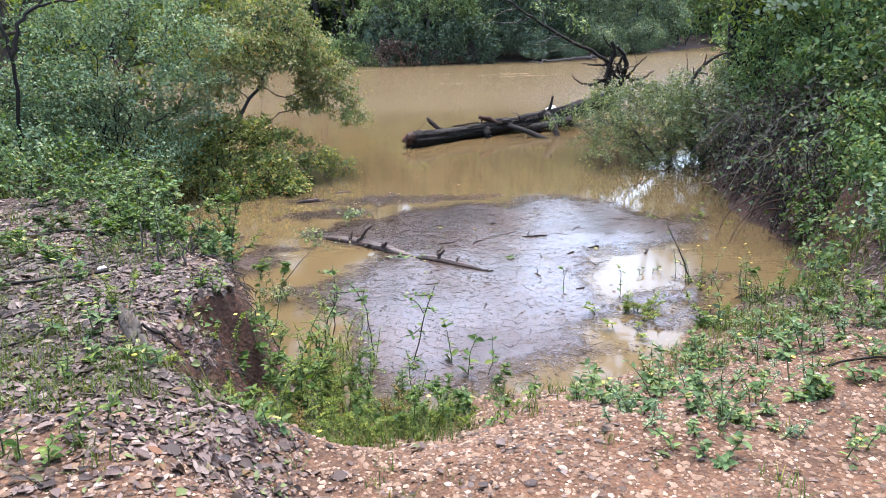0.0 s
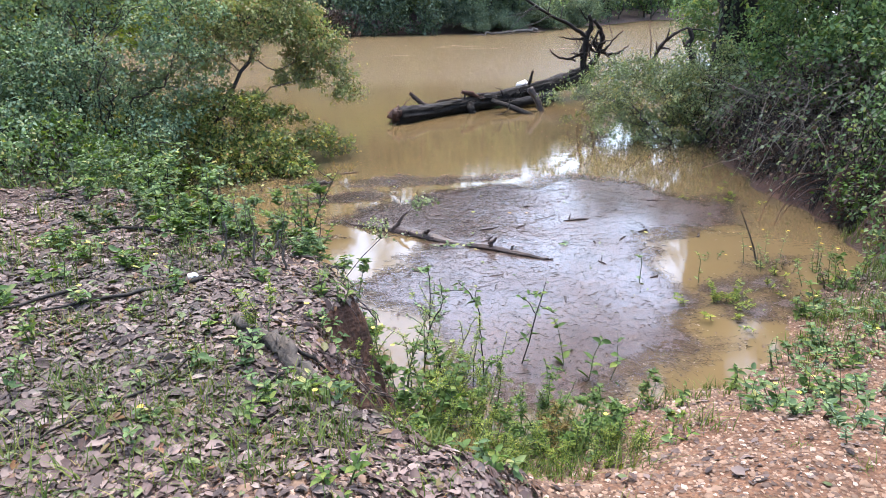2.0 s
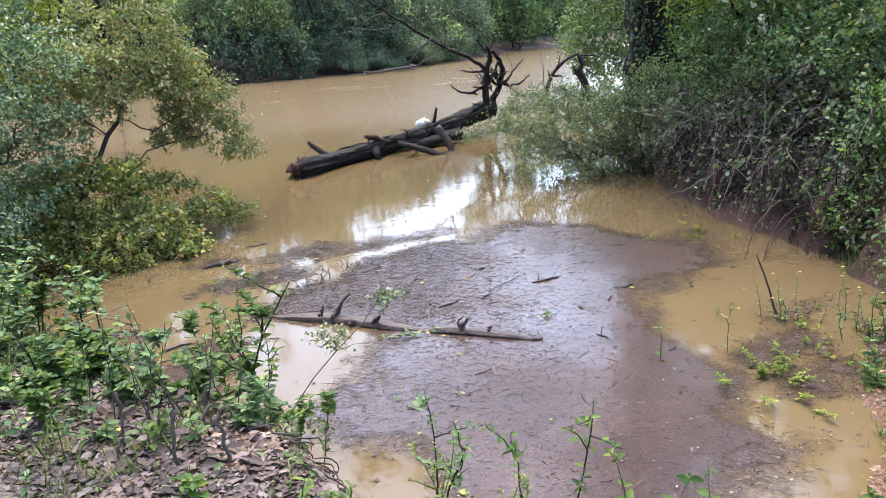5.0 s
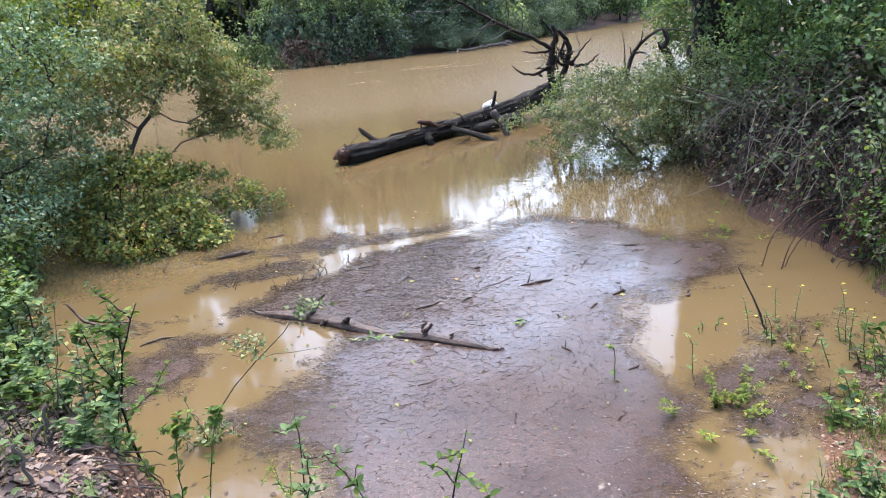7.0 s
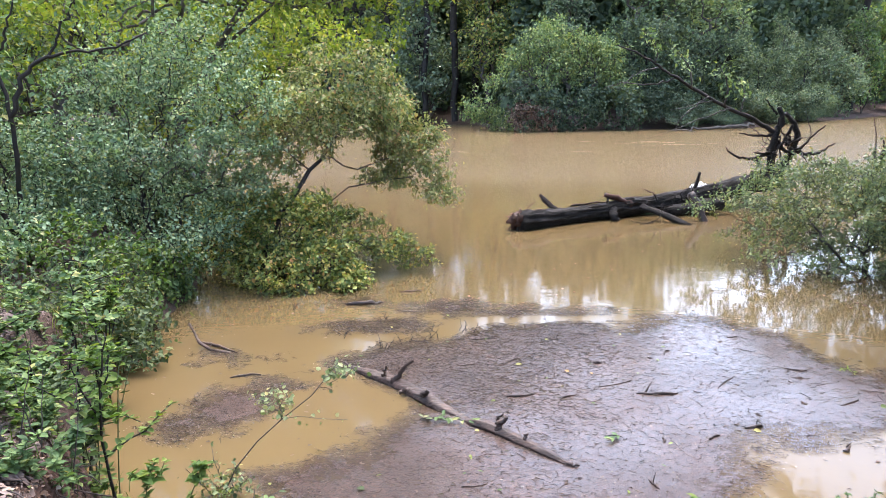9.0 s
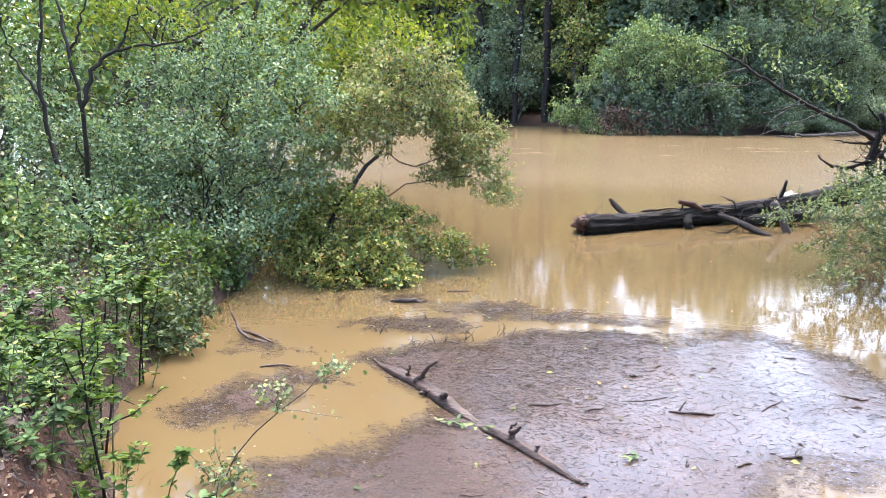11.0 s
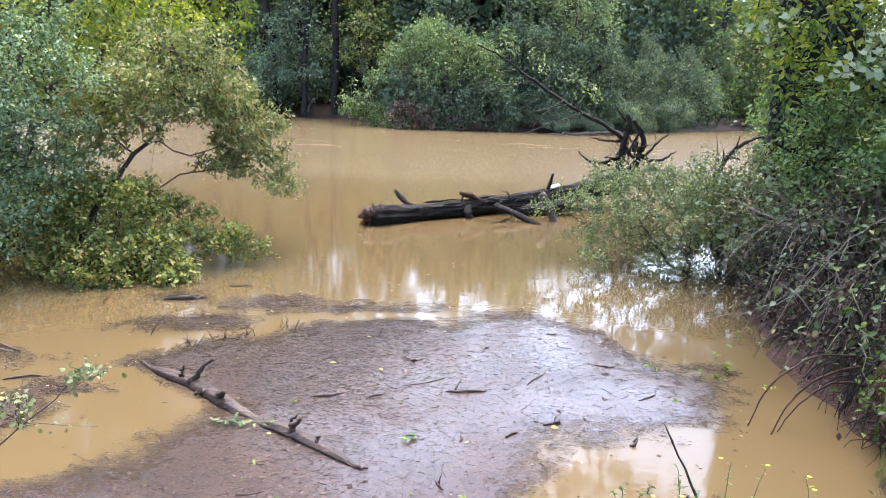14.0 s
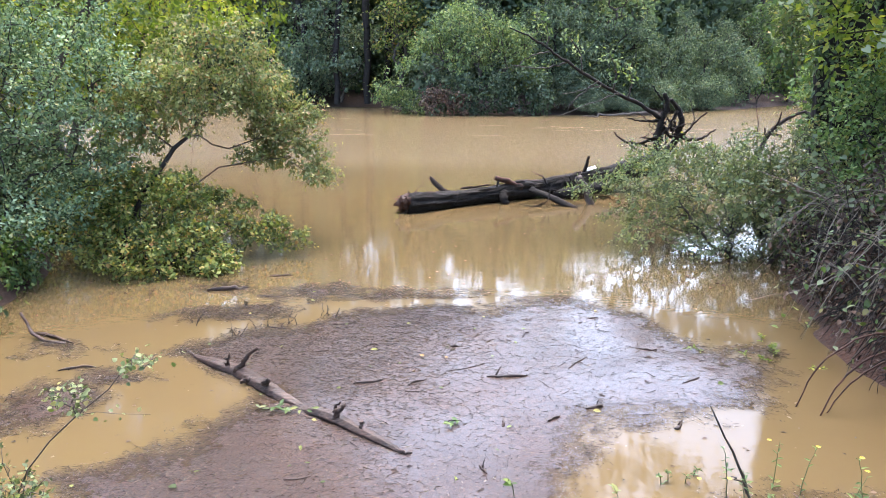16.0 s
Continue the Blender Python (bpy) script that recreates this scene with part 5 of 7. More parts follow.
stump = thing("drowned_stump", (9.2, 18.2, 0.0), "black twisted stump standing out of the water", "stump")
for n, (pts, r1, r2) in enumerate([([(9.35, 18.2, -0.3), (9.28, 18.2, 0.5), (9.05, 18.2, 0.82), (9.17, 18.2, 1.02), (9.05, 18.2, 1.32)], 0.16, 0.05), ([(7.9, 18.2, -0.1), (8.01, 18.2, 0.42), (8.14, 18.2, 0.73), (8.32, 18.2, 0.97), (8.63, 18.2, 1.19), (8.96, 18.2, 1.33), (9.1, 18.2, 1.3)], 0.06, 0.03),
                                   ([(8.28, 18.2, 0.9), (8.33, 18.1, 1.1), (8.37, 18.1, 1.34)], 0.035, 0.014), ([(7.86, 18.1, 0.3), (7.83, 18.1, 0.95), (7.73, 18.1, 1.48)], 0.018, 0.007), ([(9.06, 18.2, 1.3), (9.38, 18.2, 1.29), (9.88, 18.2, 1.2)], 0.03, 0.01),
                                   ([(8.12, 18.2, 0.66), (8.03, 18.1, 0.8), (7.99, 18.1, 0.95)], 0.03, 0.016), ([(9.06, 18.2, 0.8), (8.88, 18.1, 0.9), (8.84, 18.1, 1.02)], 0.05, 0.02), ([(8.2, 18.2, 0.78), (8.4, 18.1, 0.76), (8.46, 18.1, 0.7)], 0.03, 0.012)]):
    stub(stump, "trunk" if n == 0 else "limb", pts, r1, r2, WET_LOG, "", 90 + n)


# ---- big trunks on the right bank ----
def trunk(pts, r1, r2, label, seed, boughs, goals=160, per=16, leaf=None):
    pts = np.array(pts, float)
    ob = thing("bank_tree", pts[0], label, "tree", "bank trees")
    bag = Bag()
    n = 30
    limb(bag, bend(pts, n, 0.01, seed), r2 + (r1 - r2) * np.linspace(1, 0, n) ** 1.5, 20, 0.13, seed)
    bole = part("trunk", bag.mesh("trunk", BARK_DARK, True, pts[0]), ob)
    rg = np.random.default_rng(seed)
    top = pts[-1]
    pos, par = grow(rg, [top - [0, 0, 1.5]], inside_of(rg, [(top + np.array(c), r_) for c, r_ in boughs], goals), 0.4, 0.06)
    bags, r = wood(pos, par, r2 * 0.7, 0.008)
    part("bough", bags[0].mesh("bough", BARK_DARK, True, pts[0]), bole)
    bag = Bag()
    foliage(bag, rg, pos, par, r, 0.13, per, 0.2, wide=0.36)
    part("crown", bag.mesh("crown", leaf or LEAF_GREEN, False, pts[0]), ob)
    bag = Bag()
    c = 900
    u = rg.uniform(0, 0.75, c)
    a = rg.normal(size=c) * 0.9 - 1.6 + 0.8 * rough(u * 6, u * 0 + seed, 1.0, 3)
    line = np.stack([np.interp(u, np.linspace(0, 1, len(pts)), pts[:, i]) for i in range(3)], -1)
    out = np.stack([np.cos(a), np.sin(a), rg.normal(size=c) * 0.2], -1)
    leaves(bag, line + out * (r1 * rg.uniform(0.95, 1.4, c))[:, None], out * 0.5 + rg.normal(size=(c, 3)) * 0.5 - [0, 0, 0.6], out + rg.normal(size=(c, 3)) * 0.4, rg.uniform(0.05, 0.11, c), 0.028, fine=True)
    part("creeper", bag.mesh("creeper", LEAF_DARK, False, pts[0]), ob, "dark green creeper leaves clinging to the bark")
    return ob


trunk([(5.65, 10.4, 0.5), (5.6, 10.4, 2.5), (5.45, 10.3, 4.5), (5.5, 10.3, 8.5)], 0.33, 0.23, "thick dark tree trunk wrapped in creepers on the bank", 101, [((-0.5, 0, 1.5), (2.4, 2.4, 1.5)), ((-3.1, 1.8, -2.3), (2.8, 1.5, 1.35))], 250, 13)
trunk([(6.2, 10.5, 0.7), (6.1, 10.5, 2.5), (6.2, 10.6, 5.0), (6.25, 10.7, 9.0)], 0.28, 0.2, "dark tree trunk on the bank", 102, [((0.5, 0, 1.0), (2.6, 2.6, 2.0)), ((-1.0, -2.5, 0.2), (2.2, 2.0, 1.4)), ((-1.45, -0.2, -3.3), (1.6, 1.4, 1.3))], 300, 20, LEAF_DARK)
trunk([(5.15, 10.0, 0.3), (5.0, 10.0, 2.5), (4.85, 10.0, 4.5), (4.7, 10.0, 8.0)], 0.12, 0.08, "slender dark tree trunk on the bank", 103, [((-1.0, -1.2, 0.2), (1.6, 1.8, 0.8)), ((-0.7, 3.0, -2.0), (2.0, 1.5, 1.1))], 210, 12)

# ---- the raft of floating litter ----
RAFT_LINE = [(-2.05, 5.5), (-1.76, 5.91), (-1.3, 6.12), (-0.8, 6.59), (-0.5, 6.5), (-0.03, 6.74), (0.34, 6.54), (0.76, 6.93), (1.2, 6.85), (1.75, 6.35), (2.15, 5.7), (2.45, 5.15), (2.1, 4.65), (1.5, 4.42), (1.0, 4.36), (0.68, 3.7),
             (0.6, 2.8), (0.28, 2.25), (-0.2, 1.9), (-0.6, 1.76), (-1.1, 1.65), (-1.55, 2.0), (-1.6, 2.9), (-1.85, 3.4), (-2.08, 3.7), (-1.65, 3.98), (-1.4, 4.35), (-1.26, 4.7), (-1.6, 5.05)]
PATCHES = [(1.32, 3.15, 0.3, 0.2), (1.25, 2.66, 0.22, 0.12), (2.0, 3.6, 0.26, 0.08), (0.85, 2.6, 0.3, 0.2), (1.58, 3.42, 0.26, 0.1), (2.1, 5.6, 0.3, 0.06), (0.95, 3.1, 0.2, 0.2), (-1.75, 6.4, 0.35, 0.12), (-0.2, 6.95, 0.25, 0.07), (-2.6, 4.55, 0.33, 0.3), (-2.3, 4.95, 0.2, 0.12), (-2.78, 4.3, 0.2, 0.15), (-2.3, 7.15, 0.25, 0.13), (-1.25, 7.05, 0.42, 0.16), (-2.95, 5.5, 0.2, 0.12), (-0.75, 6.9, 0.3, 0.12)]


def on_raft(x, y):
    """Positive well within the litter, negative on open water."""
    d = signed(x, y, RAFT_LINE + RAFT_LINE[:1], [])
    for px, py, a, b in PATCHES:
        d = np.maximum(d, (1 - np.hypot((x - px) / a, (y - py) / b)) * b)
    return d + 0.13 * rough(x, y, 0.42, 21) + 0.1 * rough(x, y, 0.16, 22) + 0.06 * rough(x, y, 0.06, 25)


xs, ys = np.meshgrid(np.arange(-3.4, 2.7, 0.022), np.arange(1.5, 7.5, 0.022), indexing="ij")
cover = on_raft(xs, ys)
keep = cover > -0.1
zs = 0.004 + 0.0009 * rough(xs, ys, 0.09, 23) + 0.002 * rough(xs, ys, 0.5, 24)
ni, nj = xs.shape
k = (np.arange(ni - 1)[:, None] * nj + np.arange(nj - 1)[None])
full = keep[:-1, :-1] & keep[1:, :-1] & keep[:-1, 1:] & keep[1:, 1:]
k = k[full]
quads = np.stack([k, k + nj, k + nj + 1, k + 1], 1)
used, quads = np.unique(quads, return_inverse=True)
wob = np.random.default_rng(59).uniform(-0.013, 0.013, (2, xs.size))
pts = np.stack([xs.ravel() + wob[0], ys.ravel() + wob[1], np.maximum(zs, 0.003).ravel()], -1)[used]
me = mesh_of("floating_litter", pts, [quads.reshape(-1, 4)], RAFT, True)
attr = me.attributes.new("cover", "FLOAT", "POINT")
attr.data.foreach_set("value", cover.ravel()[used].astype(np.float32))
tagged(new("floating_litter", me), "matted raft of wet brown leaf litter floating on the water", "litter", kind="stuff")

rng = np.random.default_rng(60)


def strewn(n, lo, edge):
    """Places on the raft, thinning out past its edge."""
    x, y = rng.uniform(-3.4, 2.7, n), rng.uniform(1.5, 7.5, n)
    d = on_raft(x, y)
    ok = (d > lo) & (rng.random(n) < np.where(d > 0.03, 0.9, edge))
    return x[ok], y[ok]


def rim(n, lo, hi):
    """Places along the raft's frayed edge."""
    x, y = rng.uniform(-3.4, 2.7, n), rng.uniform(1.5, 7.5, n)
    d = on_raft(x, y)
    ok = (d > lo) & (d < hi) & (rng.random(n) < fade(d, lo, 0.06) + 0.03)
    return x[ok], y[ok]


def flat_bits(name, n, long_, slim, mat, label, category, lo=-0.08, edge=0.5, grain=0.0, fray=0, dry=False):
    x, y = strewn(n, lo, edge)
    if dry:
        # straw stands clear of the water along the outer edge and round the branch, and is drowned elsewhere
        clear = np.clip(fade(y + 0.5 * rough(x, y, 0.7, 29), 4.2, 5.6) * (1 - 0.85 * fade(x + 0.5 * rough(x, y, 0.8, 30), -0.7, 0.6)) + 0.5 * (1 - fade(on_raft(x, y), 0.0, 0.25)) + 0.35 * (1 - fade(x + 0.4 * rough(x, y, 0.5, 31), -0.7, 0.2)) * (1 - fade(y, 4.2, 4.8)) * fade(y, 3.0, 3.6), 0.12, 1)
        ok = rng.random(len(x)) < clear
        x, y = x[ok], y[ok]
    fx_, fy_ = rim(fray, -0.16, 0.09)
    x, y = np.concatenate([x, fx_]), np.concatenate([y, fy_])
    n = len(x)
    a = rng.uniform(0, 6.28, n) if not grain else grain * rough(x, y, 1.2, 28) + rng.normal(size=n) * 0.8 + 0.2
    ln = rng.uniform(*long_, n) * rng.uniform(0.4, 1, n)
    bag = Bag()
    leaves(bag, np.stack([x, y, rng.uniform(0.005, 0.012, n)], -1), np.stack([np.cos(a), np.sin(a), rng.normal(size=n) * 0.05], -1), np.stack([rng.normal(size=n) * 0.2, rng.normal(size=n) * 0.2, np.ones(n)], -1), ln, ln * rng.uniform(*slim, n))
    tagged(new(name, bag.mesh(name, mat)), label, category, kind="stuff")


flat_bits("floating_straw", 420000, (0.015, 0.065), (0.014, 0.034), RAFT_BITS, "countless wet straws and needles matted on the raft", "litter", grain=1.3, dry=True)
flat_bits("floating_leaf_bits", 26000, (0.005, 0.022), (0.12, 0.4), RAFT_BITS, "countless wet bits of leaf and bark on the raft", "litter", -0.14, 0.3, fray=60000)
bag = Bag()
bx, by = strewn(2200, -0.1, 0.4)
n = len(bx)
a, ln = rng.uniform(0, 6.28, n), 0.015 + 0.09 * rng.random(n) ** 3
p = np.stack([bx, by, rng.uniform(0.006, 0.014, n)], -1)
q = p + np.stack([np.cos(a) * ln, np.sin(a) * ln, rng.normal(size=n) * 0.005], -1)
tubes(bag, p, q, rng.uniform(0.001, 0.003, n), rng.uniform(0.0006, 0.002, n), 3)
tagged(new("floating_twigs", bag.mesh("floating_twigs", WET_WOOD)), "fine broken twigs scattered over the raft", "twigs", kind="stuff")

# the long stripped branch lying in the raft
br = thing("floating_branch", (-1.1, 4.7, 0.0), "long stripped wet brown branch afloat in the litter", "branch")


def split_stem(pts, radii, seed, n=54, sides=16):
    """Half-sunk split wood: a flattened stem with grooves along it."""
    line = bend(pts, n, 0.0015, seed)
    rg = np.random.default_rng(seed)
    d = unit(np.gradient(line, axis=0))
    side = unit(np.cross(d, [0, 0, 1.0]))
    ang = np.arange(sides) * 2 * math.pi / sides
    r = np.interp(np.linspace(0, 1, n), np.linspace(0, 1, len(radii)), radii)[:, None] * (1 + 0.16 * rg.normal(size=(1, sides)) + 0.05 * rg.normal(size=(n, sides)))
    v = line[:, None] + side[:, None] * (np.cos(ang) * r)[..., None] + np.array([0, 0, 0.62]) * (np.sin(ang) * r)[..., None]
    k = np.arange(sides)
    quad = np.stack([k, (k + 1) % sides, (k + 1) % sides + sides, k + sides], 1)
    bag = Bag()
    bag.add(np.concatenate([v.reshape(-1, 3), line[:1], line[-1:]]), ((np.arange(n - 1) * sides)[:, None, None] + quad[None]).reshape(-1, 4),
            np.concatenate([np.stack([(k + 1) % sides, k, np.full(sides, n * sides)], 1), np.stack([k + (n - 1) * sides, (k + 1) % sides + (n - 1) * sides, np.full(sides, n * sides + 1)], 1)]))
    return bag


part("stem", split_stem([(-1.93, 5.36, 0.005), (-1.72, 5.19, 0.02), (-1.48, 5.03, 0.018), (-1.24, 4.79, 0.018), (-1.1, 4.66, 0.01), (-0.9, 4.52, -0.015)], [0.014, 0.04, 0.05, 0.054, 0.05, 0.04, 0.02], 111).mesh("stem", WET_WOOD, False, br.location), br)
part("stem", split_stem([(-0.98, 4.53, -0.02), (-0.82, 4.44, 0.008), (-0.67, 4.33, 0.014), (-0.45, 4.14, 0.012), (-0.25, 3.97, 0.006)], [0.018, 0.044, 0.047, 0.038, 0.03, 0.014], 117, 40).mesh("stem", WET_WOOD, False, br.location), br)
for n, (pts, r1, r2) in enumerate([([(-1.52, 5.02, 0.03), (-1.46, 5.04, 0.11), (-1.36, 5.06, 0.2)], 0.022, 0.011), ([(-1.6, 5.1, 0.03), (-1.59, 5.08, 0.09), (-1.57, 5.07, 0.14)], 0.01, 0.006), ([(-1.24, 4.78, 0.02), (-1.23, 4.76, 0.07), (-1.21, 4.73, 0.1)], 0.03, 0.014),
                                   ([(-0.7, 4.34, 0.02), (-0.67, 4.33, 0.08), (-0.63, 4.33, 0.12)], 0.026, 0.01), ([(-0.69, 4.35, 0.05), (-0.7, 4.37, 0.09), (-0.66, 4.36, 0.13)], 0.016, 0.006), ([(-0.53, 4.21, 0.02), (-0.52, 4.2, 0.05), (-0.5, 4.2, 0.08)], 0.014, 0.006),
                                   ([(-1.36, 4.9, 0.03), (-1.4, 4.87, 0.035), (-1.43, 4.84, 0.03)], 0.02, 0.012), ([(-0.27, 3.98, 0.01), (-0.23, 3.96, 0.012), (-0.2, 3.97, 0.008)], 0.012, 0.004), ([(-1.92, 5.36, 0.01), (-1.97, 5.37, 0.03), (-1.99, 5.38, 0.04)], 0.012, 0.005)]):
    stub(br, "stub", pts, r1, r2, WET_WOOD, "", 112 + n)


STREAK = plain("river_foam_streak", (0.3, 0.22, 0.125), (0.42, 0.32, 0.2), 8, 0.5)


# ---- the debris afloat: chips, twigs and drifting sticks ----
def drift(x, y, length, angle, r, name="driftwood", label="small dark wet stick floating in the litter", forks=1, seed=0, z=0.006, rise=0.0):
    rg = np.random.default_rng(seed)
    c, s = math.cos(angle), math.sin(angle)
    ob = thing(name, (x, y, 0), label, "stick", "drifting sticks")
    bag = Bag()
    pts = [(x - c * length / 2, y - s * length / 2, z), (x + rg.normal() * 0.02, y + rg.normal() * 0.02, z + r * 0.5), (x + c * length / 2, y + s * length / 2, z + rise)]
    limb(bag, bend(pts, 9, r * 0.25, seed), np.interp(np.linspace(0, 1, 9), [0, 0.2, 0.8, 1], [r * 0.4, r, r * 0.8, r * 0.25]), 6, 0.15, seed)
    part("stem", bag.mesh("stem", WET_WOOD, True, ob.location), ob)
    for f in range(forks):
        u = rg.uniform(-0.3, 0.3) * length
        a = angle + rg.choice([-1, 1]) * rg.uniform(0.5, 1.1)
        p = np.array([x + c * u, y + s * u, z + r * 0.5])
        q = p + [math.cos(a) * length * 0.3, math.sin(a) * length * 0.3, rg.uniform(0.02, 0.06) + r]
        bag = Bag()
        limb(bag, bend([p, (p + q) / 2 + [0, 0, 0.01], q], 6, r * 0.15, seed + f), np.linspace(r * 0.6, r * 0.2, 6), 5, 0.1, seed + f)
        part("fork", bag.mesh("fork", WET_WOOD, True, ob.location), ob)
    return ob


STICKS = [(0.44, 5.04, 0.3, 0.1, 0.018), (-0.55, 4.93, 0.22, 0.35, 0.014), (-0.97, 5.51, 0.16, 0.7, 0.01), (0.68, 4.4, 0.12, 0.7, 0.012), (0.97, 4.56, 0.13, 0.3, 0.014), (0.67, 5.88, 0.12, 1.0, 0.009), (1.32, 6.32, 0.1, 0.2, 0.009),
          (1.6, 5.59, 0.16, -0.2, 0.011), (-0.23, 6.18, 0.1, 0.9, 0.009), (0.05, 6.61, 0.14, 0.0, 0.008), (0.08, 5.61, 0.1, 0.2, 0.02), (-0.21, 4.92, 0.14, 0.6, 0.013), (1.44, 4.32, 0.1, 0.8, 0.012), (-1.72, 6.88, 0.3, -0.15, 0.008),
          (-1.78, 7.6, 0.26, 0.2, 0.012), (0.35, 4.33, 0.08, 1.4, 0.012), (-0.6, 5.6, 0.12, 0.4, 0.008), (1.0, 5.3, 0.3, 0.9, 0.006), (0.15, 5.2, 0.35, 0.5, 0.006), (-0.9, 6.1, 0.2, 0.2, 0.007), (-1.45, 6.0, 0.16, -0.3, 0.008),
          (0.5, 3.4, 0.1, 0.4, 0.012), (-0.4, 3.1, 0.12, 1.2, 0.01), (-0.8, 3.7, 0.15, 0.3, 0.008), (0.2, 3.8, 0.1, 2.0, 0.01), (-2.2, 7.1, 0.4, 0.25, 0.03), (-2.7, 5.1, 0.25, 0.3, 0.012), (1.75, 5.0, 0.2, 0.6, 0.01)]
for n, (x, y, ln, an, r) in enumerate(STICKS):
    drift(x, y, ln, an, r * 0.75, forks=int(n % 4 == 0), seed=200 + n)
rng = np.random.default_rng(236)
for n, (x, y) in enumerate([(-1.55, 5.95), (-1.35, 6.08), (-1.1, 6.3), (-1.75, 5.8), (-2.2, 6.1), (-1.9, 6.55), (-2.9, 6.9), (-2.3, 7.15)]):
    ob = thing("bare_twig", (x, y, 0), "thin bare branching twig standing up from the water", "twig", "bare twigs")
    for k in range(4):
        a, h = rng.uniform(0, 6.28), rng.uniform(0.05, 0.16)
        p = np.array([x + rng.normal() * 0.03, y + rng.normal() * 0.03, -0.02])
        q = p + [math.cos(a) * h * 0.9, math.sin(a) * h * 0.5, h]
        stub(ob, "twig", [p, (p + q) / 2 + [0.01, 0, 0.02], q], 0.004, 0.0015, WET_LOG, "", 237 + 5 * n + k, 4, 0.1, 0.008, 7)
bag = Bag()
n = 55
x, y = strewn(4000, 0.05, 0.0)
x, y = x[:n], y[:n]
a, ln = rng.uniform(0, 6.28, n), rng.uniform(0.025, 0.06, n)
leaves(bag, np.stack([x, y, np.full(n, 0.011)], -1), np.stack([np.cos(a), np.sin(a), rng.normal(size=n) * 0.1], -1), np.stack([rng.normal(size=n) * 0.25, rng.normal(size=n) * 0.25, np.ones(n)], -1), ln, ln * rng.uniform(0.2, 0.4, n), 0.2, True)
tagged(new("green_leaf_scraps", bag.mesh("green_leaf_scraps", LEAF_YELLOW)), "scattered yellow and green fallen leaves on the raft", "leaves", kind="stuff")
drift(-3.2, 5.72, 0.5, -0.5, 0.014, "forked_driftwood", "black forked stick poking out of the muddy water", 1, 240)
ob = thing("forked_driftwood", (-3.45, 5.8, 0), "black bent stick rising from the muddy water", "stick", "drifting sticks")
stub(ob, "stem", [(-3.05, 5.6, 0.0), (-3.3, 5.68, 0.015), (-3.42, 5.76, 0.08), (-3.5, 5.8, 0.19)], 0.015, 0.011, WET_WOOD, "", 241)

# loose bits adrift on open water
bag = Bag()
rng = np.random.default_rng(250)
n = 1500
x, y = rng.uniform(-4, 4, n), rng.uniform(1.8, 12, n)
ok = (on_raft(x, y) < 0) & (ground(x, y) < -0.01) & (rng.random(n) < np.clip(1.15 - (y - 3) * 0.13, 0.05, 1)) & (np.abs(rough(x, y, 1.1, 41)) > 0.15)
x, y = x[ok], y[ok]
n = len(x)
a, ln = rng.uniform(0, 6.28, n), rng.uniform(0.012, 0.055, n)
leaves(bag, np.stack([x, y, np.full(n, 0.004)], -1), np.stack([np.cos(a), np.sin(a), np.zeros(n)], -1), np.stack([rng.normal(size=n) * 0.1, rng.normal(size=n) * 0.1, np.ones(n)], -1), ln, ln * rng.uniform(0.15, 0.4, n))
tagged(new("drifting_leaves", bag.mesh("drifting_leaves", LEAF_DRY)), "scattered brown leaves drifting on open water", "leaves", kind="stuff")

# thin lines of foam drawn out by the current
rng = np.random.default_rng(255)
bag = Bag()
for n in range(13):
    x0, y0, length = rng.uniform(-9, 12), rng.uniform(21, 38), rng.uniform(1.0, 4.0)
    u = np.linspace(0, 1, 22)
    x = x0 + u * length
    y = y0 + 0.5 * rough(x, x * 0 + n, 0.8, 45) + 0.1 * u * length
    half = 0.026 * np.sin(math.pi * u) * (0.5 + np.abs(rough(x, x * 0 + n, 0.3, 46)))
    v = np.stack([np.stack([x, y - half, np.full(22, 0.004)], -1), np.stack([x, y + half, np.full(22, 0.004)], -1)], 1)
    k = np.arange(21)[:, None] * 2
    bag.add(v, k + [0, 2, 3, 1])
tagged(new("foam_streaks", bag.mesh("foam_streaks", STREAK)), "thin pale streaks of foam on the current", "foam", kind="stuff")

# pale lump of foam and bleached wood caught against the log
bag = Bag()
limb(bag, bend([(3.1, 15.95, 0.04), (3.3, 16.0, 0.1), (3.5, 16.02, 0.03)], 8, 0.02, 261), [0.03, 0.08, 0.1, 0.09, 0.11, 0.09, 0.06, 0.02], 9, 0.15, 261)
ob = new("foam_lump", bag.mesh("foam_lump", FOAM, True, (3.3, 16.0, 0)))
ob.location = (3.3, 16.0, 0)
tagged(ob, "white lump of river foam drifting behind the log", "foam")
bag = Bag()
limb(bag, bend([(7.5, 39.6, 0.05), (9.5, 40.9, 0.1), (12.7, 43.0, 0.15)], 24, 0.05, 262), np.interp(np.linspace(0, 1, 24), [0, 0.2, 1], [0.02, 0.05, 0.09]), 10, 0.05, 262)
ob = new("stranded_trunk", bag.mesh("stranded_trunk", BARK_GREY, True, (9.5, 40.9, 0)))
ob.location = (9.5, 40.9, 0)
tagged(ob, "pale grey trunk stranded along the far waterline", "log")


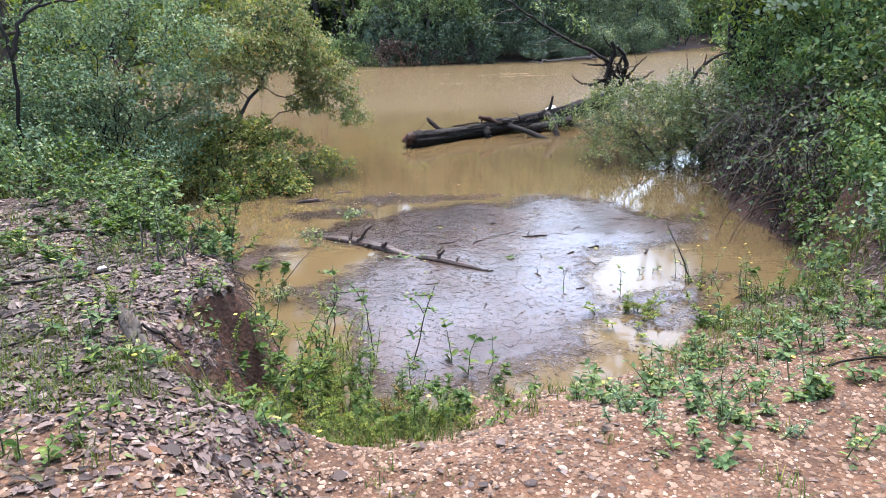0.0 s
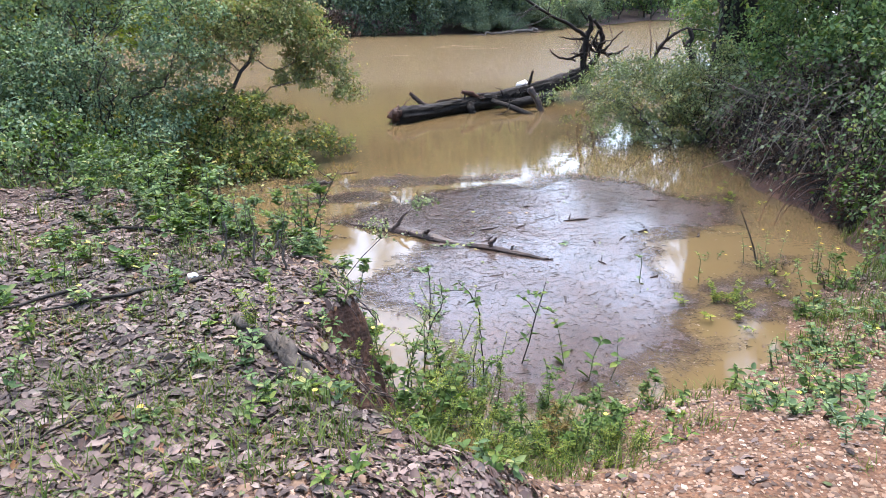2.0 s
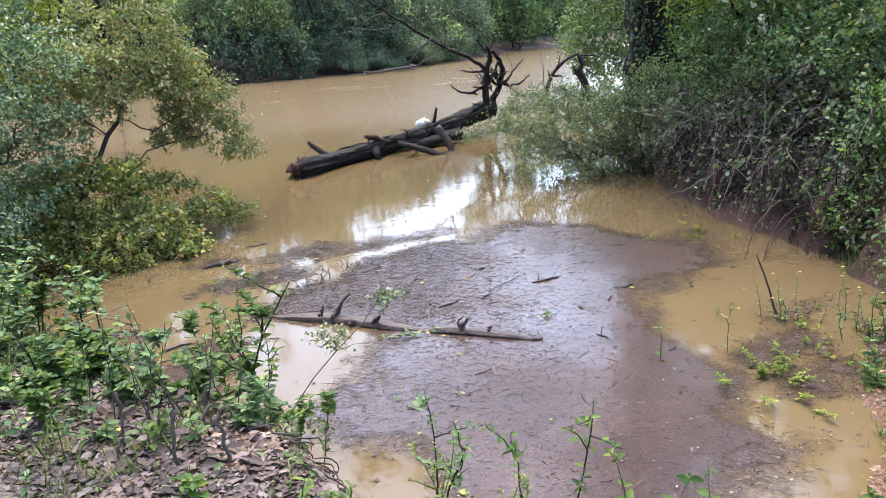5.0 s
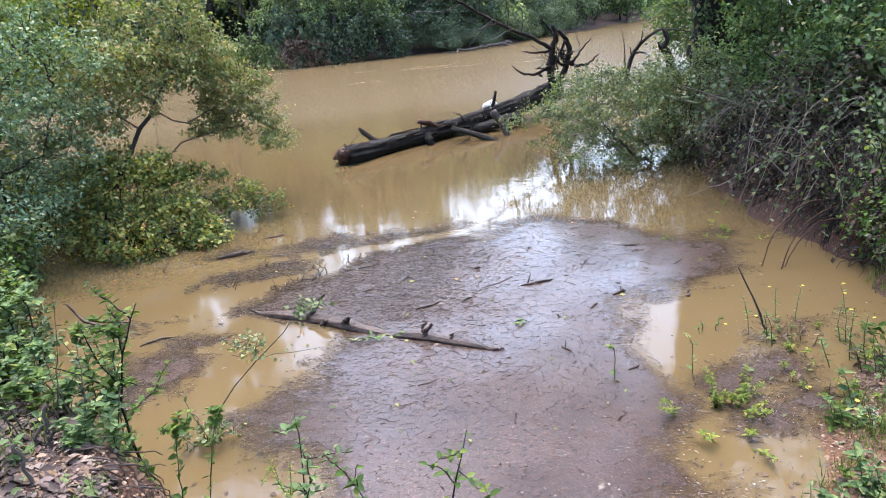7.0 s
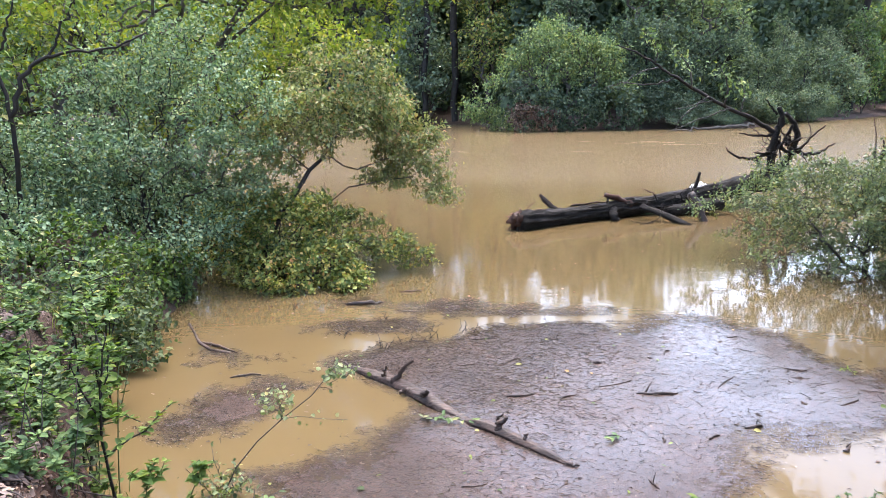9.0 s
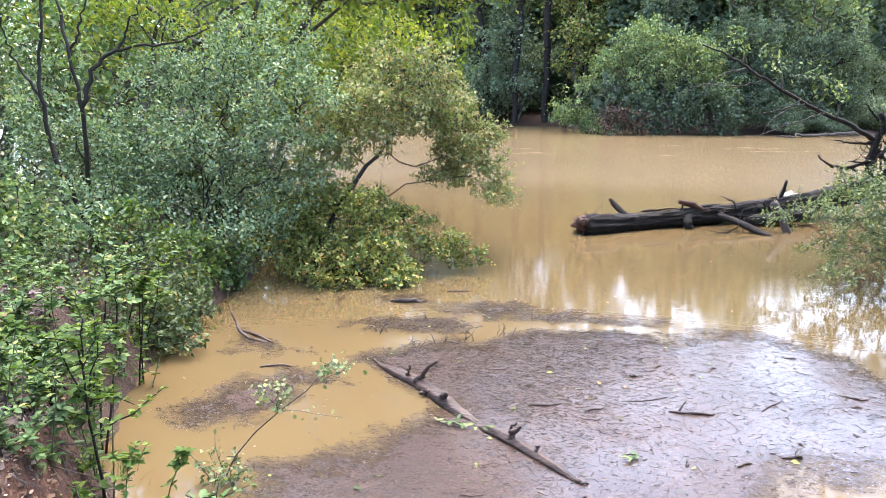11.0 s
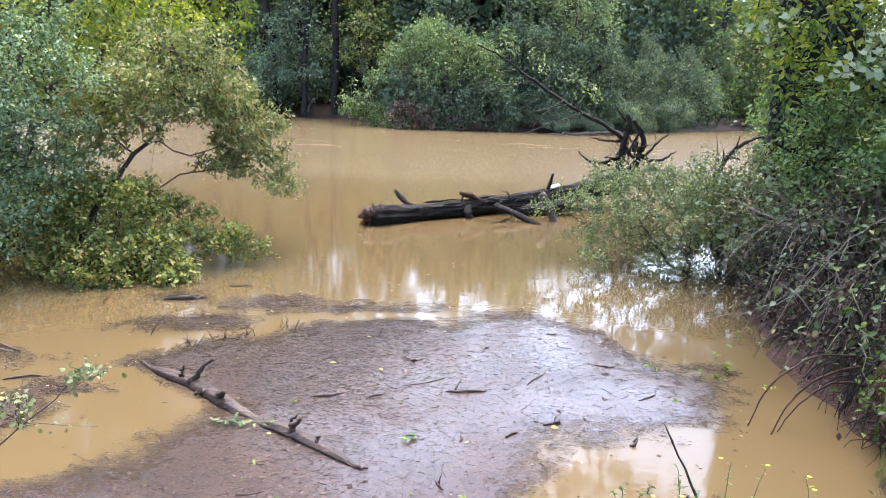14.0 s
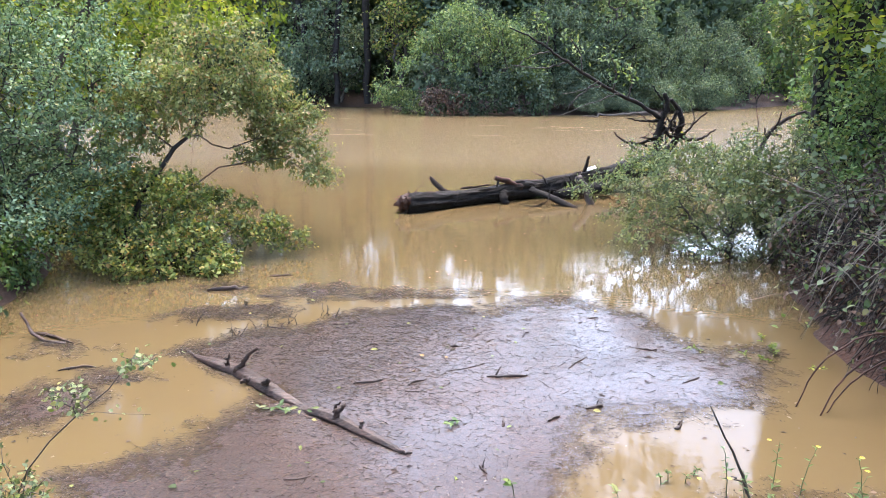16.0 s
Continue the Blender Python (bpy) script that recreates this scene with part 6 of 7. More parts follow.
# ---- ground cover of the near bank ----
def stoniness(x, y):
    s = fade(x + 0.25 * rough(x, y, 0.7, 11), -2.0, -1.3) * (1 - fade(x + 0.4 * rough(x, y, 0.8, 12), 1.3, 2.6))
    s = np.maximum(s, 0.5 * (1 - fade(np.hypot(x + 2.35, (y - 2.2) * 0.8) + 0.1 * rough(x, y, 0.2, 14), 0.15, 0.4)))
    return np.maximum(s, (1 - fade(y + 0.3 * rough(x, y, 0.6, 13), -0.5, 0.3)) * (1 - fade(x, 1.5, 3)) * fade(x, -7, -4))


def tilt(x, y, e=0.03):
    """Normals of the ground."""
    gx_, gy_ = (ground(x + e, y) - ground(x - e, y)) / (2 * e), (ground(x, y + e) - ground(x, y - e)) / (2 * e)
    return unit(np.stack([-gx_, -gy_, np.ones_like(gx_)], -1))


def thinning(x, y, x0, x1, y0, y1):
    """From 1 well inside a patch to 0 at its ragged rim."""
    d = np.minimum(np.minimum(x - x0, x1 - x), np.minimum(y - y0, y1 - y))
    return fade(d + 0.35 * rough(x, y, 0.8, 57), 0.0, 0.8)


rng = np.random.default_rng(300)
# fallen leaves: small crumbs below, larger leaves strewn over them
for name, n, short, long_, lift, whole, label in (("leaf_crumbs", 360000, 0.01, 0.035, 0.006, False, "wet brown crumbs of old leaves covering the bank"), ("leaf_litter", 230000, 0.018, 0.07, 0.014, True, "wet brown fallen leaves lying on the bank")):
    x, y = rng.uniform(-5.4, 4.8, n), rng.uniform(-1.4, 8.0, n)
    x[:n // 3], y[:n // 3] = rng.uniform(-4.6, -1.6, n // 3), rng.uniform(-0.9, 3.2, n // 3)
    ok = ((x < 3.2 + 0.4 * rough(y, x, 0.7, 58)) & (y < 5.0)) | ((x > 2.6) & (y > 3.0))
    x, y = x[ok], y[ok]
    n = len(x)
    g = ground(x, y)
    s = stoniness(x, y)
    ok = (g > 0.02) & (rng.random(n) < np.clip(1 - 1.25 * s, 0.1, 1) * np.clip(0.85 + rough(x, y, 0.5, 51), 0.4, 1) * thinning(x, y, -5.7, 5.4, -1.7, 8.6))
    x, y, g = x[ok], y[ok], g[ok]
    n = len(x)
    nor = tilt(x, y)
    flat = nor[:, 2] + rng.normal(size=n) * 0.1 > np.where(x > 2.0, 0.45, 0.58)
    x, y, g, nor = x[flat], y[flat], g[flat], nor[flat]
    n = len(x)
    a = rng.uniform(0, 6.28, n)
    way = np.stack([np.cos(a), np.sin(a), np.zeros(n)], -1)
    way = unit(way - nor * (way * nor).sum(-1, keepdims=True)) + rng.normal(size=(n, 3)) * [0, 0, 0.16]
    ln = short + (long_ - short) * rng.random(n) ** 2.0
    bag = Bag()
    leaves(bag, np.stack([x, y, g + rng.uniform(0.001, lift, n)], -1), way, nor + rng.normal(size=(n, 3)) * 0.28, ln, ln * rng.uniform(0.16, 0.42, n), rng.uniform(-0.3, 0.4, (n, 1)), whole)
    tagged(new(name, bag.mesh(name, LITTER)), label, "leaves", kind="stuff")

# pebbles: larger stones over a bed of small ones
for name, count, r_lo, r_hi, label in (("gravel", 24000, 0.01, 0.024, "buff and tan river gravel spread over the bank"), ("fine_gravel", 70000, 0.006, 0.0125, "fine orange-tan gravel between the larger pebbles")):
    x, y = rng.uniform(-4.8, 3.0, count), rng.uniform(-2.2, 3.2, count)
    g, s = ground(x, y), stoniness(x, y)
    ok = (g > -0.03) & (rng.random(count) < (fade(s, 0.05, 0.6) + 0.03) * thinning(x, y, -4.9, 3.1, -2.3, 4.2))
    x, y, g = x[ok], y[ok], g[ok]
    n = len(x)
    ball = np.array([(1, 0, 0), (0.3, 0.9, 0.05), (-0.8, 0.6, 0), (-0.8, -0.6, 0.05), (0.3, -0.95, 0), (0.05, 0, 0.6)], float)
    tri = np.array([(0, 1, 5), (1, 2, 5), (2, 3, 5), (3, 4, 5), (4, 0, 5)])
    r = rng.uniform(r_lo, r_hi, n) * rng.uniform(0.6, 1.1, n)
    a = rng.uniform(0, 6.28, n)
    v = ball[None] * (1 + 0.18 * rng.normal(size=(n, len(ball), 1))) * r[:, None, None] * np.stack([np.ones(n), rng.uniform(0.6, 1, n), rng.uniform(0.6, 1.1, n)], -1)[:, None]
    c, sn = np.cos(a)[:, None], np.sin(a)[:, None]
    v = np.stack([v[..., 0] * c - v[..., 1] * sn + x[:, None], v[..., 0] * sn + v[..., 1] * c + y[:, None], v[..., 2] + g[:, None] + 0.002], -1)
    bag = Bag()
    bag.add(v, ((np.arange(n) * len(ball))[:, None, None] + tri[None]).reshape(-1, 3))
    tagged(new(name, bag.mesh(name, PEBBLE, True)), label, "gravel", kind="stuff")


def blades(bag, rg, x, y, z, height, width, lean=0.35, bits=3):
    """Bent blades of grass."""
    n = len(x)
    a = rg.uniform(0, 6.28, n)
    out = np.stack([np.cos(a), np.sin(a), np.zeros(n)], -1)
    side = np.stack([-np.sin(a), np.cos(a), np.zeros(n)], -1)
    base = np.stack([x, y, z], -1)
    h, w = np.reshape(height, (-1, 1)), np.reshape(width, (-1, 1))
    le = lean * rg.uniform(0.3, 1.6, (n, 1))
    rows = []
    for i in range(bits + 1):
        u = i / bits
        c = base + out * h * le * u**1.8 + [0, 0, 1] * h * (u - 0.35 * le * u * u)
        k = w * (1 - u) ** 0.6 if i < bits else w * 0.05
        rows += [c - side * k, c + side * k]
    v = np.stack(rows, 1)
    q = np.array([(2 * i, 2 * i + 1, 2 * i + 3, 2 * i + 2) for i in range(bits)])
    bag.add(v, ((np.arange(n) * (2 * bits + 2))[:, None, None] + q[None]).reshape(-1, 4))


# grass: along the right-hand shore, in the gully and thinly elsewhere
GRASSY = [(0.45, 1.62, 0.5, 0.25, 300, 0.06), (0.9, 1.9, 0.5, 0.35, 400, 0.07), (1.4, 2.2, 0.5, 0.4, 500, 0.08), (1.9, 2.4, 0.5, 0.4, 400, 0.09), (-3.0, -0.6, 0.7, 0.4, 900, 0.11), (-3.7, 0.4, 0.8, 0.6, 1300, 0.09), (-2.4, 0.45, 0.45, 0.4, 900, 0.08), (-3.0, 2.2, 0.8, 0.5, 900, 0.08), (-4.3, 2.6, 0.8, 0.8, 900, 0.12), (-2.9, 0.6, 0.6, 0.5, 900, 0.07), (-3.3, 1.4, 0.7, 0.5, 900, 0.06), (1.9, 2.6, 0.9, 0.5, 900, 0.1), (2.2, 1.7, 0.9, 0.8, 900, 0.09), (1.3, 2.0, 0.5, 0.4, 400, 0.08), (-1.5, 0.95, 0.5, 0.3, 650, 0.13), (-0.95, 1.0, 0.5, 0.22, 400, 0.1), (-1.75, 0.75, 0.4, 0.25, 400, 0.1), (-1.35, 1.3, 0.4, 0.25, 500, 0.17), (-2.6, 0.2, 1.0, 0.7, 350, 0.08), (-3.4, 1.2, 1.2, 1.0, 500, 0.07),
          (0.3, 0.4, 1.6, 0.9, 350, 0.06), (-3.2, 3.3, 0.7, 0.3, 400, 0.15), (-4.0, 5.0, 0.5, 0.9, 600, 0.15), (-1.5, -0.4, 1.3, 0.5, 300, 0.09), (3.0, 3.7, 0.4, 0.4, 400, 0.14), (-0.35, 1.5, 0.4, 0.12, 200, 0.09), (2.6, 3.0, 0.5, 0.3, 400, 0.14)]
bag = Bag()
for cx, cy, ax, ay, n, h in GRASSY:
    tuft = rng.normal(size=(max(8, n // 14), 2))
    k = rng.integers(0, len(tuft), n)
    x = cx + ax * 0.6 * tuft[k, 0] + rng.normal(size=n) * 0.035
    y = cy + ay * 0.6 * tuft[k, 1] + rng.normal(size=n) * 0.035
    z = ground(x, y)
    ok = z > -0.08
    x, y, z = x[ok], y[ok], z[ok]
    blades(bag, rng, x, y, z - 0.01, h * rng.uniform(0.3, 1.6, len(x)), rng.uniform(0.0015, 0.004, len(x)), 0.7)
tagged(new("grass", bag.mesh("grass", GRASS)), "thin tufts of grass on the bank", "grass", kind="stuff")


# ---- weeds, seedlings and saplings ----
def weed(name, base, height, count, size, leaf, label, seed, stems=1, lean=(0, 0), wide=0.3, flowers=0, spread_=0.0, rough_=0.25, category="weed", group="", r=0.004, bare=0.15, bark=None, sub=0):
    """An upright herb or sapling: stems, leaves set along them, and flowers."""
    rg = np.random.default_rng(seed)
    base = np.array([base[0], base[1], base[2] if len(base) > 2 else float(ground(base[0], base[1]))], float)
    ob = thing(name, base, label, category, group)
    leaf_bag = Bag()
    heads = []
    for i in range(stems):
        h = height * rg.uniform(0.75, 1.1)
        off = np.array([*rg.normal(size=2) * spread_, 0])
        top = base + off * 1.8 + [lean[0] * h + rg.normal() * rough_ * h * 0.5, lean[1] * h + rg.normal() * rough_ * h * 0.5, h]
        mid = (base + off + top) / 2 + rg.normal(size=3) * h * 0.06
        foot = base + off
        foot[2] = min(base[2], float(ground(foot[0], foot[1]))) - 0.02
        line = bend([foot, mid, top], 12, h * 0.006, seed + i)
        lines = [line]
        for b in range(sub):
            k = rg.integers(4, 11)
            d = unit(rg.normal(size=3) + [0, 0, 0.6]) * h * rg.uniform(0.18, 0.38)
            lines.append(bend([line[k], line[k] + d * 0.5 + rg.normal(size=3) * h * 0.02, line[k] + d], 7, h * 0.004, seed + b))
        for m, ln_ in enumerate(lines):
            bag = Bag()
            limb(bag, ln_, np.linspace(r if m == 0 else r * 0.6, r * 0.3, len(ln_)), 5, 0.05, seed + i + m)
            piece = part("twig" if m else "stem", bag.mesh("stem", bark or STEM, True, base), stalk if m else ob)
            stalk = stalk if m else piece
        for m, ln_ in enumerate(lines):
            c = count if m == 0 else max(4, count // 2)
            u = np.sort(rg.uniform(bare if m == 0 else 0.1, 1, c))
            at = np.stack([np.interp(u, np.linspace(0, 1, len(ln_)), ln_[:, d]) for d in range(3)], -1)
            a = np.arange(c) * 2.4 + rg.uniform(0, 6)
            way = np.stack([np.cos(a), np.sin(a), rg.uniform(-0.15, 0.7, c)], -1) + rg.normal(size=(c, 3)) * 0.15
            ln = size * rg.uniform(0.6, 1.2, c) * (1.1 - 0.5 * u)
            leaves(leaf_bag, at, way, rg.normal(size=(c, 3)) * 0.3 + [0, 0, 1], ln, ln * wide, 0.2, True)
            heads.append(ln_[-1])
    part("leaves", leaf_bag.mesh("leaves", leaf, False, base), ob)
    for i in range(flowers):
        p = heads[i % len(heads)] + rg.normal(size=3) * [0.04, 0.04, 0.02]
        bag = Bag()
        a = np.arange(7) * 6.283 / 7
        way = np.stack([np.cos(a), np.sin(a), np.full(7, 0.25)], -1)
        leaves(bag, np.tile(p, (7, 1)), way, np.tile([0, 0, 1.0], (7, 1)), 0.014, 0.005, 0.1, True)
        part("flower", bag.mesh("flower", PETAL, False, base), ob, "small yellow flower")
    return ob


LEAF_RUST = leafy("leaf_rust", [(0.0, (0.14, 0.09, 0.03)), (0.6, (0.3, 0.2, 0.05)), (1.0, (0.42, 0.33, 0.1))])
STEM = plain("green_stem", (0.05, 0.08, 0.02), (0.12, 0.15, 0.04), 30, 0.6)
rng = np.random.default_rng(400)
# tall weeds in the gully
CLUSTERS = [(-1.68, 1.95, 0.13, 0.2, 0.3, 0.62), (-1.62, 1.62, 0.16, 0.14, 0.2, 0.45), (-1.3, 1.45, 0.2, 0.14, 0.2, 0.42), (-1.0, 1.38, 0.2, 0.12, 0.12, 0.3), (-1.6, 1.15, 0.3, 0.2, 0.1, 0.3), (-1.15, 1.05, 0.34, 0.16, 0.06, 0.18), (-1.95, 1.1, 0.18, 0.22, 0.1, 0.28)]
for n in range(63):
    cx, cy, ax, ay, h1, h2 = CLUSTERS[n % len(CLUSTERS)]
    x, y = cx + rng.normal() * ax, cy + rng.normal() * ay
    kind = 1 if n % 6 == 0 else (2, 2, 0, 0, 2, 2, 2)[n % len(CLUSTERS)]
    weed("tall_weed", (x, y, max(0.0, float(ground(x, y)))), rng.uniform(h1, h2), (30, 22, 44)[kind], (0.04, 0.06, 0.028)[kind], (LEAF_BRIGHT, LEAF_BRIGHT, LEAF_LIME)[kind],
         ("bright green leafy weed in the gully", "broad-leaved green weed in the gully", "fine-leaved yellow-green weed in the gully")[kind], 410 + n, stems=(2, 2, 3)[kind], spread_=0.06, rough_=0.6, sub=(3, 2, 3)[kind], wide=(0.22, 0.36, 0.16)[kind], group="gully weeds", flowers=1 if n % 11 == 0 else 0)
# low weeds along the gravel edge and over the gravel
for n in range(180):
    zone = n % 4 if n < 64 else 3 if n < 150 else 1
    if zone == 0:
        x, y = rng.uniform(-1.1, 0.2), rng.uniform(0.9, 1.5)
    elif zone == 1:
        x, y = (rng.uniform(0.2, 2.2), rng.uniform(0.2, 1.9)) if n < 64 else (rng.uniform(0.0, 1.8), rng.uniform(1.3, 2.5))
    elif zone == 2:
        x, y = rng.uniform(1.5, 3.0), rng.uniform(1.2, 3.0)
    else:
        x, y = rng.uniform(-4.2, -1.7), rng.uniform(-0.8, 2.6)
    if float(ground(x, y)) < 0.02:
        continue
    weed("seedling", (x, y), rng.uniform(0.05, 0.15) * (1.5 if zone == 2 else 1), 10, rng.uniform(0.04, 0.08), (LEAF_GREEN, LEAF_BRIGHT, LEAF_GREEN)[n % 3], "small green seedling on the open bank", 500 + n, stems=1 + n % 3, spread_=0.03, wide=0.27, group="bank seedlings", bare=0.05,
         flowers=1 if n % 9 == 2 else 0)
# saplings and sprays standing by the water
weed("sapling", (-2.34, 2.78), 1.0, 60, 0.055, LEAF_BRIGHT, "slim sapling with fresh green leaves at the bank's corner", 601, stems=1, wide=0.3, r=0.008, bare=0.05, sub=11, category="sapling", bark=BARK_DARK, lean=(0.18, -0.22), rough_=0.05)
weed("sapling", (-2.85, 3.2, 0.2), 0.95, 60, 0.07, LEAF_BRIGHT, "leafy bright green sapling leaning over the bank", 602, stems=2, wide=0.32, r=0.01, bare=0.05, sub=14, spread_=0.1, category="sapling", bark=BARK_DARK, lean=(-0.15, 0.1))
weed("sapling", (-3.5, 3.9, 0.4), 0.8, 30, 0.07, LEAF_GREEN, "leafy green sapling on the bank", 603, stems=3, wide=0.3, r=0.008, bare=0.1, sub=6, spread_=0.12, category="sapling", bark=BARK_DARK)
weed("sapling", (-3.15, 3.5, 0.45), 0.7, 50, 0.065, LEAF_GREEN, "leafy green sapling on the bank", 617, stems=3, wide=0.3, r=0.008, bare=0.05, sub=8, spread_=0.12, category="sapling", bark=BARK_DARK)
weed("sapling", (-3.75, 4.6, 0.3), 0.6, 44, 0.06, LEAF_BRIGHT, "leafy green sapling on the bank", 618, stems=4, wide=0.3, r=0.007, bare=0.05, sub=6, spread_=0.16, category="sapling", bark=BARK_DARK)
shrub("arching_spray", (-2.2, 3.47, -0.03), [((-1.5, 3.47, 0.6), (0.16, 0.14, 0.09)), ((-1.85, 3.47, 0.58), (0.14, 0.12, 0.06), 0.12), ((-1.48, 3.47, 0.76), (0.12, 0.1, 0.04), 0.1), ((-2.16, 3.45, 0.08), (0.16, 0.12, 0.1), 0.2)],
      "thin bent twig with a spray of small leaves over the water", LEAF_SAGE, BARK_GREY, goals=150, r0=0.006, size=0.026, per=4, step=0.05, spread_=0.03, seed=604, category="sapling", spots=[], wide=0.42, thin=3, fine=True,
      limbs=[[(-2.22, 3.47, -0.1), (-2.16, 3.47, 0.04), (-2.09, 3.47, 0.18), (-1.96, 3.47, 0.34), (-1.81, 3.47, 0.48), (-1.71, 3.47, 0.5), (-1.61, 3.47, 0.49), (-1.45, 3.47, 0.49)], [(-1.81, 3.47, 0.48), (-1.64, 3.47, 0.62), (-1.52, 3.47, 0.77)], [(-2.16, 3.47, 0.04), (-2.23, 3.5, 0.2), (-2.26, 3.55, 0.28)], [(-2.2, 3.47, -0.06), (-2.3, 3.47, 0.08), (-2.4, 3.5, 0.14)]])
weed("arching_spray", (-1.75, 2.3, -0.02), 0.6, 16, 0.06, LEAF_GREEN, "twiggy sapling standing in the shallows", 605, stems=3, wide=0.3, r=0.006, bare=0.2, sub=5, spread_=0.12, category="sapling", bark=BARK_DARK)
weed("arching_spray", (-1.35, 2.15, -0.02), 0.55, 14, 0.06, LEAF_BRIGHT, "twiggy sapling standing in the shallows", 606, stems=3, wide=0.3, r=0.006, bare=0.25, sub=4, spread_=0.14, category="sapling", bark=BARK_DARK)
weed("shallows_weed", (0.28, 3.3, -0.02), 0.3, 10, 0.07, LEAF_BRIGHT, "upright weed with pale leaves growing through the litter", 607, wide=0.3)
weed("shallows_weed", (0.78, 3.2, -0.02), 0.32, 12, 0.07, LEAF_GREEN, "upright weed growing through the litter", 608, wide=0.3)
weed("shallows_weed", (-0.75, 1.95, -0.02), 0.32, 12, 0.09, LEAF_BRIGHT, "broad-leaved weed at the water's edge", 609, wide=0.3, stems=3, spread_=0.08)
weed("floating_weed", (0.76, 2.78, -0.03), 0.11, 40, 0.045, LEAF_LIME, "low bright green weed mat in the shallows", 610, stems=24, spread_=0.13, wide=0.25, bare=0.0)
weed("floating_weed", (2.47, 5.4, -0.03), 0.06, 26, 0.05, LEAF_LIME, "small green weed mat afloat near the bank", 611, stems=9, spread_=0.12, wide=0.22, bare=0.0)
weed("yellow_flower", (1.55, 3.35, -0.03), 0.3, 14, 0.05, LEAF_GREEN, "thin weed with small yellow flowers in the shallows", 612, stems=5, spread_=0.14, wide=0.2, flowers=3)
weed("yellow_flower", (1.85, 3.0, 0.0), 0.36, 18, 0.05, LEAF_GREEN, "thin weed with small yellow flowers at the shore", 613, stems=7, spread_=0.2, wide=0.2, flowers=5)
weed("yellow_flower", (-1.85, 1.15), 0.3, 14, 0.05, LEAF_GREEN, "thin weed with small yellow flowers under the bank", 614, stems=5, spread_=0.15, wide=0.2, flowers=5)
rng = np.random.default_rng(617)
for n, (x, y, c, far, size) in enumerate([(-0.98, 4.47, 13, 0.16, 0.07), (-1.12, 4.46, 6, 0.1, 0.06), (0.05, 4.33, 8, 0.05, 0.06)]):
    ob = thing("leaf_sprig", (x, y, 0), "sprig of pale green leaves lying flat on the litter", "sprig", "leaf sprigs")
    stub(ob, "stem", [(x - far, y + far * 0.3, 0.008), (x, y, 0.02), (x + far, y + far * 0.1, 0.01)], 0.004, 0.002, BARK_GREY, "", 618 + n, 5, 0.1, 0.004, 8)
    bag = Bag()
    u, a = rng.uniform(-1, 1, c), rng.uniform(0, 6.28, c)
    leaves(bag, np.stack([x + u * far, y + rng.normal(size=c) * 0.02, rng.uniform(0.014, 0.04, c)], -1), np.stack([np.cos(a), np.sin(a), rng.normal(size=c) * 0.15], -1), np.stack([rng.normal(size=c) * 0.25, rng.normal(size=c) * 0.25, np.ones(c)], -1), rng.uniform(0.6, 1.1, c) * size, 0.2 * size, 0.25, True)
    part("leaves", bag.mesh("leaves", (LEAF_GREEN, LEAF_SAGE, LEAF_GREEN)[n], False, ob.location), ob)

for n, (x, y) in enumerate([(-2.75, 2.85), (-3.05, 3.1), (-3.3, 3.45), (-3.55, 3.75), (-3.0, 2.6), (-3.6, 4.3), (-3.9, 4.0), (-2.5, 2.75), (-3.4, 3.0), (-2.3, 2.45), (-2.25, 2.65), (-2.62, 2.95), (-2.9, 2.9), (-3.2, 3.25), (-3.75, 4.4), (-3.9, 4.7)]):
    weed("bank_weed", (x, y), 0.22 + 0.06 * (n % 4), 36, 0.055, (LEAF_GREEN, LEAF_BRIGHT, LEAF_DARK)[n % 3], "leafy green weed at the corner of the bank", 680 + n, stems=4, spread_=0.1, wide=0.3, sub=3, r=0.004, bare=0.05, group="bank weeds")

# weeds standing in the flooded shallows of the gravel shore
rng = np.random.default_rng(690)
for n in range(16):
    x, y = rng.normal() * 0.32 + 1.55, rng.normal() * 0.35 + 3.0
    if float(ground(x, y)) > 0.1 or x < 0.9:
        continue
    weed("flooded_weed", (x, y, max(-0.03, float(ground(x, y)))), rng.uniform(0.04, 0.16), (14, 22, 10)[n % 3], (0.05, 0.035, 0.06)[n % 3], (LEAF_LIME, LEAF_GREEN, LEAF_DRY)[n % 3], ("yellow-green weed standing in the flooded shallows", "fine-leaved green weed standing in the flooded shallows", "withered brown weed standing in the flooded shallows")[n % 3],
         1000 + n, stems=4, spread_=0.06, wide=0.22, bare=0.05, group="flooded weeds", flowers=1 if n % 10 == 0 else 0)

# low green plants of the gravel shore under the bank
rng = np.random.default_rng(695)
for n in range(26):
    x, y = rng.uniform(1.7, 3.1), rng.uniform(0.8, 2.9)
    if float(ground(x, y)) < 0.0:
        continue
    weed("shore_weed", (x, y), rng.uniform(0.1, 0.28), (18, 26, 14)[n % 3], (0.04, 0.035, 0.06)[n % 3], (LEAF_LIME, LEAF_GREEN, LEAF_BRIGHT)[n % 3], ("yellow-green leafy weed on the gravel shore", "fine-leaved green weed on the gravel shore", "bright green weed on the gravel shore")[n % 3],
         1100 + n, stems=3, spread_=0.06, wide=0.25, bare=0.05, sub=2, rough_=0.5, group="shore weeds", flowers=1 if n % 9 == 0 else 0)
for n, (x, y) in enumerate([(-1.25, 1.05), (-1.7, 1.0), (-1.1, 1.3), (-2.0, 0.9)]):
    weed("rusty_weed", (x, y), 0.22, 34, 0.035, LEAF_RUST, "dry orange weed among the green ones in the gully", 1150 + n, stems=4, spread_=0.05, wide=0.14, bare=0.05, sub=2, rough_=0.5, group="rusty weeds")

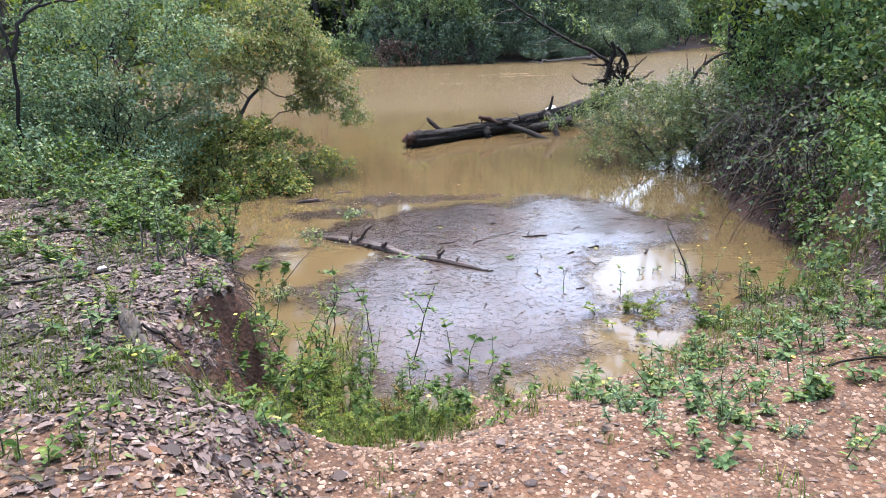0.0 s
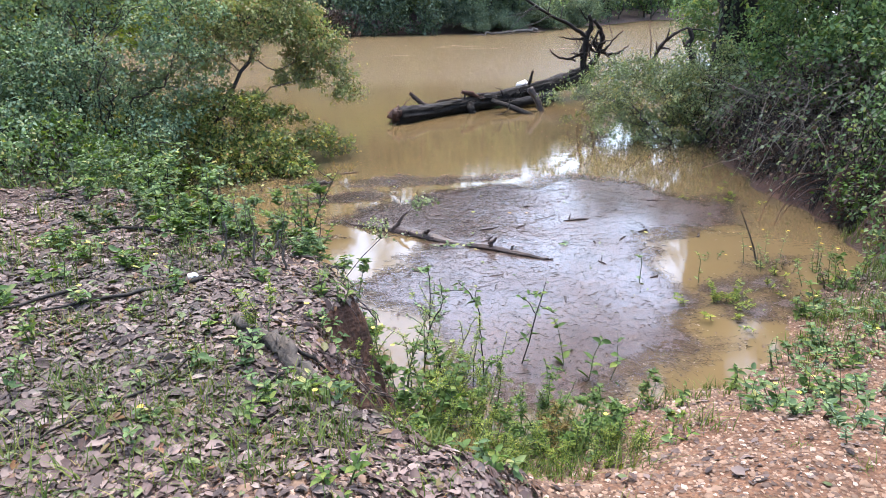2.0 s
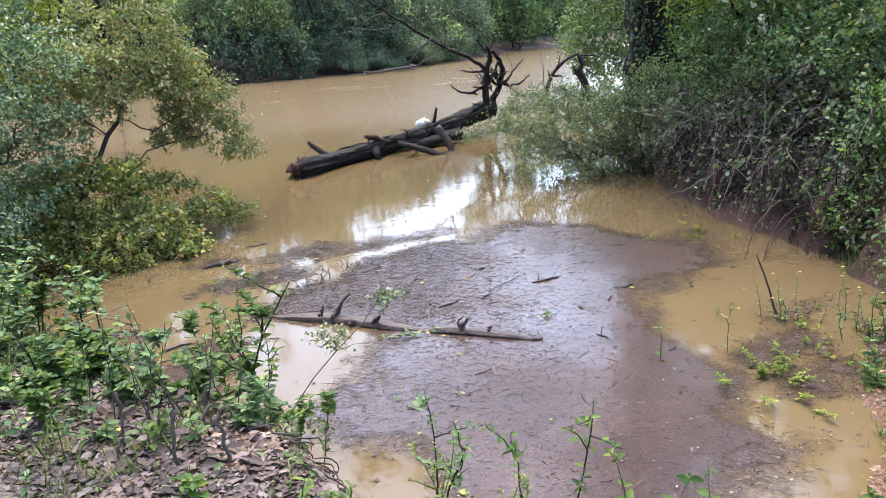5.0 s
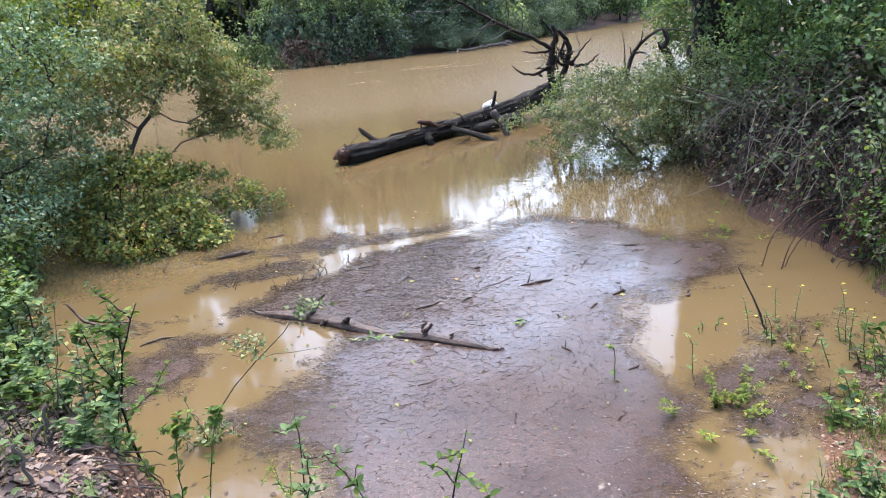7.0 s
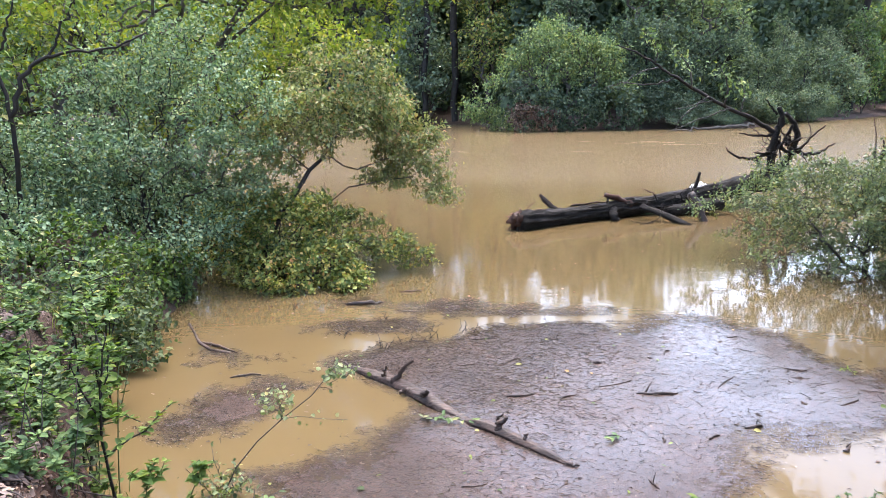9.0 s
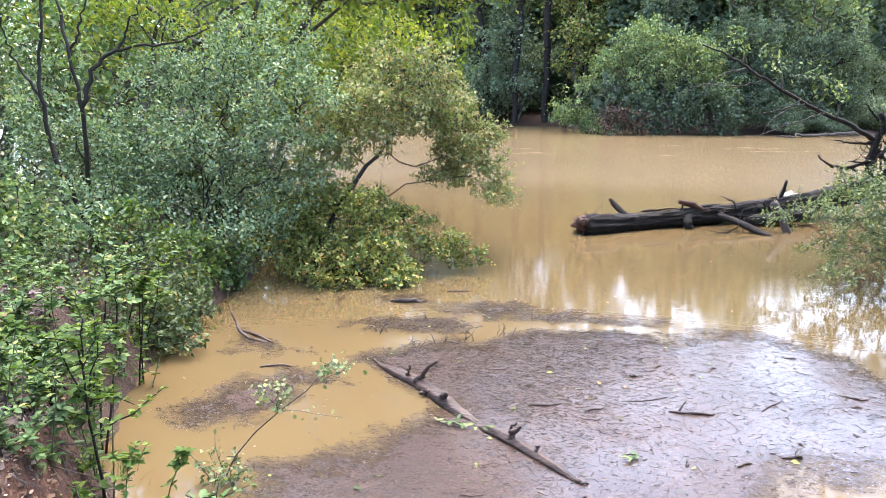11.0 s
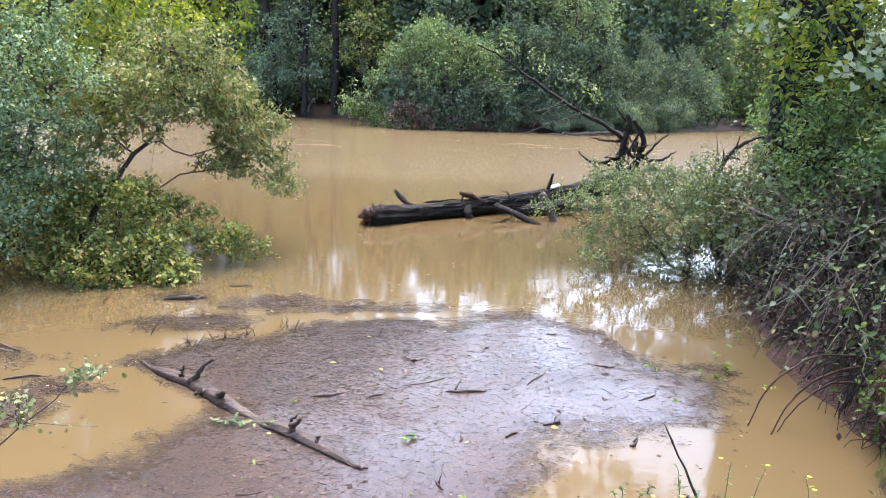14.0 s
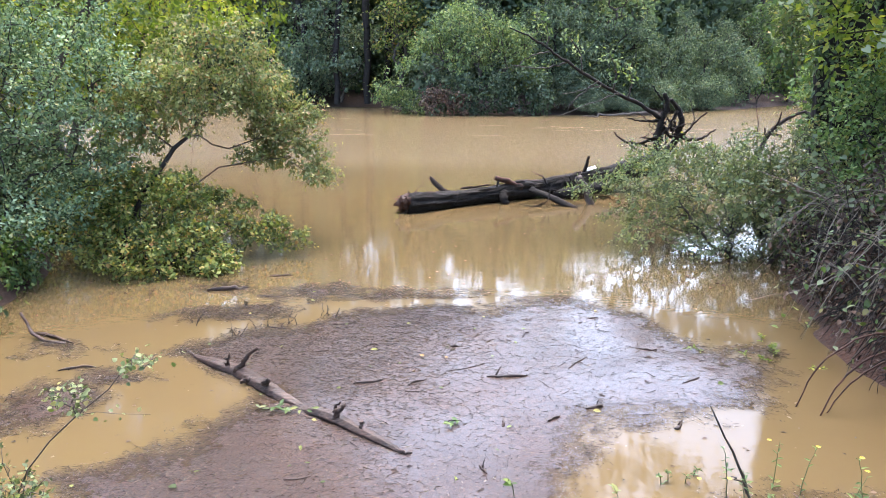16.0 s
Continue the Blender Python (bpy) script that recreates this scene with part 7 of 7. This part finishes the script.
# green patches over the gravel
rng = np.random.default_rng(697)
for n in range(96):
    cx, cy = [(0.85, 0.55), (1.5, 0.9), (0.4, 0.4), (1.9, 0.8), (0.9, 1.75), (1.35, 1.6), (0.55, 0.95), (1.9, 1.9), (1.1, 0.6), (0.3, 0.55), (1.5, 1.1), (2.1, 1.4), (1.15, 2.1)][n % 13]
    x, y = cx + rng.normal() * 0.34, cy + rng.normal() * 0.28
    if float(ground(x, y)) < 0.06:
        continue
    weed("gravel_weed", (x, y), rng.uniform(0.06, 0.17), (14, 22, 10)[n % 3], (0.042, 0.032, 0.06)[n % 3], (LEAF_GREEN, LEAF_BLUE, LEAF_GREEN)[n % 3], ("leafy green weed in the gravel", "fine-leaved grey-green weed in the gravel", "broad-leaved green weed in the gravel")[n % 3],
         1200 + n, stems=3, spread_=0.07, wide=(0.26, 0.18, 0.34)[n % 3], bare=0.05, sub=1, rough_=0.7, group="gravel weeds", flowers=1 if n % 8 == 0 else 0)

# dry stick leaning out of the shallows
ob = thing("leaning_stick", (1.5, 3.45, 0), "thin dead stick leaning out of the shallows", "stick")
stub(ob, "stem", [(1.58, 3.5, -0.05), (1.45, 3.5, 0.22), (1.28, 3.49, 0.55)], 0.009, 0.005, BARK_GREY, "", 621)
stub(ob, "twig", [(1.5, 3.5, 0.12), (1.42, 3.45, 0.18), (1.36, 3.42, 0.2)], 0.004, 0.002, BARK_GREY, "", 622)

# cut stump with sprouting shoots
ob = thing("coppiced_stump", (-2.74, 2.1, float(ground(-2.74, 2.1))), "cluster of cut woody stubs with green shoots", "stump")
rg = np.random.default_rng(630)
for n in range(8):
    x, y = -2.68 + rg.normal() * 0.13, 2.3 + rg.normal() * 0.12
    g = float(ground(x, y))
    h = rg.uniform(0.06, 0.24)
    stub(ob, "stub", [(x, y, g - 0.04), (x + rg.normal() * 0.015, y, g + h * 0.5), (x + rg.normal() * 0.035, y, g + h)], rg.uniform(0.006, 0.01), rg.uniform(0.004, 0.007), BARK_GREY, "", 631 + n)
for n in range(7):
    weed("shoot", (-2.68 + rg.normal() * 0.2, 2.4 + rg.normal() * 0.15), rg.uniform(0.35, 0.65), 6, 0.038, LEAF_GREEN, "green shoot growing round the stump", 650 + n, stems=2, spread_=0.05, wide=0.36, sub=3, r=0.0032, bare=0.3, group="stump shoots", bark=BARK_GREY)

# white stone, sticks and root on the leafy bank
def stone(name, x, y, r, mat, label, seed):
    rg = np.random.default_rng(seed)
    bm = bmesh.new()
    bmesh.ops.create_icosphere(bm, subdivisions=2, radius=r)
    for v in bm.verts:
        v.co *= 1 + 0.16 * float(noise.noise(v.co * (1.4 / r) + Vector((seed, 0, 0)))) + rg.normal() * 0.015
        v.co.z *= 0.65
    me = bpy.data.meshes.new(name)
    bm.to_mesh(me)
    bm.free()
    me.materials.append(mat)
    ob = new(name, me)
    ob.location = (x, y, float(ground(x, y)) + r * 0.4)
    return tagged(ob, label, "stone")


stone("white_stone", -2.96, 1.95, 0.032, WHITE_STONE, "small white quartz stone among the fallen leaves", 3)
rg = np.random.default_rng(660)


def ground_stick(pts, r, label, seed, mat=None):
    p = bend([(x, y, 0) for x, y in pts], 14, 0.005, seed)
    p[:, 2] = ground(p[:, 0], p[:, 1]) + r * 0.8 + 0.012
    bag = Bag()
    limb(bag, p, np.linspace(r, r * 0.4, 14), 6, 0.1, seed)
    base = p[0]
    ob = new("fallen_stick", bag.mesh("fallen_stick", mat or BARK_DARK, True, base))
    ob.location = base
    return tagged(ob, label, "stick", "fallen sticks")


ground_stick([(-2.9, 1.88), (-3.2, 1.7), (-3.6, 1.5)], 0.013, "dark fallen stick lying on the leaf litter", 661)
ground_stick([(-2.82, 0.98), (-2.98, 0.69), (-3.23, 0.45)], 0.007, "thin fallen twig on the leaf litter", 662)
ground_stick([(-3.5, 1.75), (-3.75, 1.55), (-3.9, 1.6)], 0.008, "thin fallen twig on the leaf litter", 663)
ground_stick([(-3.0, 2.75), (-3.5, 2.9), (-3.8, 2.8)], 0.012, "dark fallen stick lying on the bank", 664)
ground_stick([(1.1, 0.9), (1.35, 0.8), (1.5, 0.85)], 0.008, "short dark stick on the gravel", 665)
ground_stick([(-2.35, 2.9), (-2.15, 3.05), (-1.95, 3.0)], 0.014, "dark bent stick at the water's edge", 666)
for n in range(26):
    x, y, a, ln = rg.uniform(-5, -2.1), rg.uniform(-0.6, 3.4), rg.uniform(0, 3.14), rg.uniform(0.08, 0.3)
    if float(ground(x, y)) > 0.3:
        ground_stick([(x, y), (x + math.cos(a) * ln / 2, y + math.sin(a) * ln / 2 + 0.01), (x + math.cos(a) * ln, y + math.sin(a) * ln)], rg.uniform(0.003, 0.006), "thin fallen twig on the leaf litter", 670 + n, BARK_GREY)
ob = thing("exposed_root", (-2.45, 1.0, 0.75), "grey root exposed in the broken edge of the bank", "root")
stub(ob, "root", [(-2.72, 1.42, 0.84), (-2.66, 1.28, 0.885), (-2.57, 1.13, 0.89), (-2.49, 1.0, 0.88), (-2.42, 0.88, 0.84), (-2.34, 0.78, 0.78)], 0.022, 0.036, BARK_GREY, "", 701, 16, 0.28, 0.008, 34)
for n, pts in enumerate([[(-2.6, 1.17, 0.88), (-2.5, 1.18, 0.87), (-2.36, 1.24, 0.82)], [(-2.5, 1.0, 0.88), (-2.4, 1.02, 0.85), (-2.28, 1.07, 0.7)], [(-2.44, 0.9, 0.85), (-2.5, 0.8, 0.87), (-2.62, 0.74, 0.85)], [(-2.56, 1.1, 0.89), (-2.64, 1.02, 0.89), (-2.74, 0.98, 0.86)]]):
    stub(ob, "rootlet", pts, 0.011, 0.004, BARK_DARK, "", 702 + n, 6, 0.2, 0.006, 14)

weed("grey_leaved_twig", (4.25, 7.3, 0.75), 0.34, 34, 0.085, LEAF_PALE, "pale branch with large grey-green leaves over the shrub", 1300, stems=2, wide=0.36, r=0.012, bare=0.3, sub=7, category="sapling", bark=BARK_PALE, lean=(-3.0, 0.1), rough_=0.4, spread_=0.05)
for n, pts in enumerate([[(4.4, 6.9, 0.75), (3.9, 6.9, 0.9), (3.4, 7.0, 1.1), (3.0, 7.1, 1.25)], [(4.2, 6.2, 0.5), (3.7, 6.2, 0.55), (3.3, 6.3, 0.35), (2.75, 6.5, 0.12)], [(4.3, 6.0, 0.9), (3.9, 5.9, 0.75), (3.5, 5.8, 0.5)], [(4.2, 5.3, 0.8), (3.8, 5.2, 0.72), (3.4, 5.1, 0.5)], [(4.1, 5.0, 0.55), (3.7, 5.0, 0.45), (3.3, 4.9, 0.25)]]):
    ob = thing("bare_branch", pts[0], "bare pale branch lying across the bank thicket", "branch", "bare branches")
    stub(ob, "limb", pts, 0.014, 0.004, BARK_PALE, "", 1310 + n, 6, 0.1, 0.008, 18)
    for k in range(3):
        p = np.array(pts[1]) * (1 - k / 4) + np.array(pts[2]) * k / 4
        stub(ob, "twig", [p, p + [-0.12, 0.05 * (k - 1), 0.07 * (k - 1)], p + [-0.28, 0.1 * (k - 1), 0.1 * (k - 1)]], 0.005, 0.002, BARK_GREY, "", 1320 + 3 * n + k, 5, 0.1, 0.006, 8)

# roots trailing from the undercut right bank
rg = np.random.default_rng(705)
bag = Bag()
for n in range(420):
    y = rg.uniform(4.0, 8.6)
    x = np.interp(y, [4.0, 5.0, 5.8, 6.8, 8.6], [2.95, 3.15, 3.3, 3.6, 4.4]) + rg.uniform(0.05, 0.4)
    p = np.array([x, y, float(ground(x, y)) + rg.uniform(0.0, 0.12)])
    q = p + [-rg.uniform(0.05, 0.3), rg.normal() * 0.12, -rg.uniform(0.1, 0.5)]
    q[2] = max(q[2], 0.0)
    limb(bag, bend([p, (p + q) / 2 + [-0.05, 0, 0.03], q], 6, 0.008, 900 + n), np.linspace(0.006, 0.002, 6), 4, 0.1, n)
tagged(new("trailing_roots", bag.mesh("trailing_roots", BARK_DARK, True)), "dark roots trailing down the undercut bank", "roots", kind="stuff")

# hanging roots and soil clods in the cut face
rg = np.random.default_rng(710)
bag = Bag()
for n in range(120):
    y = rg.uniform(0.7, 2.7)
    x = -2.12 + rg.normal() * 0.08 - 0.12 * (y - 1.4)
    g = float(ground(x, y))
    if 0.25 < g < 0.85:
        p = np.array([x, y, g + 0.02])
        q = p + [rg.uniform(0.02, 0.12), rg.normal() * 0.06, -rg.uniform(0.05, 0.2)]
        limb(bag, bend([p, (p + q) / 2 + [0.03, 0, 0.01], q], 6, 0.004, 710 + n), np.linspace(0.004, 0.0015, 6), 4, 0.1, n)
tagged(new("root_hairs", bag.mesh("root_hairs", WET_WOOD, True)), "fine roots hanging from the cut bank", "roots", kind="stuff")

# ---- briars and vines of the right bank ----
rg = np.random.default_rng(800)
for n in range(120):
    y = rg.uniform(4.2, 8.0)
    x0 = np.interp(y, [4.2, 5.0, 5.8, 6.8, 8.0], [3.2, 3.3, 3.45, 3.7, 4.2]) + rg.uniform(0.0, 0.6)
    z0 = float(ground(x0, y))
    tip = np.array([x0 - rg.uniform(0.2, 0.9), y + rg.normal() * 0.5, max(0.02, z0 * rg.uniform(-0.1, 1.6))])
    mid = (np.array([x0, y, z0]) + tip) / 2 + [rg.normal() * 0.1, rg.normal() * 0.1, rg.uniform(0.15, 0.6)]
    ob = thing("briar_cane", (x0, y, z0), "thin arching briar cane trailing from the bank", "briar", "bank briars")
    bag = Bag()
    line = bend([(x0, y, z0 - 0.05), mid, tip], 14, 0.01, 800 + n)
    limb(bag, line, np.linspace(0.006, 0.002, 14), 4, 0.05, n)
    part("cane", bag.mesh("cane", (BARK_PALE, BARK_DARK, BARK_GREY)[n % 3], True, ob.location), ob)
    bag = Bag()
    c = rg.integers(6, 16)
    k = rg.integers(2, 14, c)
    ln = rg.uniform(0.03, 0.07, c)
    leaves(bag, line[k], rg.normal(size=(c, 3)), rg.normal(size=(c, 3)) * 0.5 + [0, 0, 1], ln, ln * 0.35, 0.2, True)
    part("leaves", bag.mesh("leaves", (LEAF_GREEN, LEAF_PALE, LEAF_DARK, LEAF_DRY)[n % 4], False, ob.location), ob)
for n, pts in enumerate([[(3.15, 4.85, 0.42), (2.78, 4.74, 0.45), (2.46, 4.66, 0.27), (2.3, 4.6, -0.02)], [(3.1, 4.7, 0.4), (2.8, 4.62, 0.37), (2.55, 4.55, 0.21), (2.4, 4.48, -0.02)], [(3.1, 4.62, 0.3), (2.85, 4.6, 0.32), (2.62, 4.56, 0.19), (2.46, 4.52, -0.02)]]):
    ob = thing("arching_cane", pts[0], "bare brown cane arching down into the water", "briar", "arching canes")
    stub(ob, "cane", pts, 0.008, 0.005, BROKEN_WOOD, "", 860 + n, wobble=0.003, n=16)


for n in range(18):
    p = np.array([rg.uniform(3.6, 4.3), rg.uniform(4.8, 7.4), rg.uniform(0.7, 1.5)])
    q = np.array([rg.uniform(2.75, 3.4), p[1] + rg.normal() * 0.5, rg.uniform(0.05, 0.7)])
    ob = thing("bare_cane", p, "long thin pale bare cane arching over the bank", "briar", "bare canes")
    stub(ob, "cane", [p, (p + q) / 2 + [0, 0, rg.uniform(0.1, 0.35)], q], 0.006, 0.002, BARK_PALE, "", 870 + n, 5, 0.08, 0.006, 16)


def vine(at, n, size, spread_, leaf, label, seed):
    """A trailing vine with broad heart-shaped leaves."""
    rg = np.random.default_rng(seed)
    at = np.asarray(at, float)
    ob = thing("vine", at[0], label, "vine", "bank vines")
    line = bend(at, 24, 0.02, seed)
    bag = Bag()
    limb(bag, line, np.full(24, 0.004), 4, 0.1, seed)
    runner = part("stem", bag.mesh("stem", BARK_GREY, True, at[0]), ob)
    for i in range(n):
        p = line[rg.integers(0, 24)] + rg.normal(size=3) * spread_
        d = unit(np.array([rg.normal() * 0.5, rg.normal() * 0.5 - 0.3, -0.6]))
        u = unit(np.array([rg.normal() * 0.3, -0.8, 0.8]))
        s = unit(np.cross(d, u))
        k = np.cross(s, d)
        L = size * rg.uniform(0.6, 1.15)
        shape = [(0, 0), (0.38, -0.16), (0.55, 0.12), (0.42, 0.5), (0, 1.0), (-0.42, 0.5), (-0.55, 0.12), (-0.38, -0.16)]
        v = [p + s * a * L + d * b * L + k * abs(a) * L * 0.25 for a, b in shape]
        part("leaf", mesh_of("leaf", np.array(v) - at[0], [np.array([(0, 1, 2, 3), (0, 3, 4, 5), (0, 5, 6, 7)])], leaf), runner)
    return ob


vine([(3.9, 6.3, 2.9), (3.7, 6.2, 2.55), (3.4, 6.0, 2.35)], 34, 0.075, 0.1, LEAF_PALE, "vine with broad pale green leaves hanging from the trees", 901)
vine([(4.4, 6.2, 2.8), (4.0, 6.1, 2.7), (3.7, 6.0, 2.5)], 30, 0.07, 0.12, LEAF_PALE, "vine with broad pale green leaves hanging from the trees", 902)
vine([(3.2, 6.6, 3.1), (3.0, 6.5, 2.85), (2.95, 6.4, 2.7)], 16, 0.065, 0.1, LEAF_PALE, "vine with broad pale green leaves hanging from the trees", 903)
vine([(4.3, 5.4, 1.7), (3.9, 5.2, 1.5), (3.6, 5.0, 1.1)], 36, 0.06, 0.16, LEAF_GREEN, "leafy green vine trailing over the thicket", 904)
vine([(3.9, 7.4, 1.4), (3.5, 7.3, 1.2), (3.2, 7.4, 0.9)], 36, 0.06, 0.16, LEAF_PALE, "grey-green vine trailing over the shrub", 905)
vine([(3.7, 5.0, 0.8), (3.4, 4.8, 0.6), (3.2, 4.6, 0.3)], 20, 0.05, 0.12, LEAF_GREEN, "leafy green vine trailing down the bank", 906)
